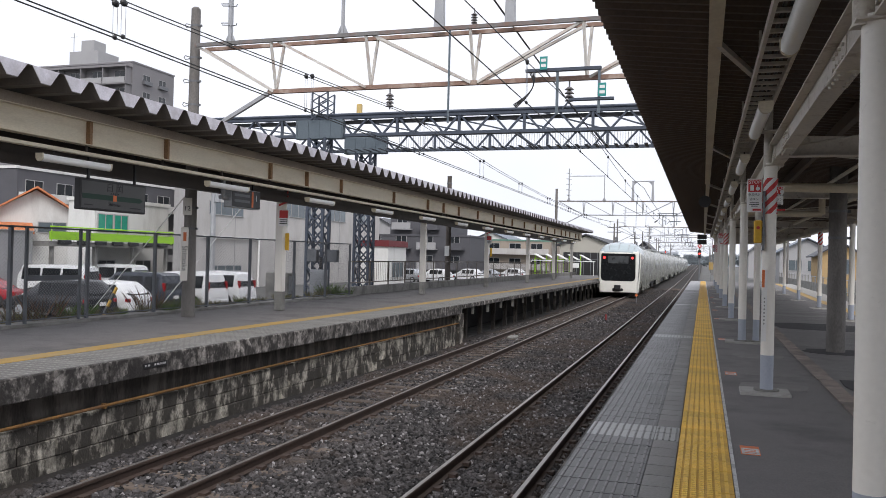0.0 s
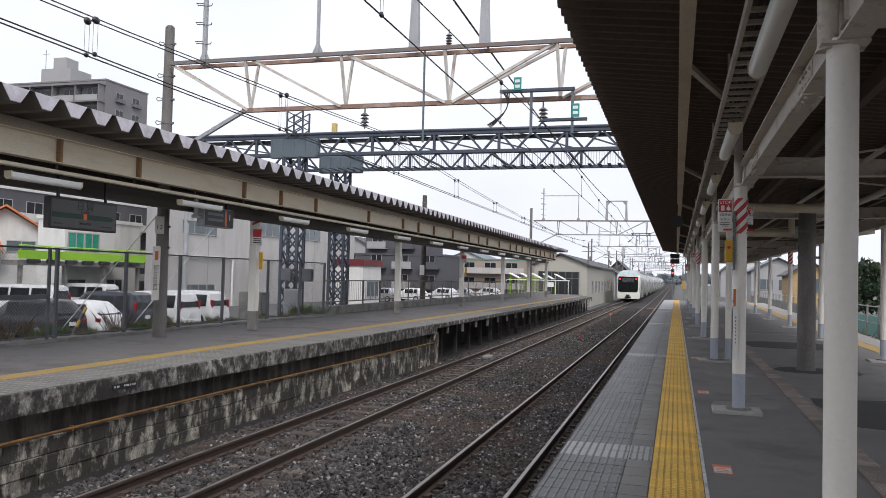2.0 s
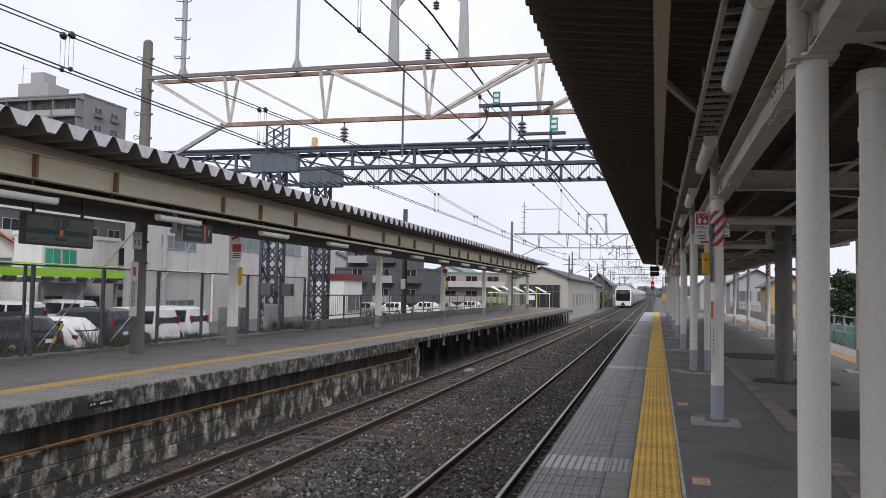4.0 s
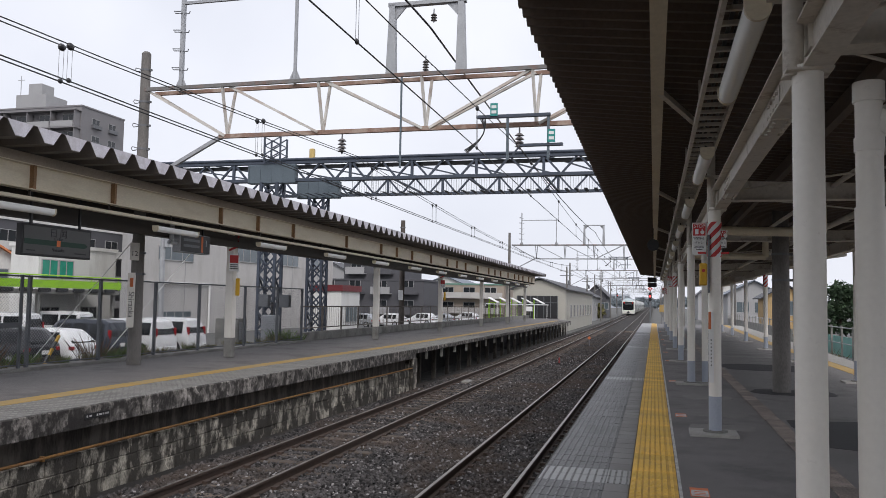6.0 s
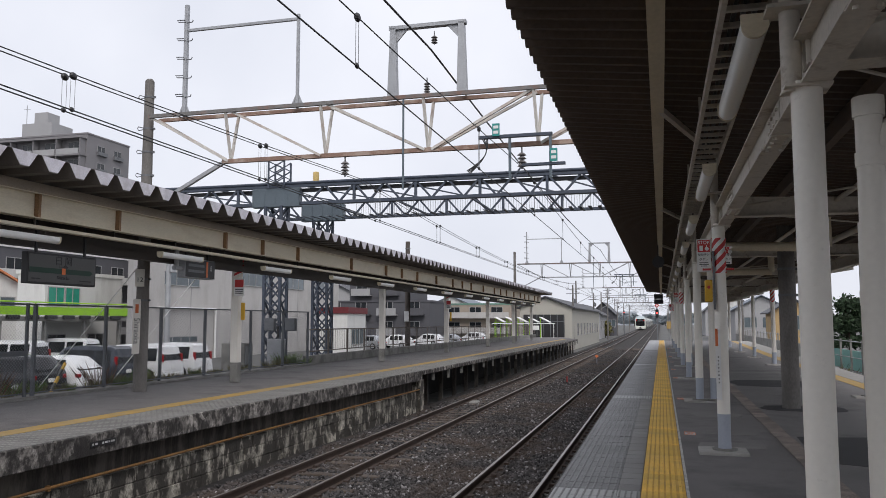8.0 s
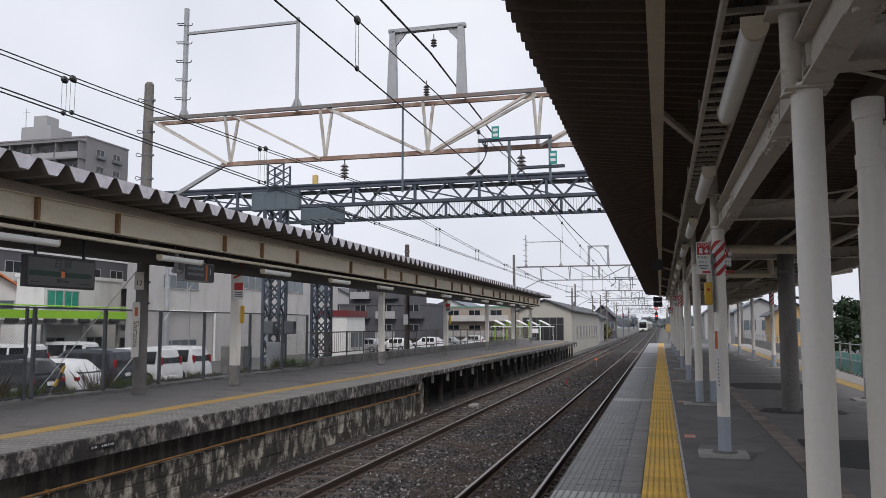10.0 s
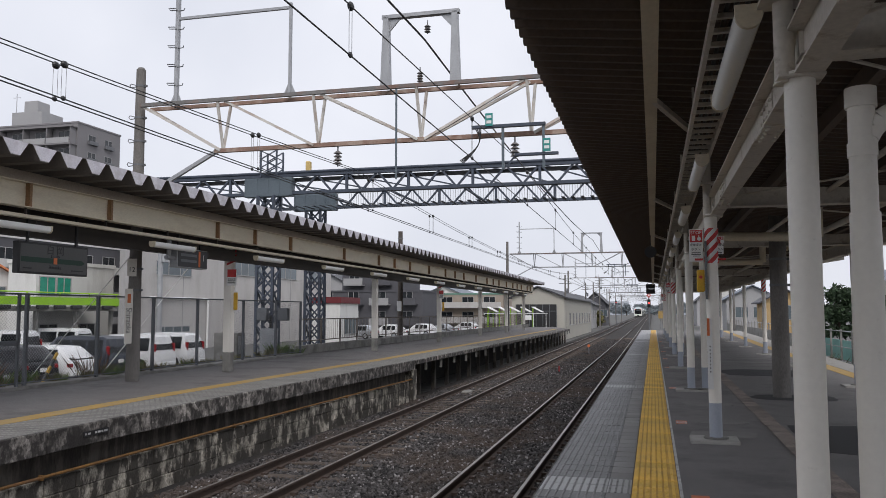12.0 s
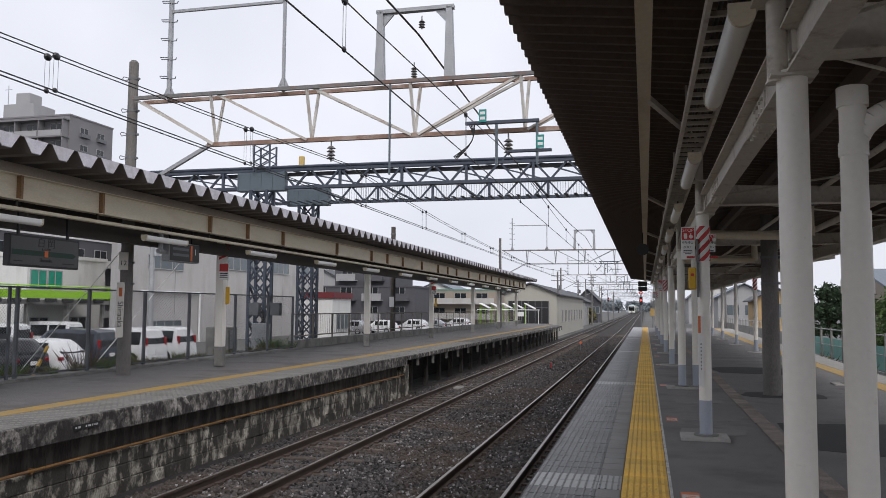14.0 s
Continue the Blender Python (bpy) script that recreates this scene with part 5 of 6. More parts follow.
FX = -12.45
fence = thing("chain_link_fence", "dull grey chain-link fence on a kerb behind the platform", "fence", FX, 0, 0.05)
FY = [4.0, 6.0, 8.0, 10.0, 11.9, 13.9, 16.1, 18.24, 20.32, 22.95, 25.2, 27.2]
for i, y in enumerate(FY):
    bm = B()
    bar(bm, (0, y, -0.05), (0, y, 1.88), 0.07, 0.06)
    part("post", bm, M_FPOST, fence)
for a, b in zip(FY, FY[1:]):
    for z in (1.86, 0.06):
        bm = B()
        bar(bm, (0.03, a, z), (0.03, b, z), 0.035 if z > 1.5 else 0.025)
        part("rail", bm, M_FPOST, fence)
    me = mesh_panel(b - a, 0.06, 1.86)
    o = part("mesh_panel", me, M_MESH, fence, "diamond wire mesh")
    o.location = (0.03, a, 0)
for y in (12.2, 13.6):
    bm = B()
    bar(bm, (0.08, y, 0.0), (0.08, y, 1.88), 0.05)
    part("gate_post", bm, M_FPOST, fence)
bm = B()
box(bm, 0.04, 0.1, 12.2, 13.6, 0.82, 0.92)
part("gate_bar", bm, M_FPOST, fence, "dark bar across the gate")
for a, b in (((-11.55, 16.2, 3.0), (-16.0, 16.6, -1.0)), ((-13.2, 22.0, 3.6), (-17.0, 21.0, -0.9))):
    t = thing("guy_wire", "pale guy wire slanting down behind the fence", "wire", *b, group="guy wires")
    bm = B()
    tube(bm, (0, 0, -0.45), Vector(a) - Vector(b), 0.012, 6)
    part("strand", bm, M_WHITE, t)
rail_f = thing("platform_railing", "rusty steel railing on a low concrete wall", "railing", -12.75, 0, 0)
bm = B()
box(bm, -0.12, 0.12, 27.7, 84, -0.05, 0.30, 0.01)
part("low_wall", bm, M_CONC, rail_f, "low weathered concrete wall")
M_RAILPAINT = mat("rusty_railing_paint", (0.15, 0.13, 0.115), 0.7, var=0.3, scale=5)
for k in range(29):
    bm = B()
    bar(bm, (0, 27.8 + 2 * k, 0.30), (0, 27.8 + 2 * k, 1.28), 0.05)
    part("post", bm, M_RAILPAINT, rail_f)
for z in (1.27, 0.45):
    bm = B()
    tube(bm, (0, 27.8, z), (0, 83.8, z), 0.022, 8)
    part("rail", bm, M_RAILPAINT, rail_f)
me = None
for k in range(280):
    if me is None:
        bm = B()
        tube(bm, (0, 0, 0.45), (0, 0, 1.26), 0.008, 5)
        me = mesh_of("baluster", bm, M_RAILPAINT)
    o = new("baluster", me)
    o.parent = rail_f
    o.location = (0, 27.9 + 0.2 * k, 0)

# equipment boxes and pipes by the lattice legs
for x, y, w, d, h, lab in ((-13.9, 27.6, 0.6, 0.35, 1.35, "pale grey trackside cabinet behind the fence"), (-14.4, 25.6, 0.9, 0.6, 1.2, "weathered white concrete box behind the fence")):
    t = thing("trackside_cabinet", lab, "cabinet", x, y, GROUND)
    bm = B()
    box(bm, -w / 2, w / 2, -d / 2, d / 2, 0, 1.4 + h * 0.7, 0.02)
    part("body", bm, M_CONC if w > 0.7 else M_GALV, t)
    bm = B()
    box(bm, w / 2, w / 2 + 0.012, -d * 0.4, d * 0.4, 1.5, 1.35 + h * 0.65, 0.004)
    part("door", bm, M_GALV, t)
t = thing("junction_boxes", "grey junction boxes on the lattice leg", "junction box", -14.5, 29.3, 1.2)
for x in (-0.75, 0.15):
    bm = B()
    box(bm, x, x + 0.42, -0.12, 0.12, 0, 0.5, 0.02)
    part("box", bm, M_FPOST, t)
    bm = B()
    bar(bm, (x + 0.2, 0.1, 0.25), (x + 0.2, 0.3, 0.25), 0.05)
    part("bracket", bm, M_FPOST, t)
bm = B()
tube(bm, (-0.2, 0, -2.62), (-0.2, 0, 0.2), 0.05, 8)
part("conduit", bm, M_BLACK, t)


# ---------- vehicles ----------
M_TYRE = mat("tyre_rubber", (0.02, 0.02, 0.02), 0.85)
M_LAMPR = mat("tail_lens", (0.26, 0.012, 0.015), 0.15, var=0.05, bump=0)


def car(kind, paint, x, y, rz, label):
    """A parked vehicle; local y points forward, the origin lies under its rear axle centre line."""
    L, W, H, nose, wb = {"suv": (4.6, 1.82, 1.66, 1.25, 2.65), "hatch": (4.2, 1.75, 1.55, 1.05, 2.6), "mpv": (4.6, 1.72, 1.88, 0.75, 2.85), "van": (4.7, 1.72, 1.98, 0.35, 2.45), "sedan": (4.5, 1.75, 1.45, 1.25, 2.65)}[kind]
    t = thing("parked_car", label, "car", x, y, GROUND + 0.0, rz, group="cars in the car park")
    tall = kind in ("mpv", "van")
    belt = H * (0.53 if tall else 0.57)
    rear = {"suv": 0.38, "hatch": 0.5, "mpv": 0.16, "van": 0.1, "sedan": 1.15}[kind]
    half = W / 2
    f0, f1 = L - nose, L - nose - (0.85 if kind != "van" else 0.45)
    # stations along the car: place, floor height, shoulder height, roof height, width
    st = [(0.0, 0.42, belt * 0.62, belt * 0.66, 0.93), (0.05, 0.3, belt * 0.9, belt * 0.94, 0.97), (0.09 if kind != "sedan" else 0.6, 0.28, belt, belt + 0.05, 0.99),
          (rear + 0.1, 0.27, belt, H - 0.16, 1.0), (rear + 0.32, 0.26, belt, H - 0.04, 1.0), (L * 0.45, 0.26, belt, H, 1.0), (f1, 0.26, belt, H - 0.05, 1.0), (f1 + 0.12, 0.26, belt, H - 0.12, 1.0),
          (f0, 0.26, belt * 0.98, belt + 0.04, 0.99), (L - 0.45, 0.27, belt * 0.84, belt * 0.88, 0.97), (L - 0.1, 0.3, belt * 0.7, belt * 0.74, 0.93), (L, 0.4, belt * 0.52, belt * 0.56, 0.86)]

    def ring(q):
        yy, lo_, sh, top, wd = q
        h = half * wd
        up = max(0.0, min(1.0, (top - sh) / (H - belt)))
        r = [(h * 0.95, lo_), (h, (lo_ + sh) * 0.5), (h * 0.975, sh), (h * (0.95 - 0.12 * up), sh + (top - sh) * 0.78), (h * (0.86 - 0.13 * up), top - 0.015), (h * 0.45, top)]
        return [Vector((x_, yy, z_)) for x_, z_ in r] + [Vector((-x_, yy, z_)) for x_, z_ in r[::-1]]
    rings = [ring(q) for q in st]
    bm = B()
    vr = [[bm.verts.new(v) for v in r] for r in rings]
    for a, b in zip(vr, vr[1:]):
        for k in range(12):
            bm.faces.new((a[k], a[(k + 1) % 12], b[(k + 1) % 12], b[k]))
    bm.faces.new(vr[0][::-1])
    bm.faces.new(vr[-1])
    bmesh.ops.recalc_face_normals(bm, faces=list(bm.faces))
    body = part("body", bm, paint, t, smooth=True)

    def pane(name, q, out, k=0.86):
        bm = B()
        mid = sum(q, Vector()) / 4
        q = [mid + (v - mid) * k + Vector(out) * 0.014 for v in q]
        bm.faces.new([bm.verts.new(v) for v in q])
        bmesh.ops.solidify(bm, geom=list(bm.faces), thickness=0.008)
        part(name, bm, M_GLASS_D, body, "dark window glass")
    A, Bq = rings[2], rings[3]
    pane("rear_window", [A[3], A[8], Bq[8], Bq[3]], (0, -1.6, 0.7), 0.9)
    A, Bq = rings[8], rings[7]
    pane("windscreen", [A[3], A[8], Bq[8], Bq[3]], (0, 1.6, 1.2), 0.84)
    for s_, lo_i, hi_i in ((1, 2, 3), (-1, 9, 8)):
        ya, yb = st[4][0] - 0.12, f1 + 0.1
        for f in range(3):
            u, v = ya + (yb - ya) * f / 3 + 0.03, ya + (yb - ya) * (f + 1) / 3 - 0.03
            lo_v, hi_v = rings[5][lo_i], rings[5][hi_i]
            q = [Vector((lo_v.x, u, lo_v.z + 0.03)), Vector((lo_v.x, v, lo_v.z + 0.03)), Vector((hi_v.x, v, hi_v.z)), Vector((hi_v.x, u, hi_v.z))]
            pane("side_window", q, (s_, 0, 0.2), 0.94)
    for sx in (-1, 1):
        for yy in (0.85, 0.85 + wb):
            bm = B()
            tube(bm, (sx * (half - 0.2), yy, 0.33), (sx * (half + 0.015), yy, 0.33), 0.33, 20)
            w = part("wheel", bm, M_TYRE, t, "black tyre")
            bm = B()
            tube(bm, (sx * (half + 0.016), yy, 0.33), (sx * (half + 0.024), yy, 0.33), 0.21, 12)
            part("rim", bm, M_GALV, w)
        bm = B()
        zl = belt - 0.02 if tall else belt * 0.74
        box(bm, sx * half * 0.85 - (0.06 if tall else 0.13), sx * half * 0.85 + 0.06, 0.0 if not tall else 0.04, 0.2, zl, zl + (0.42 if tall else 0.17), 0.03)
        part("tail_light", bm, M_LAMPR, body, "red tail light")
    bm = B()
    box(bm, -0.17, 0.17, -0.035, -0.008, belt * 0.62, belt * 0.62 + 0.16)
    part("plate", bm, M_WHITE, body)
    bm = B()
    box(bm, -half * 0.9, half * 0.9, -0.05, 0.06, 0.3, 0.48, 0.03)
    part("bumper", bm, M_BLACK if kind == "suv" else paint, body)
    return t


P_BLACK = mat("black_car_paint", (0.018, 0.019, 0.022), 0.2, var=0.05, bump=0)
P_WHITE = mat("white_car_paint", (0.72, 0.73, 0.74), 0.25, var=0.03, bump=0)
P_SILV = mat("silver_car_paint", (0.40, 0.42, 0.44), 0.25, metal=0.5, var=0.03, bump=0)
P_RED = mat("red_car_paint", (0.28, 0.012, 0.02), 0.25, var=0.05, bump=0)
P_DBLUE = mat("dark_blue_car_paint", (0.03, 0.036, 0.05), 0.25, var=0.05, bump=0)
car("suv", P_BLACK, -23.5, 27.2, 88, "black sport utility car parked behind the fence")
car("hatch", P_WHITE, -23.4, 29.5, 90, "white hatchback with dark rear window parked behind the fence")
car("mpv", P_DBLUE, -24.0, 32.7, 88, "dark people carrier parked in the row")
car("mpv", P_WHITE, -23.6, 35.7, 86, "white tall van with dark rear window")
car("mpv", P_WHITE, -23.6, 38.5, 88, "white tall van with dark rear window")
car("sedan", P_RED, -31.5, 31.0, 110, "dark red saloon parked by a grey wall")
car("van", P_WHITE, -33.0, 37.5, 100, "old white minibus parked by the white building")
car("van", P_WHITE, -34.0, 43.0, 95, "white minibus parked by the white building")
for k, (x, y, kd, pt) in enumerate(((-29.5, 84, "hatch", P_SILV), (-27.5, 88, "hatch", P_WHITE), (-26, 96, "hatch", P_WHITE), (-25, 103, "sedan", P_SILV), (-24, 112, "hatch", P_WHITE), (-30, 76, "hatch", P_BLACK))):
    car(kd, pt, x, y, 80, "small pale car parked in the far lot" if pt is not P_BLACK else "black compact car parked in the far lot")


# ---------- buildings ----------
M_BEIGE = mat("beige_render", (0.47, 0.455, 0.44), 0.85, var=0.06, scale=0.6, fine=20, bump=0.1, stain=(0.33, 0.31, 0.29), stain_amt=0.4, stain_scale=0.7, stretch=(1, 1, 0.3))
M_WHITEW = mat("white_render", (0.62, 0.62, 0.60), 0.85, var=0.05, scale=0.6, fine=20, bump=0.1, stain=(0.42, 0.41, 0.39), stain_amt=0.4, stain_scale=0.8, stretch=(1, 1, 0.3))
M_GREYW = mat("grey_brick_cladding", (0.085, 0.085, 0.095), 0.8, var=0.12, scale=1, fine=12)
M_TAUPE = mat("taupe_tile_wall", (0.205, 0.198, 0.205), 0.8, var=0.08, scale=0.4, fine=8)
M_LTAUPE = mat("light_grey_wall", (0.33, 0.33, 0.335), 0.85, var=0.08, scale=0.4, fine=8)
M_BROWNW = mat("beige_siding", (0.33, 0.28, 0.23), 0.8, var=0.1, scale=1, fine=12)
M_OCHRE = mat("ochre_siding", (0.42, 0.29, 0.14), 0.8, var=0.1, scale=1, fine=12)
M_TILEDARK = mat("dark_roof_tile", (0.06, 0.062, 0.07), 0.6, var=0.2, scale=2, fine=10)
M_TILEBLUE = mat("slate_roof_tile", (0.13, 0.155, 0.19), 0.5, var=0.2, scale=2, fine=8)
M_TERRA = mat("terracotta_roof_tile", (0.52, 0.19, 0.08), 0.8, var=0.25, scale=2, fine=8)
M_WINGREEN = mat("green_curtain_glass", (0.02, 0.26, 0.18), 0.2, var=0.2, scale=2, bump=0)
M_FRAME = mat("window_frame_grey", (0.34, 0.34, 0.34), 0.5, var=0.05)


def window(parent, face, a0, a1, z0, z1, at, glass=None, bars=1):
    """A window with frame, panes and sill on a wall face '+x' (a is y) or '-y' (a is x)."""
    def b(bm, u0, u1, w0, w1, d0, d1):
        return box(bm, at + d0, at + d1, u0, u1, w0, w1) if face == "+x" else box(bm, u0, u1, at - d1, at - d0, w0, w1)
    bm = B()
    f = 0.06
    b(bm, a0 - f, a1 + f, z1, z1 + f, -0.02, 0.05)
    b(bm, a0 - f, a1 + f, z0 - f, z0, -0.02, 0.09)
    b(bm, a0 - f, a0, z0, z1, -0.02, 0.05)
    b(bm, a1, a1 + f, z0, z1, -0.02, 0.05)
    for k in range(bars):
        c = a0 + (a1 - a0) * (k + 1) / (bars + 1)
        b(bm, c - 0.03, c + 0.03, z0, z1, -0.02, 0.045)
    w = part("window", bm, M_FRAME, parent)
    bm = B()
    b(bm, a0, a1, z0, z1, -0.02, 0.02)
    part("pane", bm, glass or M_GLASS_W, w)


def block(name, label, cat, x0, x1, y0, y1, z1, wall, roof=None, z0=GROUND, para=0.25):
    t = thing(name, label, cat)
    bm = B()
    box(bm, x0, x1, y0, y1, z0, z1)
    part("wall", bm, wall, t)
    bm = B()
    box(bm, x0 - 0.1, x1 + 0.1, y0 - 0.1, y1 + 0.1, z1, z1 + para)
    part("roof", bm, roof or wall, t)
    return t


def gable_house(label, x0, x1, y0, y1, eave, ridge, wall, roof, along="y", over=0.5, z0=GROUND):
    t = thing("house", label, "house")
    bm = B()
    if along == "y":
        m = (x0 + x1) / 2
        prism(bm, [(x0, z0), (x1, z0), (x1, eave), (m, ridge - 0.1), (x0, eave)], "y", y0, y1)
    else:
        m = (y0 + y1) / 2
        prism(bm, [(y0, z0), (y1, z0), (y1, eave), (m, ridge - 0.1), (y0, eave)], "x", x0, x1)
    part("wall", bm, wall, t)
    for s in (-1, 1):
        bm = B()
        lo, hi = (x0, x1) if along == "y" else (y0, y1)
        e = lo - over if s < 0 else hi + over
        dz = (ridge - eave) / ((hi - lo) / 2) * over
        pr = [(m, ridge), (e, eave - dz), (e, eave - dz + 0.14), (m, ridge + 0.14)]
        prism(bm, pr, along, (y0 if along == "y" else x0) - over, (y1 if along == "y" else x1) + over)
        part("roof", bm, roof, t)
    return t


big = thing("commercial_building", "large beige rendered building with bands of windows", "building")
foot = [(-36, 48.6), (-36, 86.8), (-60, 86.8), (-60, 83.0)]
bm = B()
prism(bm, foot, "z", GROUND, 9.5)
part("wall", bm, M_BEIGE, big)
bm = B()
prism(bm, foot, "z", 9.51, 9.75)
part("roof", bm, M_BEIGE, big)
for a, b2, z0, z1, n in ((52.9, 57.6, 4.4, 5.35, 2), (64.4, 69.6, 4.85, 6.2, 3), (73.5, 77.3, 4.9, 6.2, 2), (80, 84, 4.9, 6.2, 2), (53, 57.5, 0.0, 0.4, 3)):
    window(big, "+x", a, b2, z0, z1, -36, bars=n)
bm = B()
tube(bm, (-35.85, 52.0, 2.6), (-35.85, 60, 2.6), 0.09, 8)
tube(bm, (-35.85, 60, 2.6), (-35.85, 60, -1.4), 0.09, 8)
part("wall_pipe", bm, M_WHITE, big, "white pipe along the wall")
for k in range(6):
    bm = B()
    box(bm, -36.0, -35.97, 50 + k * 6.5, 50.03 + k * 6.5, -1.3, 9.4)
    part("render_joint", bm, M_LTAUPE, big)
wb = block("parking_building", "white rendered building with green curtained windows and a lime deck rail", "building", -41.2, -39, 44.2, 52.0, 4.75, M_WHITEW)
for a, b2 in ((44.5, 45.9), (46.1, 47.4)):
    window(wb, "+x", a, b2, 2.75, 3.85, -39, M_WINGREEN, 1)
for a in (44.6, 48.4):
    window(wb, "+x", a, a + 1.6, -0.6, 0.7, -39, M_GLASS_D, 1)
bm = B()
box(bm, -38.99, -36.0, 37.2, 48.55, 1.6, 1.88)
part("deck", bm, M_CONC, wb, "concrete deck slab")
bm = B()
box(bm, -36.02, -35.9, 37.2, 48.55, 1.98, 2.46)
part("deck_panel", bm, M_LIME, wb, "lime green deck panel")
bm = B()
tube(bm, (-35.95, 37.2, 2.74), (-35.95, 48.55, 2.74), 0.04, 8)
for k in range(5):
    tube(bm, (-35.95, 37.3 + k * 2.75, 1.9), (-35.95, 37.3 + k * 2.75, 2.74), 0.04, 6)
part("deck_rail", bm, M_LIME, wb)
for k in range(4):
    bm = B()
    box(bm, -36.4, -36.2, 37.6 + k * 3.5, 37.8 + k * 3.5, GROUND, 1.6)
    part("deck_post", bm, M_CONC, wb)
for k in range(7):
    bm = B()
    box(bm, -36.0, -35.75, 37.8 + k * 1.5, 38.7 + k * 1.5, 1.72, 1.97, 0.04)
    part("deck_bracket", bm, M_BLACK, wb)
h = gable_house("white gabled house with orange terracotta tile roof", -58, -46, 43.6, 48.8, 4.1, 5.75, M_WHITEW, M_TERRA, "x", 0.7)
window(h, "+x", 46.4, 48.2, 2.6, 3.3, -46)
h.matrix_basis = Matrix.Translation((-46, 46.2, 0)) @ pose(0, 0, 0, 0, 0, -40) @ Matrix.Translation((46, -46.2, 0))
bm = B()
prism(bm, [(-46, 3.1), (-44.2, 2.4), (-44.2, 2.55), (-46, 3.25)], "y", 42.5, 46.0)
part("lean_to_roof", bm, M_TERRA, h, "lower terracotta lean-to roof")
wl_ = block("yard_wall", "plain grey rendered yard wall", "wall", -37.3, -37.0, 18, 37.0, 2.4, M_LTAUPE, para=0.06)
ap = block("apartment_block", "pale grey apartment block with balconies", "apartment building", -95, -72, 60, 76, 16, M_TAUPE)
for f in range(6):
    z = 0.5 + f * 2.7
    for k in range(3):
        window(ap, "+x", 62 + k * 5, 63.2 + k * 5, z, z + 1.2, -72)
    for k in range(6):
        window(ap, "-y", -94 + k * 3.6, -92 + k * 3.6, z, z + 1.5, 60)
fl = block("apartment_block", "blue-grey flats with white balcony bands behind the white building", "apartment building", -75, -60, 58, 82, 8.7, M_GREYW, M_WHITEW)
for f in range(3):
    z = 0.6 + f * 2.8
    for k in range(6):
        window(fl, "+x", 59 + k * 3.8, 61 + k * 3.8, z, z + 1.5, -60, M_GLASS_D)
    bm = B()
    box(bm, -59.98, -58.9, 58.2, 81.8, z - 0.45, z + 0.35)
    part("balcony", bm, M_WHITEW if f == 2 else M_LTAUPE, fl)
tower = block("apartment_tower", "tall taupe apartment tower with balconies and a roof water tank", "apartment building", -133, -91, 111, 121.9, 32.6, M_TAUPE, M_TAUPE)
for f in range(11):
    z = 30.0 - f * 2.9
    for y in (113.6, 117.8):
        window(tower, "+x", y, y + 1.8, z - 0.2, z + 1.1, -91, M_GLASS_D)
        bm = B()
        box(bm, -90.96, -90.5, y - 0.2, y + 2.0, z - 0.5, z + 0.1)
        part("window_rail", bm, M_DGALV, tower)
    for k in range(9):
        window(tower, "-y", -131.4 + k * 4.6, -128.2 + k * 4.6, z - 0.3, z + 1.3, 111, M_GLASS_D, 2)
        bm = B()
        box(bm, -132.6 + k * 4.6, -128.3 + k * 4.6, 109.5, 109.65, z - 0.95, z + 0.0)
        box(bm, -132.6 + k * 4.6, -128.3 + k * 4.6, 109.65, 110.98, z - 0.95, z - 0.8)
        part("balcony", bm, M_LTAUPE, tower, "pale balcony parapet")
        bm = B()
        box(bm, -128.2 + k * 4.6, -128.05 + k * 4.6, 109.6, 110.98, z - 0.9, z + 1.9)
        part("balcony_screen", bm, M_TAUPE, tower)
    bm = B()
    box(bm, -133, -91, 109.5, 110.98, z + 1.72, z + 1.92)
    part("floor_slab", bm, M_TAUPE, tower)
bm = B()
box(bm, -104.6, -98.6, 111.5, 116.5, 32.85, 35.2)
ph = part("penthouse", bm, M_LTAUPE, tower, "pale roof house")
bm = B()
box(bm, -102.7, -100.0, 112, 115, 35.2, 37.2, 0.1)
part("water_tank", bm, M_LTAUPE, tower)
bm = B()
tube(bm, (-104.2, 112, 35.2), (-104.2, 112, 38.6), 0.06, 6)
tube(bm, (-104.9, 112, 37.9), (-103.5, 112, 37.9), 0.04, 6)
part("antenna", bm, M_GALV, tower)
red = block("low_shop", "low white building with a red fascia", "building", -29.5, -26.5, 66, 70.5, 2.4, M_WHITEW, M_WHITE)
bm = B()
box(bm, -29.6, -26.35, 65.85, 65.98, 2.3, 2.85)
box(bm, -26.48, -26.35, 65.98, 70.6, 2.3, 2.85)
part("fascia", bm, mat("dull_red", (0.13, 0.016, 0.02), 0.6, var=0.1), red, "dull red fascia")
window(red, "+x", 67.0, 69.8, -0.4, 0.9, -26.5, bars=2)
gr = block("apartment_block", "dark grey clad apartment block with pale balcony rails", "apartment building", -47, -30.5, 106, 116, 4.3, M_GREYW)
bm = B()
box(bm, -42.5, -33.5, 106.6, 115, 4.56, 7.4)
part("upper_storey", bm, M_GREYW, gr)
for f in range(3):
    for k in range(4 if f < 2 else 2):
        x = -45.2 + k * 3.9 if f < 2 else -41.4 + k * 4.0
        yf = 106 if f < 2 else 106.6
        z = 0.2 + f * 2.75
        window(gr, "-y", x, x + 1.5, z, z + 1.4, yf, M_GLASS_D)
        bm = B()
        box(bm, x - 0.5, x + 2.3, yf - 1.1, yf - 1.0, z - 0.35, z + 0.5)
        box(bm, x - 0.5, x + 2.3, yf - 1.1, yf - 0.01, z - 0.5, z - 0.36)
        part("balcony", bm, M_GREYW if k % 2 else M_LTAUPE, gr)
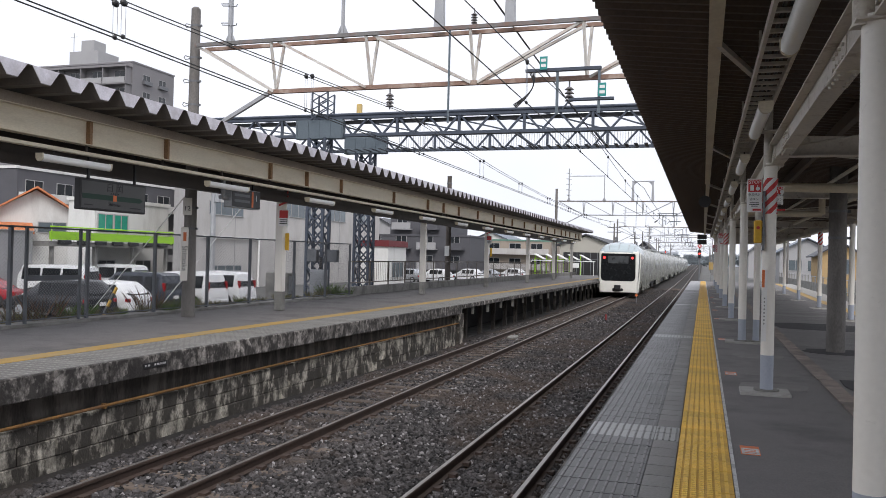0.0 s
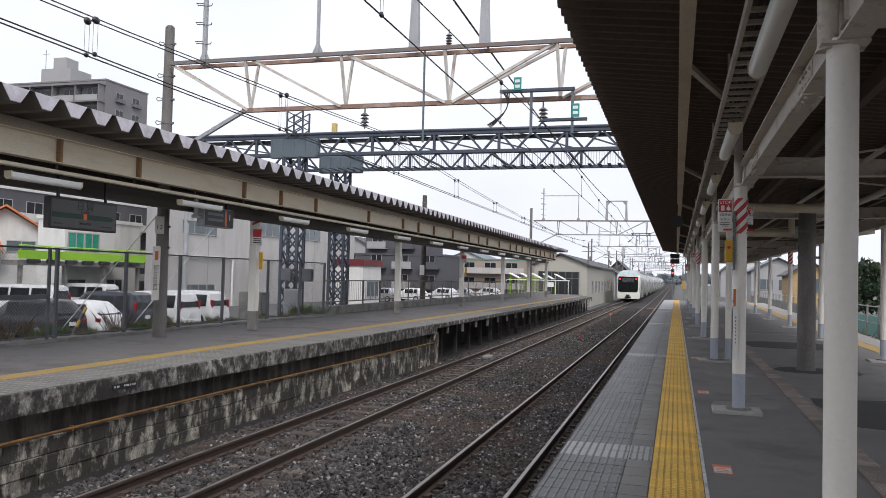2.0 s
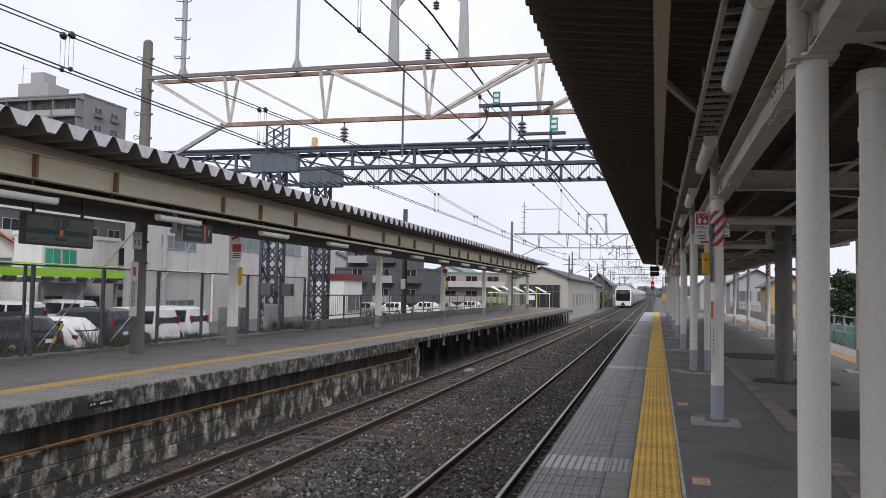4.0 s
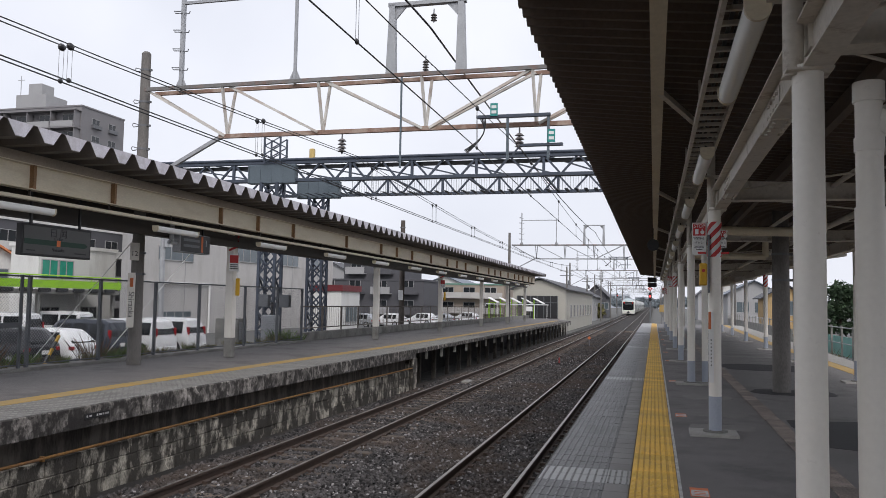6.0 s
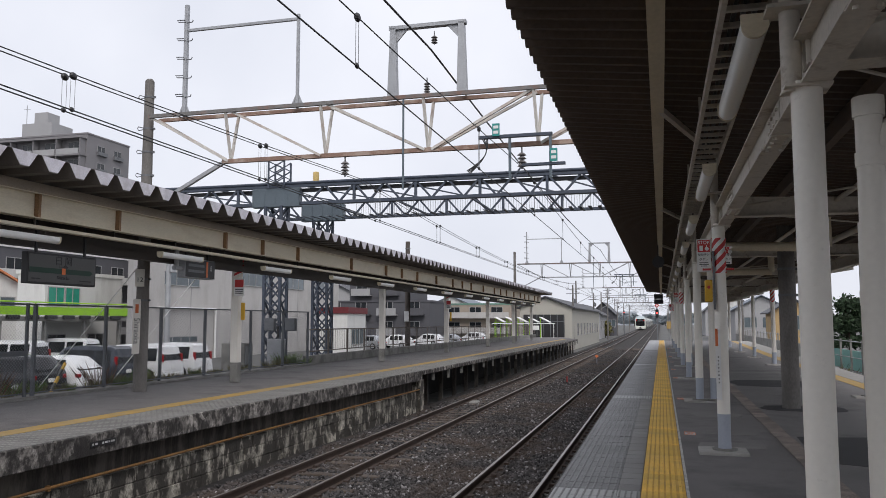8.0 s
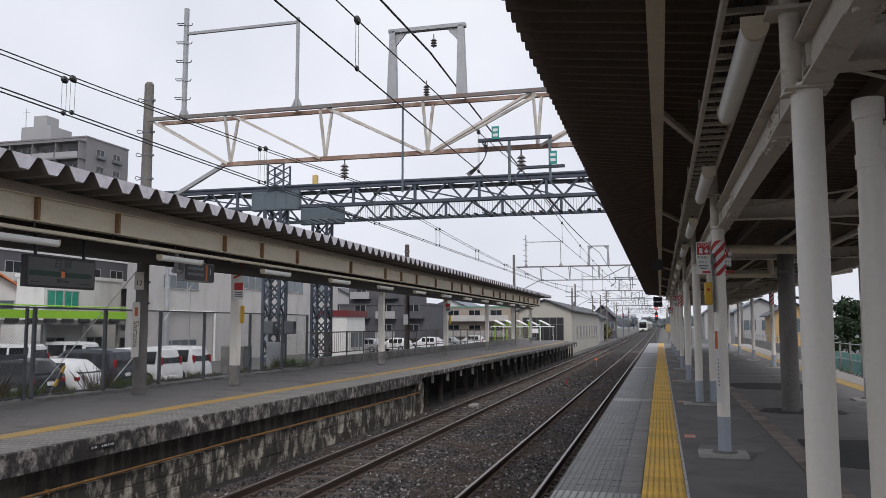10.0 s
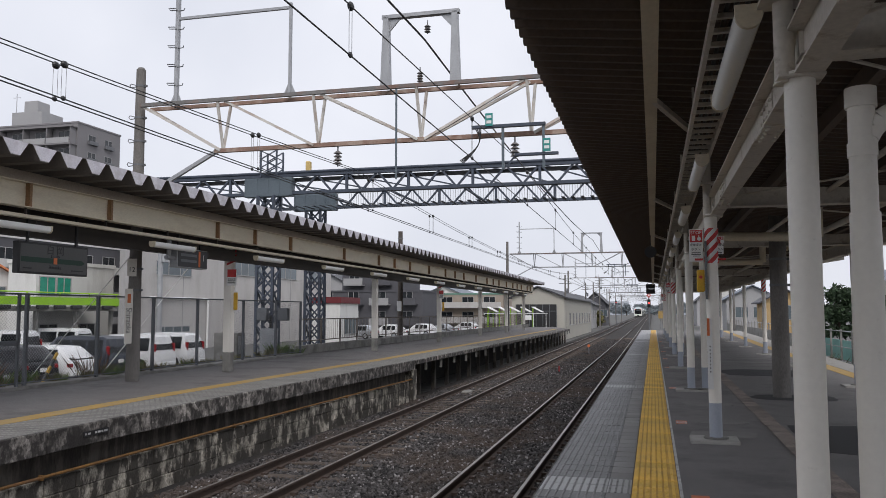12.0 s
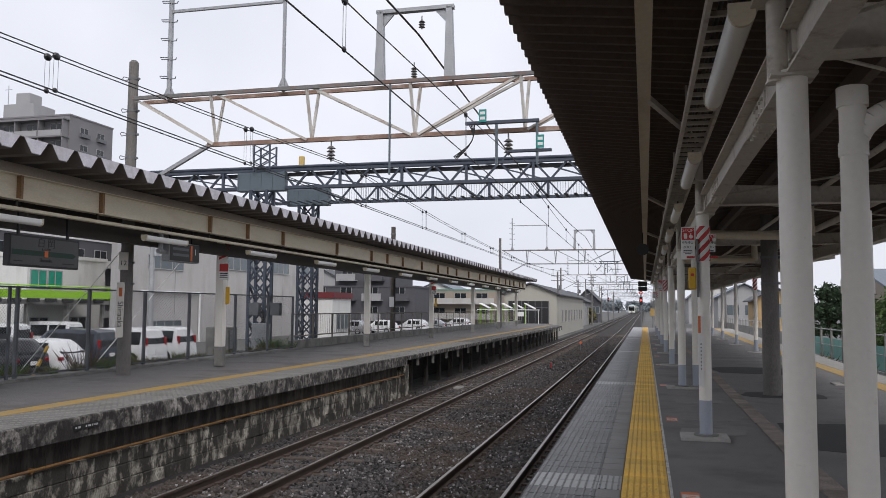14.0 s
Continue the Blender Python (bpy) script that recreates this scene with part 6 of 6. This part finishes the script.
be = block("apartment_block", "beige two-storey apartment block with green roof", "apartment building", -37.5, -23.0, 126, 140, 4.3, M_BROWNW, mat("green_roof", (0.13, 0.25, 0.2), 0.6))
for f in range(2):
    for k in range(4):
        window(be, "-y", -36.6 + k * 3.5, -34.8 + k * 3.5, 0.2 + f * 2.4, 1.5 + f * 2.4, 126, M_GLASS_D)
    bm = B()
    box(bm, -37.4, -23.1, 124.8, 124.9, -0.1 + f * 2.4, 0.7 + f * 2.4)
    box(bm, -37.4, -23.1, 124.8, 125.98, -0.25 + f * 2.4, -0.11 + f * 2.4)
    part("balcony", bm, M_BEIGE, be, "long beige balcony parapet")
for x0, x1, y0, y1, ev, rd, wm, rm in ((-21, -12, 150, 160, 3.2, 5.2, M_WHITEW, M_TILEDARK), (-30, -22, 165, 175, 3.5, 6.0, M_GREYW, M_TILEDARK), (-16.5, -10.5, 146, 164, 3.0, 4.6, M_LTAUPE, M_TILEDARK), (-14.5, -10, 178, 196, 3.6, 5.8, M_GREYW, M_TILEDARK), (-26, -16, 205, 222, 3.2, 5.5, M_WHITEW, M_TILEBLUE), (-45, -33, 150, 165, 4, 6.5, M_WHITEW, M_TILEBLUE), (-60, -48, 130, 145, 5, 8, M_LTAUPE, M_TILEDARK)):
    h = gable_house("house with pale walls and dark tiled roof beyond the lot", x0, x1, y0, y1, ev, rd, wm, rm, "y")
    for k in range(2):
        window(h, "-y", x0 + 1.0 + k * (x1 - x0) * 0.5, x0 + 2.6 + k * (x1 - x0) * 0.5, 0.6, 2.0, y0)
        window(h, "+x", y0 + 2 + k * 5, y0 + 3.6 + k * 5, 0.4, 1.8, x1)
# station shed at the platform end
shed = gable_house("pale station shed with dark roof and a wide black lattice door", -14.7, -9.1, 86, 124, 3.1, 4.2, mat("shed_siding", (0.40, 0.385, 0.34), 0.8, var=0.06, scale=0.5, fine=12), M_TILEDARK, "y", 0.35)
bm = B()
box(bm, -14.3, -9.9, 85.93, 85.98, -0.05, 2.35)
part("door", bm, M_BLACK, shed, "wide black door opening")
for k in range(7):
    bm = B()
    box(bm, -14.3 + k * 0.72, -14.24 + k * 0.72, 85.88, 85.925, 0.0, 2.35)
    part("door_bar", bm, M_DGALV, shed)
bm = B()
box(bm, -14.3, -9.9, 85.88, 85.925, 1.6, 1.66)
part("door_bar", bm, M_DGALV, shed)
for k in range(8):
    window(shed, "+x", 91 + k * 4.0, 92.6 + k * 4.0, 0.1, 1.4, -9.1, M_GLASS_D)
rk = thing("cycle_shelter", "lime green posts and white awnings of a small shelter", "shelter", -13.2, 80, 0)
for k in range(5):
    bm = B()
    bar(bm, (-3.2 + k * 1.15, 1.5, 0), (-3.2 + k * 1.15, 1.5, 1.9), 0.09)
    part("post", bm, M_LIME, rk)
    bm = B()
    prism(bm, [(-3.2 + k * 1.15, 2.0), (-2.2 + k * 1.15, 1.5), (-2.2 + k * 1.15, 1.57), (-3.2 + k * 1.15, 2.08)], "y", 0.6, 2.2)
    part("awning", bm, M_WHITE, rk)
bm = B()
tube(bm, (-3.4, 0.5, 1.4), (3.0, 0.5, 1.4), 0.04, 8)
for k in range(6):
    tube(bm, (-3.4 + k * 1.25, 0.5, 0), (-3.4 + k * 1.25, 0.5, 1.4), 0.03, 6)
part("handrail", bm, M_WHITE, rk)
bm = B()
box(bm, 0.6, 1.4, 0.4, 0.44, 0.75, 1.2)
part("notice", bm, M_WHITE, rk)
bm = B()
for k in range(6):
    box(bm, -3.5 + k * 0.6, -3.42 + k * 0.6, 2.2, 2.28, 0, 1.5)
box(bm, -3.5, -0.42, 2.2, 2.28, 1.5, 1.58)
part("rack", bm, M_LIME, rk)

# right side beyond the island platform
for x0, x1, y0, y1, ev, rd, wm, rm, al in ((13, 24, 47, 58, 2.6, 3.9, M_BROWNW, M_TILEBLUE, "x"), (11.2, 15.2, 90, 96, 2.7, 3.9, M_OCHRE, M_TILEDARK, "y"), (16, 26, 28, 38, 2.4, 4.3, M_BROWNW, M_TILEDARK, "y"), (10, 17, 120, 130, 3.4, 5.2, M_LTAUPE, M_TILEBLUE, "y"), (9.5, 15, 145, 158, 4, 6.0, M_WHITEW, M_TILEDARK, "y"), (9, 14, 180, 195, 4, 6, M_LTAUPE, M_TILEDARK, "y")):
    h = gable_house("house with tiled roof behind the track fence", x0, x1, y0, y1, ev, rd, wm, rm, al)
    window(h, "-y", x0 + 1.2, x0 + 2.8, 0.8, 2.2, y0)
    window(h, "-y", x0 + 3.6, x0 + 5.0, 0.8, 2.2, y0)
rf = thing("lineside_fence", "low pale concrete post and mesh fence beyond the island platform", "fence", 9.2, 0, GROUND)
for k in range(40):
    bm = B()
    bar(bm, (0, 16 + 2.4 * k, 0), (0, 16 + 2.4 * k, 2.1), 0.09)
    part("post", bm, M_CONC, rf)
for z in (0.5, 1.2, 2.0):
    bm = B()
    tube(bm, (0, 16, z), (0, 110, z), 0.025, 6)
    part("rail", bm, M_GALV, rf)
bm = B()
box(bm, 0.3, 0.33, 30, 60, 0.5, 1.5)
part("green_screen", bm, mat("teal_mesh_screen", (0.22, 0.45, 0.41), 0.7, var=0.15), rf, "teal mesh screen")
bm = B()
box(bm, -0.05, 0.05, 60, 110, 0.0, 1.5)
part("panel_wall", bm, M_CONC, rf)


# ---------- plants ----------
M_LEAF = mat("leaf_green", (0.085, 0.135, 0.04), 0.7, var=0.3, scale=4, fine=20, bump=0, island=0.5)
M_PINE = mat("pine_green", (0.03, 0.055, 0.025), 0.8, var=0.3, bump=0, island=0.5)
M_WEED = mat("dry_weed", (0.13, 0.12, 0.045), 0.8, var=0.3, bump=0, island=0.6)
M_BARK = mat("bark", (0.06, 0.045, 0.035), 0.9, var=0.3, bump=0.5)


def leaves(centres, per, spread, size, seed, flat=0.7):
    rg = np.random.default_rng(seed)
    c = np.repeat(np.array(centres, float), per, 0)
    n = len(c)
    pos = c + rg.normal(0, 1, (n, 3)) * np.array([spread, spread, spread * flat])
    u = rg.normal(0, 1, (n, 3))
    u /= np.linalg.norm(u, axis=1)[:, None]
    w = np.cross(u, rg.normal(0, 1, (n, 3)))
    w /= np.linalg.norm(w, axis=1)[:, None]
    s = (size * rg.uniform(0.6, 1.4, n))[:, None]
    v = np.stack([pos - u * s, pos + w * s * 0.45, pos + u * s, pos - w * s * 0.45], 1).reshape(-1, 3)
    f = np.arange(n * 4).reshape(-1, 4)
    me = bpy.data.meshes.new("crown")
    me.from_pydata(v, [], f)
    return me


def tree(x, y, h, r, mat_leaf, label, seed, z=GROUND, n=60, size=0.12, per=90, trunk=0.12, low=0.3):
    t = thing("tree", label, "tree", x, y, z)
    rg = random.Random(seed)
    bm = B()
    top = Vector((rg.uniform(-0.3, 0.3), rg.uniform(-0.3, 0.3), h * 0.9))
    tube(bm, (0, 0, 0), top, trunk, 10, trunk * 0.3)
    cs = []
    for k in range(n):
        f = low + (1 - low) * rg.random()
        a = rg.uniform(0, 6.28)
        rr = r * math.sin(min(1, (1 - f) * 1.6 + 0.15) * 1.57) * rg.uniform(0.35, 1.0)
        c = Vector((math.cos(a) * rr, math.sin(a) * rr, h * f))
        cs.append(tuple(c))
        if k % 4 == 0:
            tube(bm, top * (f * 0.85), c, trunk * 0.22, 5, trunk * 0.06)
    part("trunk", bm, M_BARK, t)
    me = leaves(cs, per, r * 0.17, size, seed)
    me.materials.append(mat_leaf)
    o = new("crown", me)
    o.parent = t
    return t


tree(10.6, 51.5, 4.2, 1.3, M_PINE, "dark pruned pine behind the fence", 3, n=40, size=0.14, low=0.4)
tree(10.8, 39.0, 3.7, 1.6, M_LEAF, "rounded green garden tree behind the fence", 4, n=70, low=0.25)
tree(11.8, 35.5, 3.3, 1.5, M_LEAF, "rounded green garden tree behind the fence", 8, n=60, low=0.2)
tree(12.5, 44.0, 3.0, 1.2, M_LEAF, "small green garden tree", 9, n=50, low=0.2)
tree(-14.5, 172, 4.5, 1.8, M_WEED, "yellowing bush beside the tracks", 5, n=50, size=0.2, low=0.1)
tree(-12.0, 133, 2.6, 1.4, M_WEED, "yellowing shrub beside the shed", 6, n=40, size=0.16, low=0.1)
tree(-10.5, 158, 2.8, 1.5, M_WEED, "yellowing shrub beside the tracks", 7, n=40, size=0.18, low=0.1)


def weeds(name, label, centres, mat_w, seed, h=0.28, per=130):
    """Thin grass blades fanning from each tuft."""
    rg = np.random.default_rng(seed)
    vs, fs = [], []
    for cx, cy, cz, s in centres:
        for k in range(per):
            a, l = rg.uniform(0, 6.28), h * s * rg.uniform(0.4, 1.2)
            d = np.array([math.cos(a), math.sin(a), 0])
            b = np.array([cx, cy, cz]) + d * rg.uniform(0, 0.16 * s)
            tip = b + d * l * rg.uniform(0.1, 0.7) + np.array([0, 0, l])
            p = np.array([-d[1], d[0], 0]) * 0.004
            n = len(vs)
            vs += [b - p, b + p, (b + tip) / 2 + p * 0.8 + np.array([0, 0, l * 0.1]), tip]
            fs += [(n, n + 1, n + 2), (n, n + 2, n + 3)]
    me = bpy.data.meshes.new(name)
    me.from_pydata([tuple(v) for v in vs], [], fs)
    me.materials.append(mat_w)
    return tagged(new(name, me), label, "weeds", "", "stuff")


M_GRASS = mat("weed_green", (0.09, 0.15, 0.03), 0.8, var=0.3, bump=0, island=0.5)
weeds("weeds", "green weeds growing along the fence kerb", [(-12.7 + random.uniform(-0.25, 0.15), y, 0.0, random.uniform(0.5, 1.3)) for y in (13.9, 14.3, 14.6, 15.2, 16.8, 17.3, 17.7, 18.2, 20.4, 20.8, 26.6, 26.9, 27.2, 27.4)] + [(-12.9, 26.2, 0.0, 1.6), (-12.8, 26.7, 0, 1.5)], M_GRASS, 11)
weeds("weeds", "dry brown weeds along the fence kerb", [(-12.75 + random.uniform(-0.2, 0.1), 12 + 0.5 * k, 0.0, random.uniform(0.4, 1.1)) for k in range(32)], M_WEED, 12)
weeds("weeds", "tall brown dead plants by the fence", [(-12.85 + random.uniform(-0.25, 0.1), y, -0.02, random.uniform(1.5, 2.1)) for y in (12.5, 12.8, 13.1, 16.3, 16.55, 16.8)], mat("dead_stalk", (0.10, 0.055, 0.03), 0.9, var=0.3, bump=0, island=0.5), 14, h=0.3, per=26)
weeds("weeds", "dry grass beyond the island platform", [(7.6 + random.uniform(-0.9, 1.2), 14 + 0.45 * k, -1.42, random.uniform(1.2, 3.2)) for k in range(130)], M_WEED, 13, per=50)
t = thing("striped_stay", "yellow and black striped stay guard leaning behind the fence", "guard", -13.3, 16.15, -0.2)
for k in range(5):
    bm = B()
    a, b = k / 5, (k + 1) / 5
    tube(bm, (-0.2 - 0.5 * a, -0.6 + 1.1 * a, 0.02 + 0.72 * a), (-0.2 - 0.5 * b, -0.6 + 1.1 * b, 0.02 + 0.72 * b), 0.04, 10)
    part("band", bm, M_BLACK if k % 2 else M_LAMPYEL, t)

# ---------- overhead line ----------
GANTRIES = [65.0, 114.0, 163.0, 212.0, 261.0, 310.0]
poles = [o for o in scene.objects if o.name.startswith("catenary_pole") and o.parent is None]
for y in GANTRIES:
    dz = max(0.0, y - 100) * 0.0026
    g2 = copy_thing(gantry, pose(0, y, dz))
    tagged(g2, "grey steel catenary truss further down the line")
    for o in g2.children_recursive:
        if o.material_slots[0].material in (M_TRUSS, M_TRUSSRUST):
            o.material_slots[0].link = "OBJECT"
            o.material_slots[0].material = M_GALV
    for p in poles:
        x = p.matrix_basis.translation.x
        q = thing("catenary_pole", "grey concrete catenary pole beside the line", "pole", -11.48 if x < 0 else 2.17, y, GROUND, group="catenary poles")
        bm = B()
        tube(bm, (0, 0, 0), (0, 0, 8.7 + dz), 0.14, 12, 0.10)
        part("shaft", bm, M_CONCPOLE, q, smooth=True)


def wire(name, label, x, zs, zm, r):
    """A line along the track, lifted at the gantries and sagging between them."""
    ys = [-33.0, 16.0] + GANTRIES
    bm = B()
    pts = []
    for a, b in zip(ys, ys[1:]):
        for k in range(12):
            f = k / 12
            y = a + (b - a) * f
            z = zm + (zs - zm) * (2 * f - 1) ** 2 + max(0.0, y - 100) * 0.0026
            pts.append(Vector((x, y, z)))
    hose(bm, pts, r, 5)
    return tagged(part(name, bm, M_WIRE), label, "wire", "overhead wires", "structure")


WIRE_X = {NEAR_C: (-2.585, (0.0,), 4.10, 4.62), FAR_C: (-6.18, (-0.055, 0.055), 3.99, 4.60)}
for cx in (NEAR_C, FAR_C):
    wx, twins, low, high = WIRE_X[cx]
    for d in twins:
        wire("contact_wire", "thin dark contact wire above the track", wx + d, 3.85, 3.84, 0.008)
        wire("messenger_wire", "dark sagging messenger wire above the track", wx + d, high, low, 0.007)
    for y in (6.65, 11.7, 17.2, 22.4, 27.6, 33.0, 38.5, 44.0, 50.0, 56.0):
        f = ((y + 33) / 49) % 1
        h = low + (high - low) * (2 * f - 1) ** 2 - 3.85
        t = thing("dropper", "paired thin droppers with black clamps between two wires", "dropper", wx, y + (0.6 if cx < -4 and y < 10 else 0.0), 3.85, group="droppers")
        for d in twins:
            for e in (-0.035, 0.035):
                bm = B()
                tube(bm, (d, e, 0), (d, e, h), 0.003, 4)
                part("rod", bm, M_DGALV, t)
            for z, rr in ((0.0, 0.028), (h, 0.042)):
                bm = B()
                bmesh.ops.create_uvsphere(bm, u_segments=8, v_segments=6, radius=rr, matrix=Matrix.Translation((d, 0, z)) @ Matrix.Diagonal((0.7, 1.3, 1, 1)))
                part("clamp", bm, M_BLACK, t)
wire("feeder_cable", "thick black feeder cable above the tracks", -4.57, 7.3, 6.85, 0.022)
t = thing("utility_pole", "brown weathered pole behind the platform railing, capped at the top", "pole", -13.4, 42.16, GROUND, group="utility poles")
bm = B()
tube(bm, (0, 0, 0), (0, 0, 7.39), 0.17, 14, 0.12)
part("shaft", bm, mat("brown_weathered_pole", (0.10, 0.085, 0.075), 0.85, var=0.25), t, smooth=True)
for z in (6.97, 6.57):
    bm = B()
    tube(bm, (0, 0, z), (0, 0, z + 0.06), 0.15, 14)
    part("clamp_band", bm, M_DGALV, t)
bm = B()
box(bm, -0.13, 0.13, -0.2, -0.165, 3.0, 3.55)
part("plate", bm, M_WHITE, t, "small pale plate")
# cross-track span wires and extra poles in the distance
for y, x, h in ((88, -9.2, 5.6), (118, -9.4, 5.8), (140, -8.8, 7.4), (175, -9.0, 6.5), (240, -9.0, 7), (200, -16, 8), (128, -20, 7), (96, 8.8, 7.5), (60, 8.6, 7)):
    t = thing("utility_pole", "weathered concrete utility pole", "pole", x, y, GROUND, group="utility poles")
    bm = B()
    tube(bm, (0, 0, 0), (0, 0, h + 1.4), 0.12, 12, 0.08)
    part("shaft", bm, M_CONCPOLE, t, smooth=True)
    for z in (h + 0.4, h + 0.9):
        bm = B()
        box(bm, -0.7, 0.7, -0.04, 0.04, z, z + 0.07)
        part("cross_arm", bm, M_DGALV, t)
    bm = B()
    tube(bm, (0.25, 0, h - 0.6), (0.25, 0, h - 0.1), 0.14, 10)
    part("transformer", bm, M_DGALV, t)
for x, y in ((-31, 46), (-27, 60)):
    t = thing("utility_pole", "grey steel utility pole by the car park", "pole", x, y, GROUND, group="utility poles")
    bm = B()
    tube(bm, (0, 0, 0), (0, 0, 9), 0.2, 12, 0.15)
    part("shaft", bm, M_GALV, t, smooth=True)
    bm = B()
    tube(bm, (0.3, 0, 6.2), (0.3, 0, 6.9), 0.2, 12)
    part("transformer", bm, M_GALV, t)

# ---------- signals and small trackside things ----------
M_SIGRED = glow("signal_red", (1.0, 0.05, 0.04), 3.0)


def signal(x, y, z, base, label):
    t = thing("railway_signal", label, "signal", x, y, base)
    bm = B()
    tube(bm, (0, 0.15, 0), (0, 0.15, z - base + 0.5), 0.06, 10)
    part("mast", bm, M_DGALV, t)
    bm = B()
    box(bm, -0.15, 0.15, -0.02, 0.12, z - base - 0.4, z - base + 0.35, 0.06)
    part("head", bm, M_BLACK, t)
    for k, dz in enumerate((-0.22, 0.0, 0.2)):
        bm = B()
        tube(bm, (0, -0.06, z - base + dz), (0, -0.025, z - base + dz), 0.075, 14)
        part("lens", bm, M_SIGRED if k == 1 else M_GLASS_D, t, "lit red lens" if k == 1 else "")
    return t


signal(-0.36, 76, 2.36, GROUND, "railway signal showing red at the platform end")
signal(-6.95, 160, 3.4, GROUND, "railway signal showing red beyond the station")
t = thing("diamond_sign", "red and white diamond board on a bracket", "sign", -0.36, 75.6, 3.05)
bm = B()
prism(bm, [(0, -0.22), (0.22, 0), (0, 0.22), (-0.22, 0)], "y", 0, 0.03)
part("board", bm, M_RED, t)
bm = B()
prism(bm, [(0, -0.1), (0.1, 0), (0, 0.1), (-0.1, 0)], "y", -0.008, -0.002)
part("centre", bm, M_WHITE, t)
bm = B()
bar(bm, (0, 0.04, 0), (0, 0.5, 0), 0.05)
part("bracket", bm, M_DGALV, t)
t = thing("track_marker", "small red trackside marker post", "marker", -4.35, 38.5, BED_Z)
bm = B()
tube(bm, (0, 0, 0), (0, 0, 0.3), 0.045, 12, 0.035)
part("post", bm, mat("faded_red_post", (0.25, 0.03, 0.03), 0.6), t)
t = thing("track_marker", "small orange diamond marker on a stake", "marker", -4.3, 56, BED_Z)
bm = B()
tube(bm, (0, 0, 0), (0, 0, 0.5), 0.03, 8)
part("stake", bm, M_DGALV, t)
bm = B()
prism(bm, [(0, 0.42), (0.12, 0.54), (0, 0.66), (-0.12, 0.54)], "y", -0.04, -0.02)
part("board", bm, M_ORANGE, t)
t = thing("platform_end_sign", "yellowish notice board at the platform end", "sign", 0.6, 70.6, 0)
bm = B()
box(bm, -0.18, 0.18, 0, 0.05, 1.0, 1.6)
part("board", bm, M_YELLOW_OLD, t)
bm = B()
bar(bm, (0, 0.08, 0), (0, 0.08, 1.9), 0.06)
part("post", bm, M_DGALV, t)
t = thing("cable_box", "pale plastic cable box lying between the rails", "box", FAR_C - 0.25, 27.5, BED_Z + 0.04)
bm = B()
box(bm, -0.14, 0.14, -0.3, 0.3, 0, 0.09, 0.03)
part("box", bm, M_CONC, t)
# far skyline
# distance haze is put into the wall colour as a pale blue-grey
M_HAZE = mat("hazy_far_block", (0.42, 0.45, 0.50), 0.9, var=0.1, scale=0.05, fine=1, bump=0)
for x0, x1, y0, h in ((-40, -22, 760, 11), (-18, -2, 800, 9), (4, 24, 780, 8), (28, 60, 820, 10), (-80, -48, 850, 14)):
    b0 = block("distant_building", "hazy grey building far down the line", "building", x0, x1, y0, y0 + 20, h, M_HAZE)
    for f in range(3):
        for k in range(3):
            window(b0, "-y", x0 + 2 + k * (x1 - x0) / 3, x0 + 5 + k * (x1 - x0) / 3, h * 0.3 + f * h * 0.2, h * 0.3 + f * h * 0.2 + 1.8, y0)
# far leaves carry the haze in their pale grey colour too
for k in range(14):
    tree(-34 + k * 5.2 + random.uniform(-2, 2), 640 + random.uniform(-30, 60), random.uniform(6, 10), 5, mat("hazy_far_leaf", (0.20, 0.23, 0.25), 0.9, bump=0, island=0.3) if k == 0 else bpy.data.materials["hazy_far_leaf"], "distant hazy tree at the end of the line", 30 + k, n=30, size=0.7, per=40, trunk=0.3)


def motions():
    walk(train, TRAIN_ROWS)


motions()
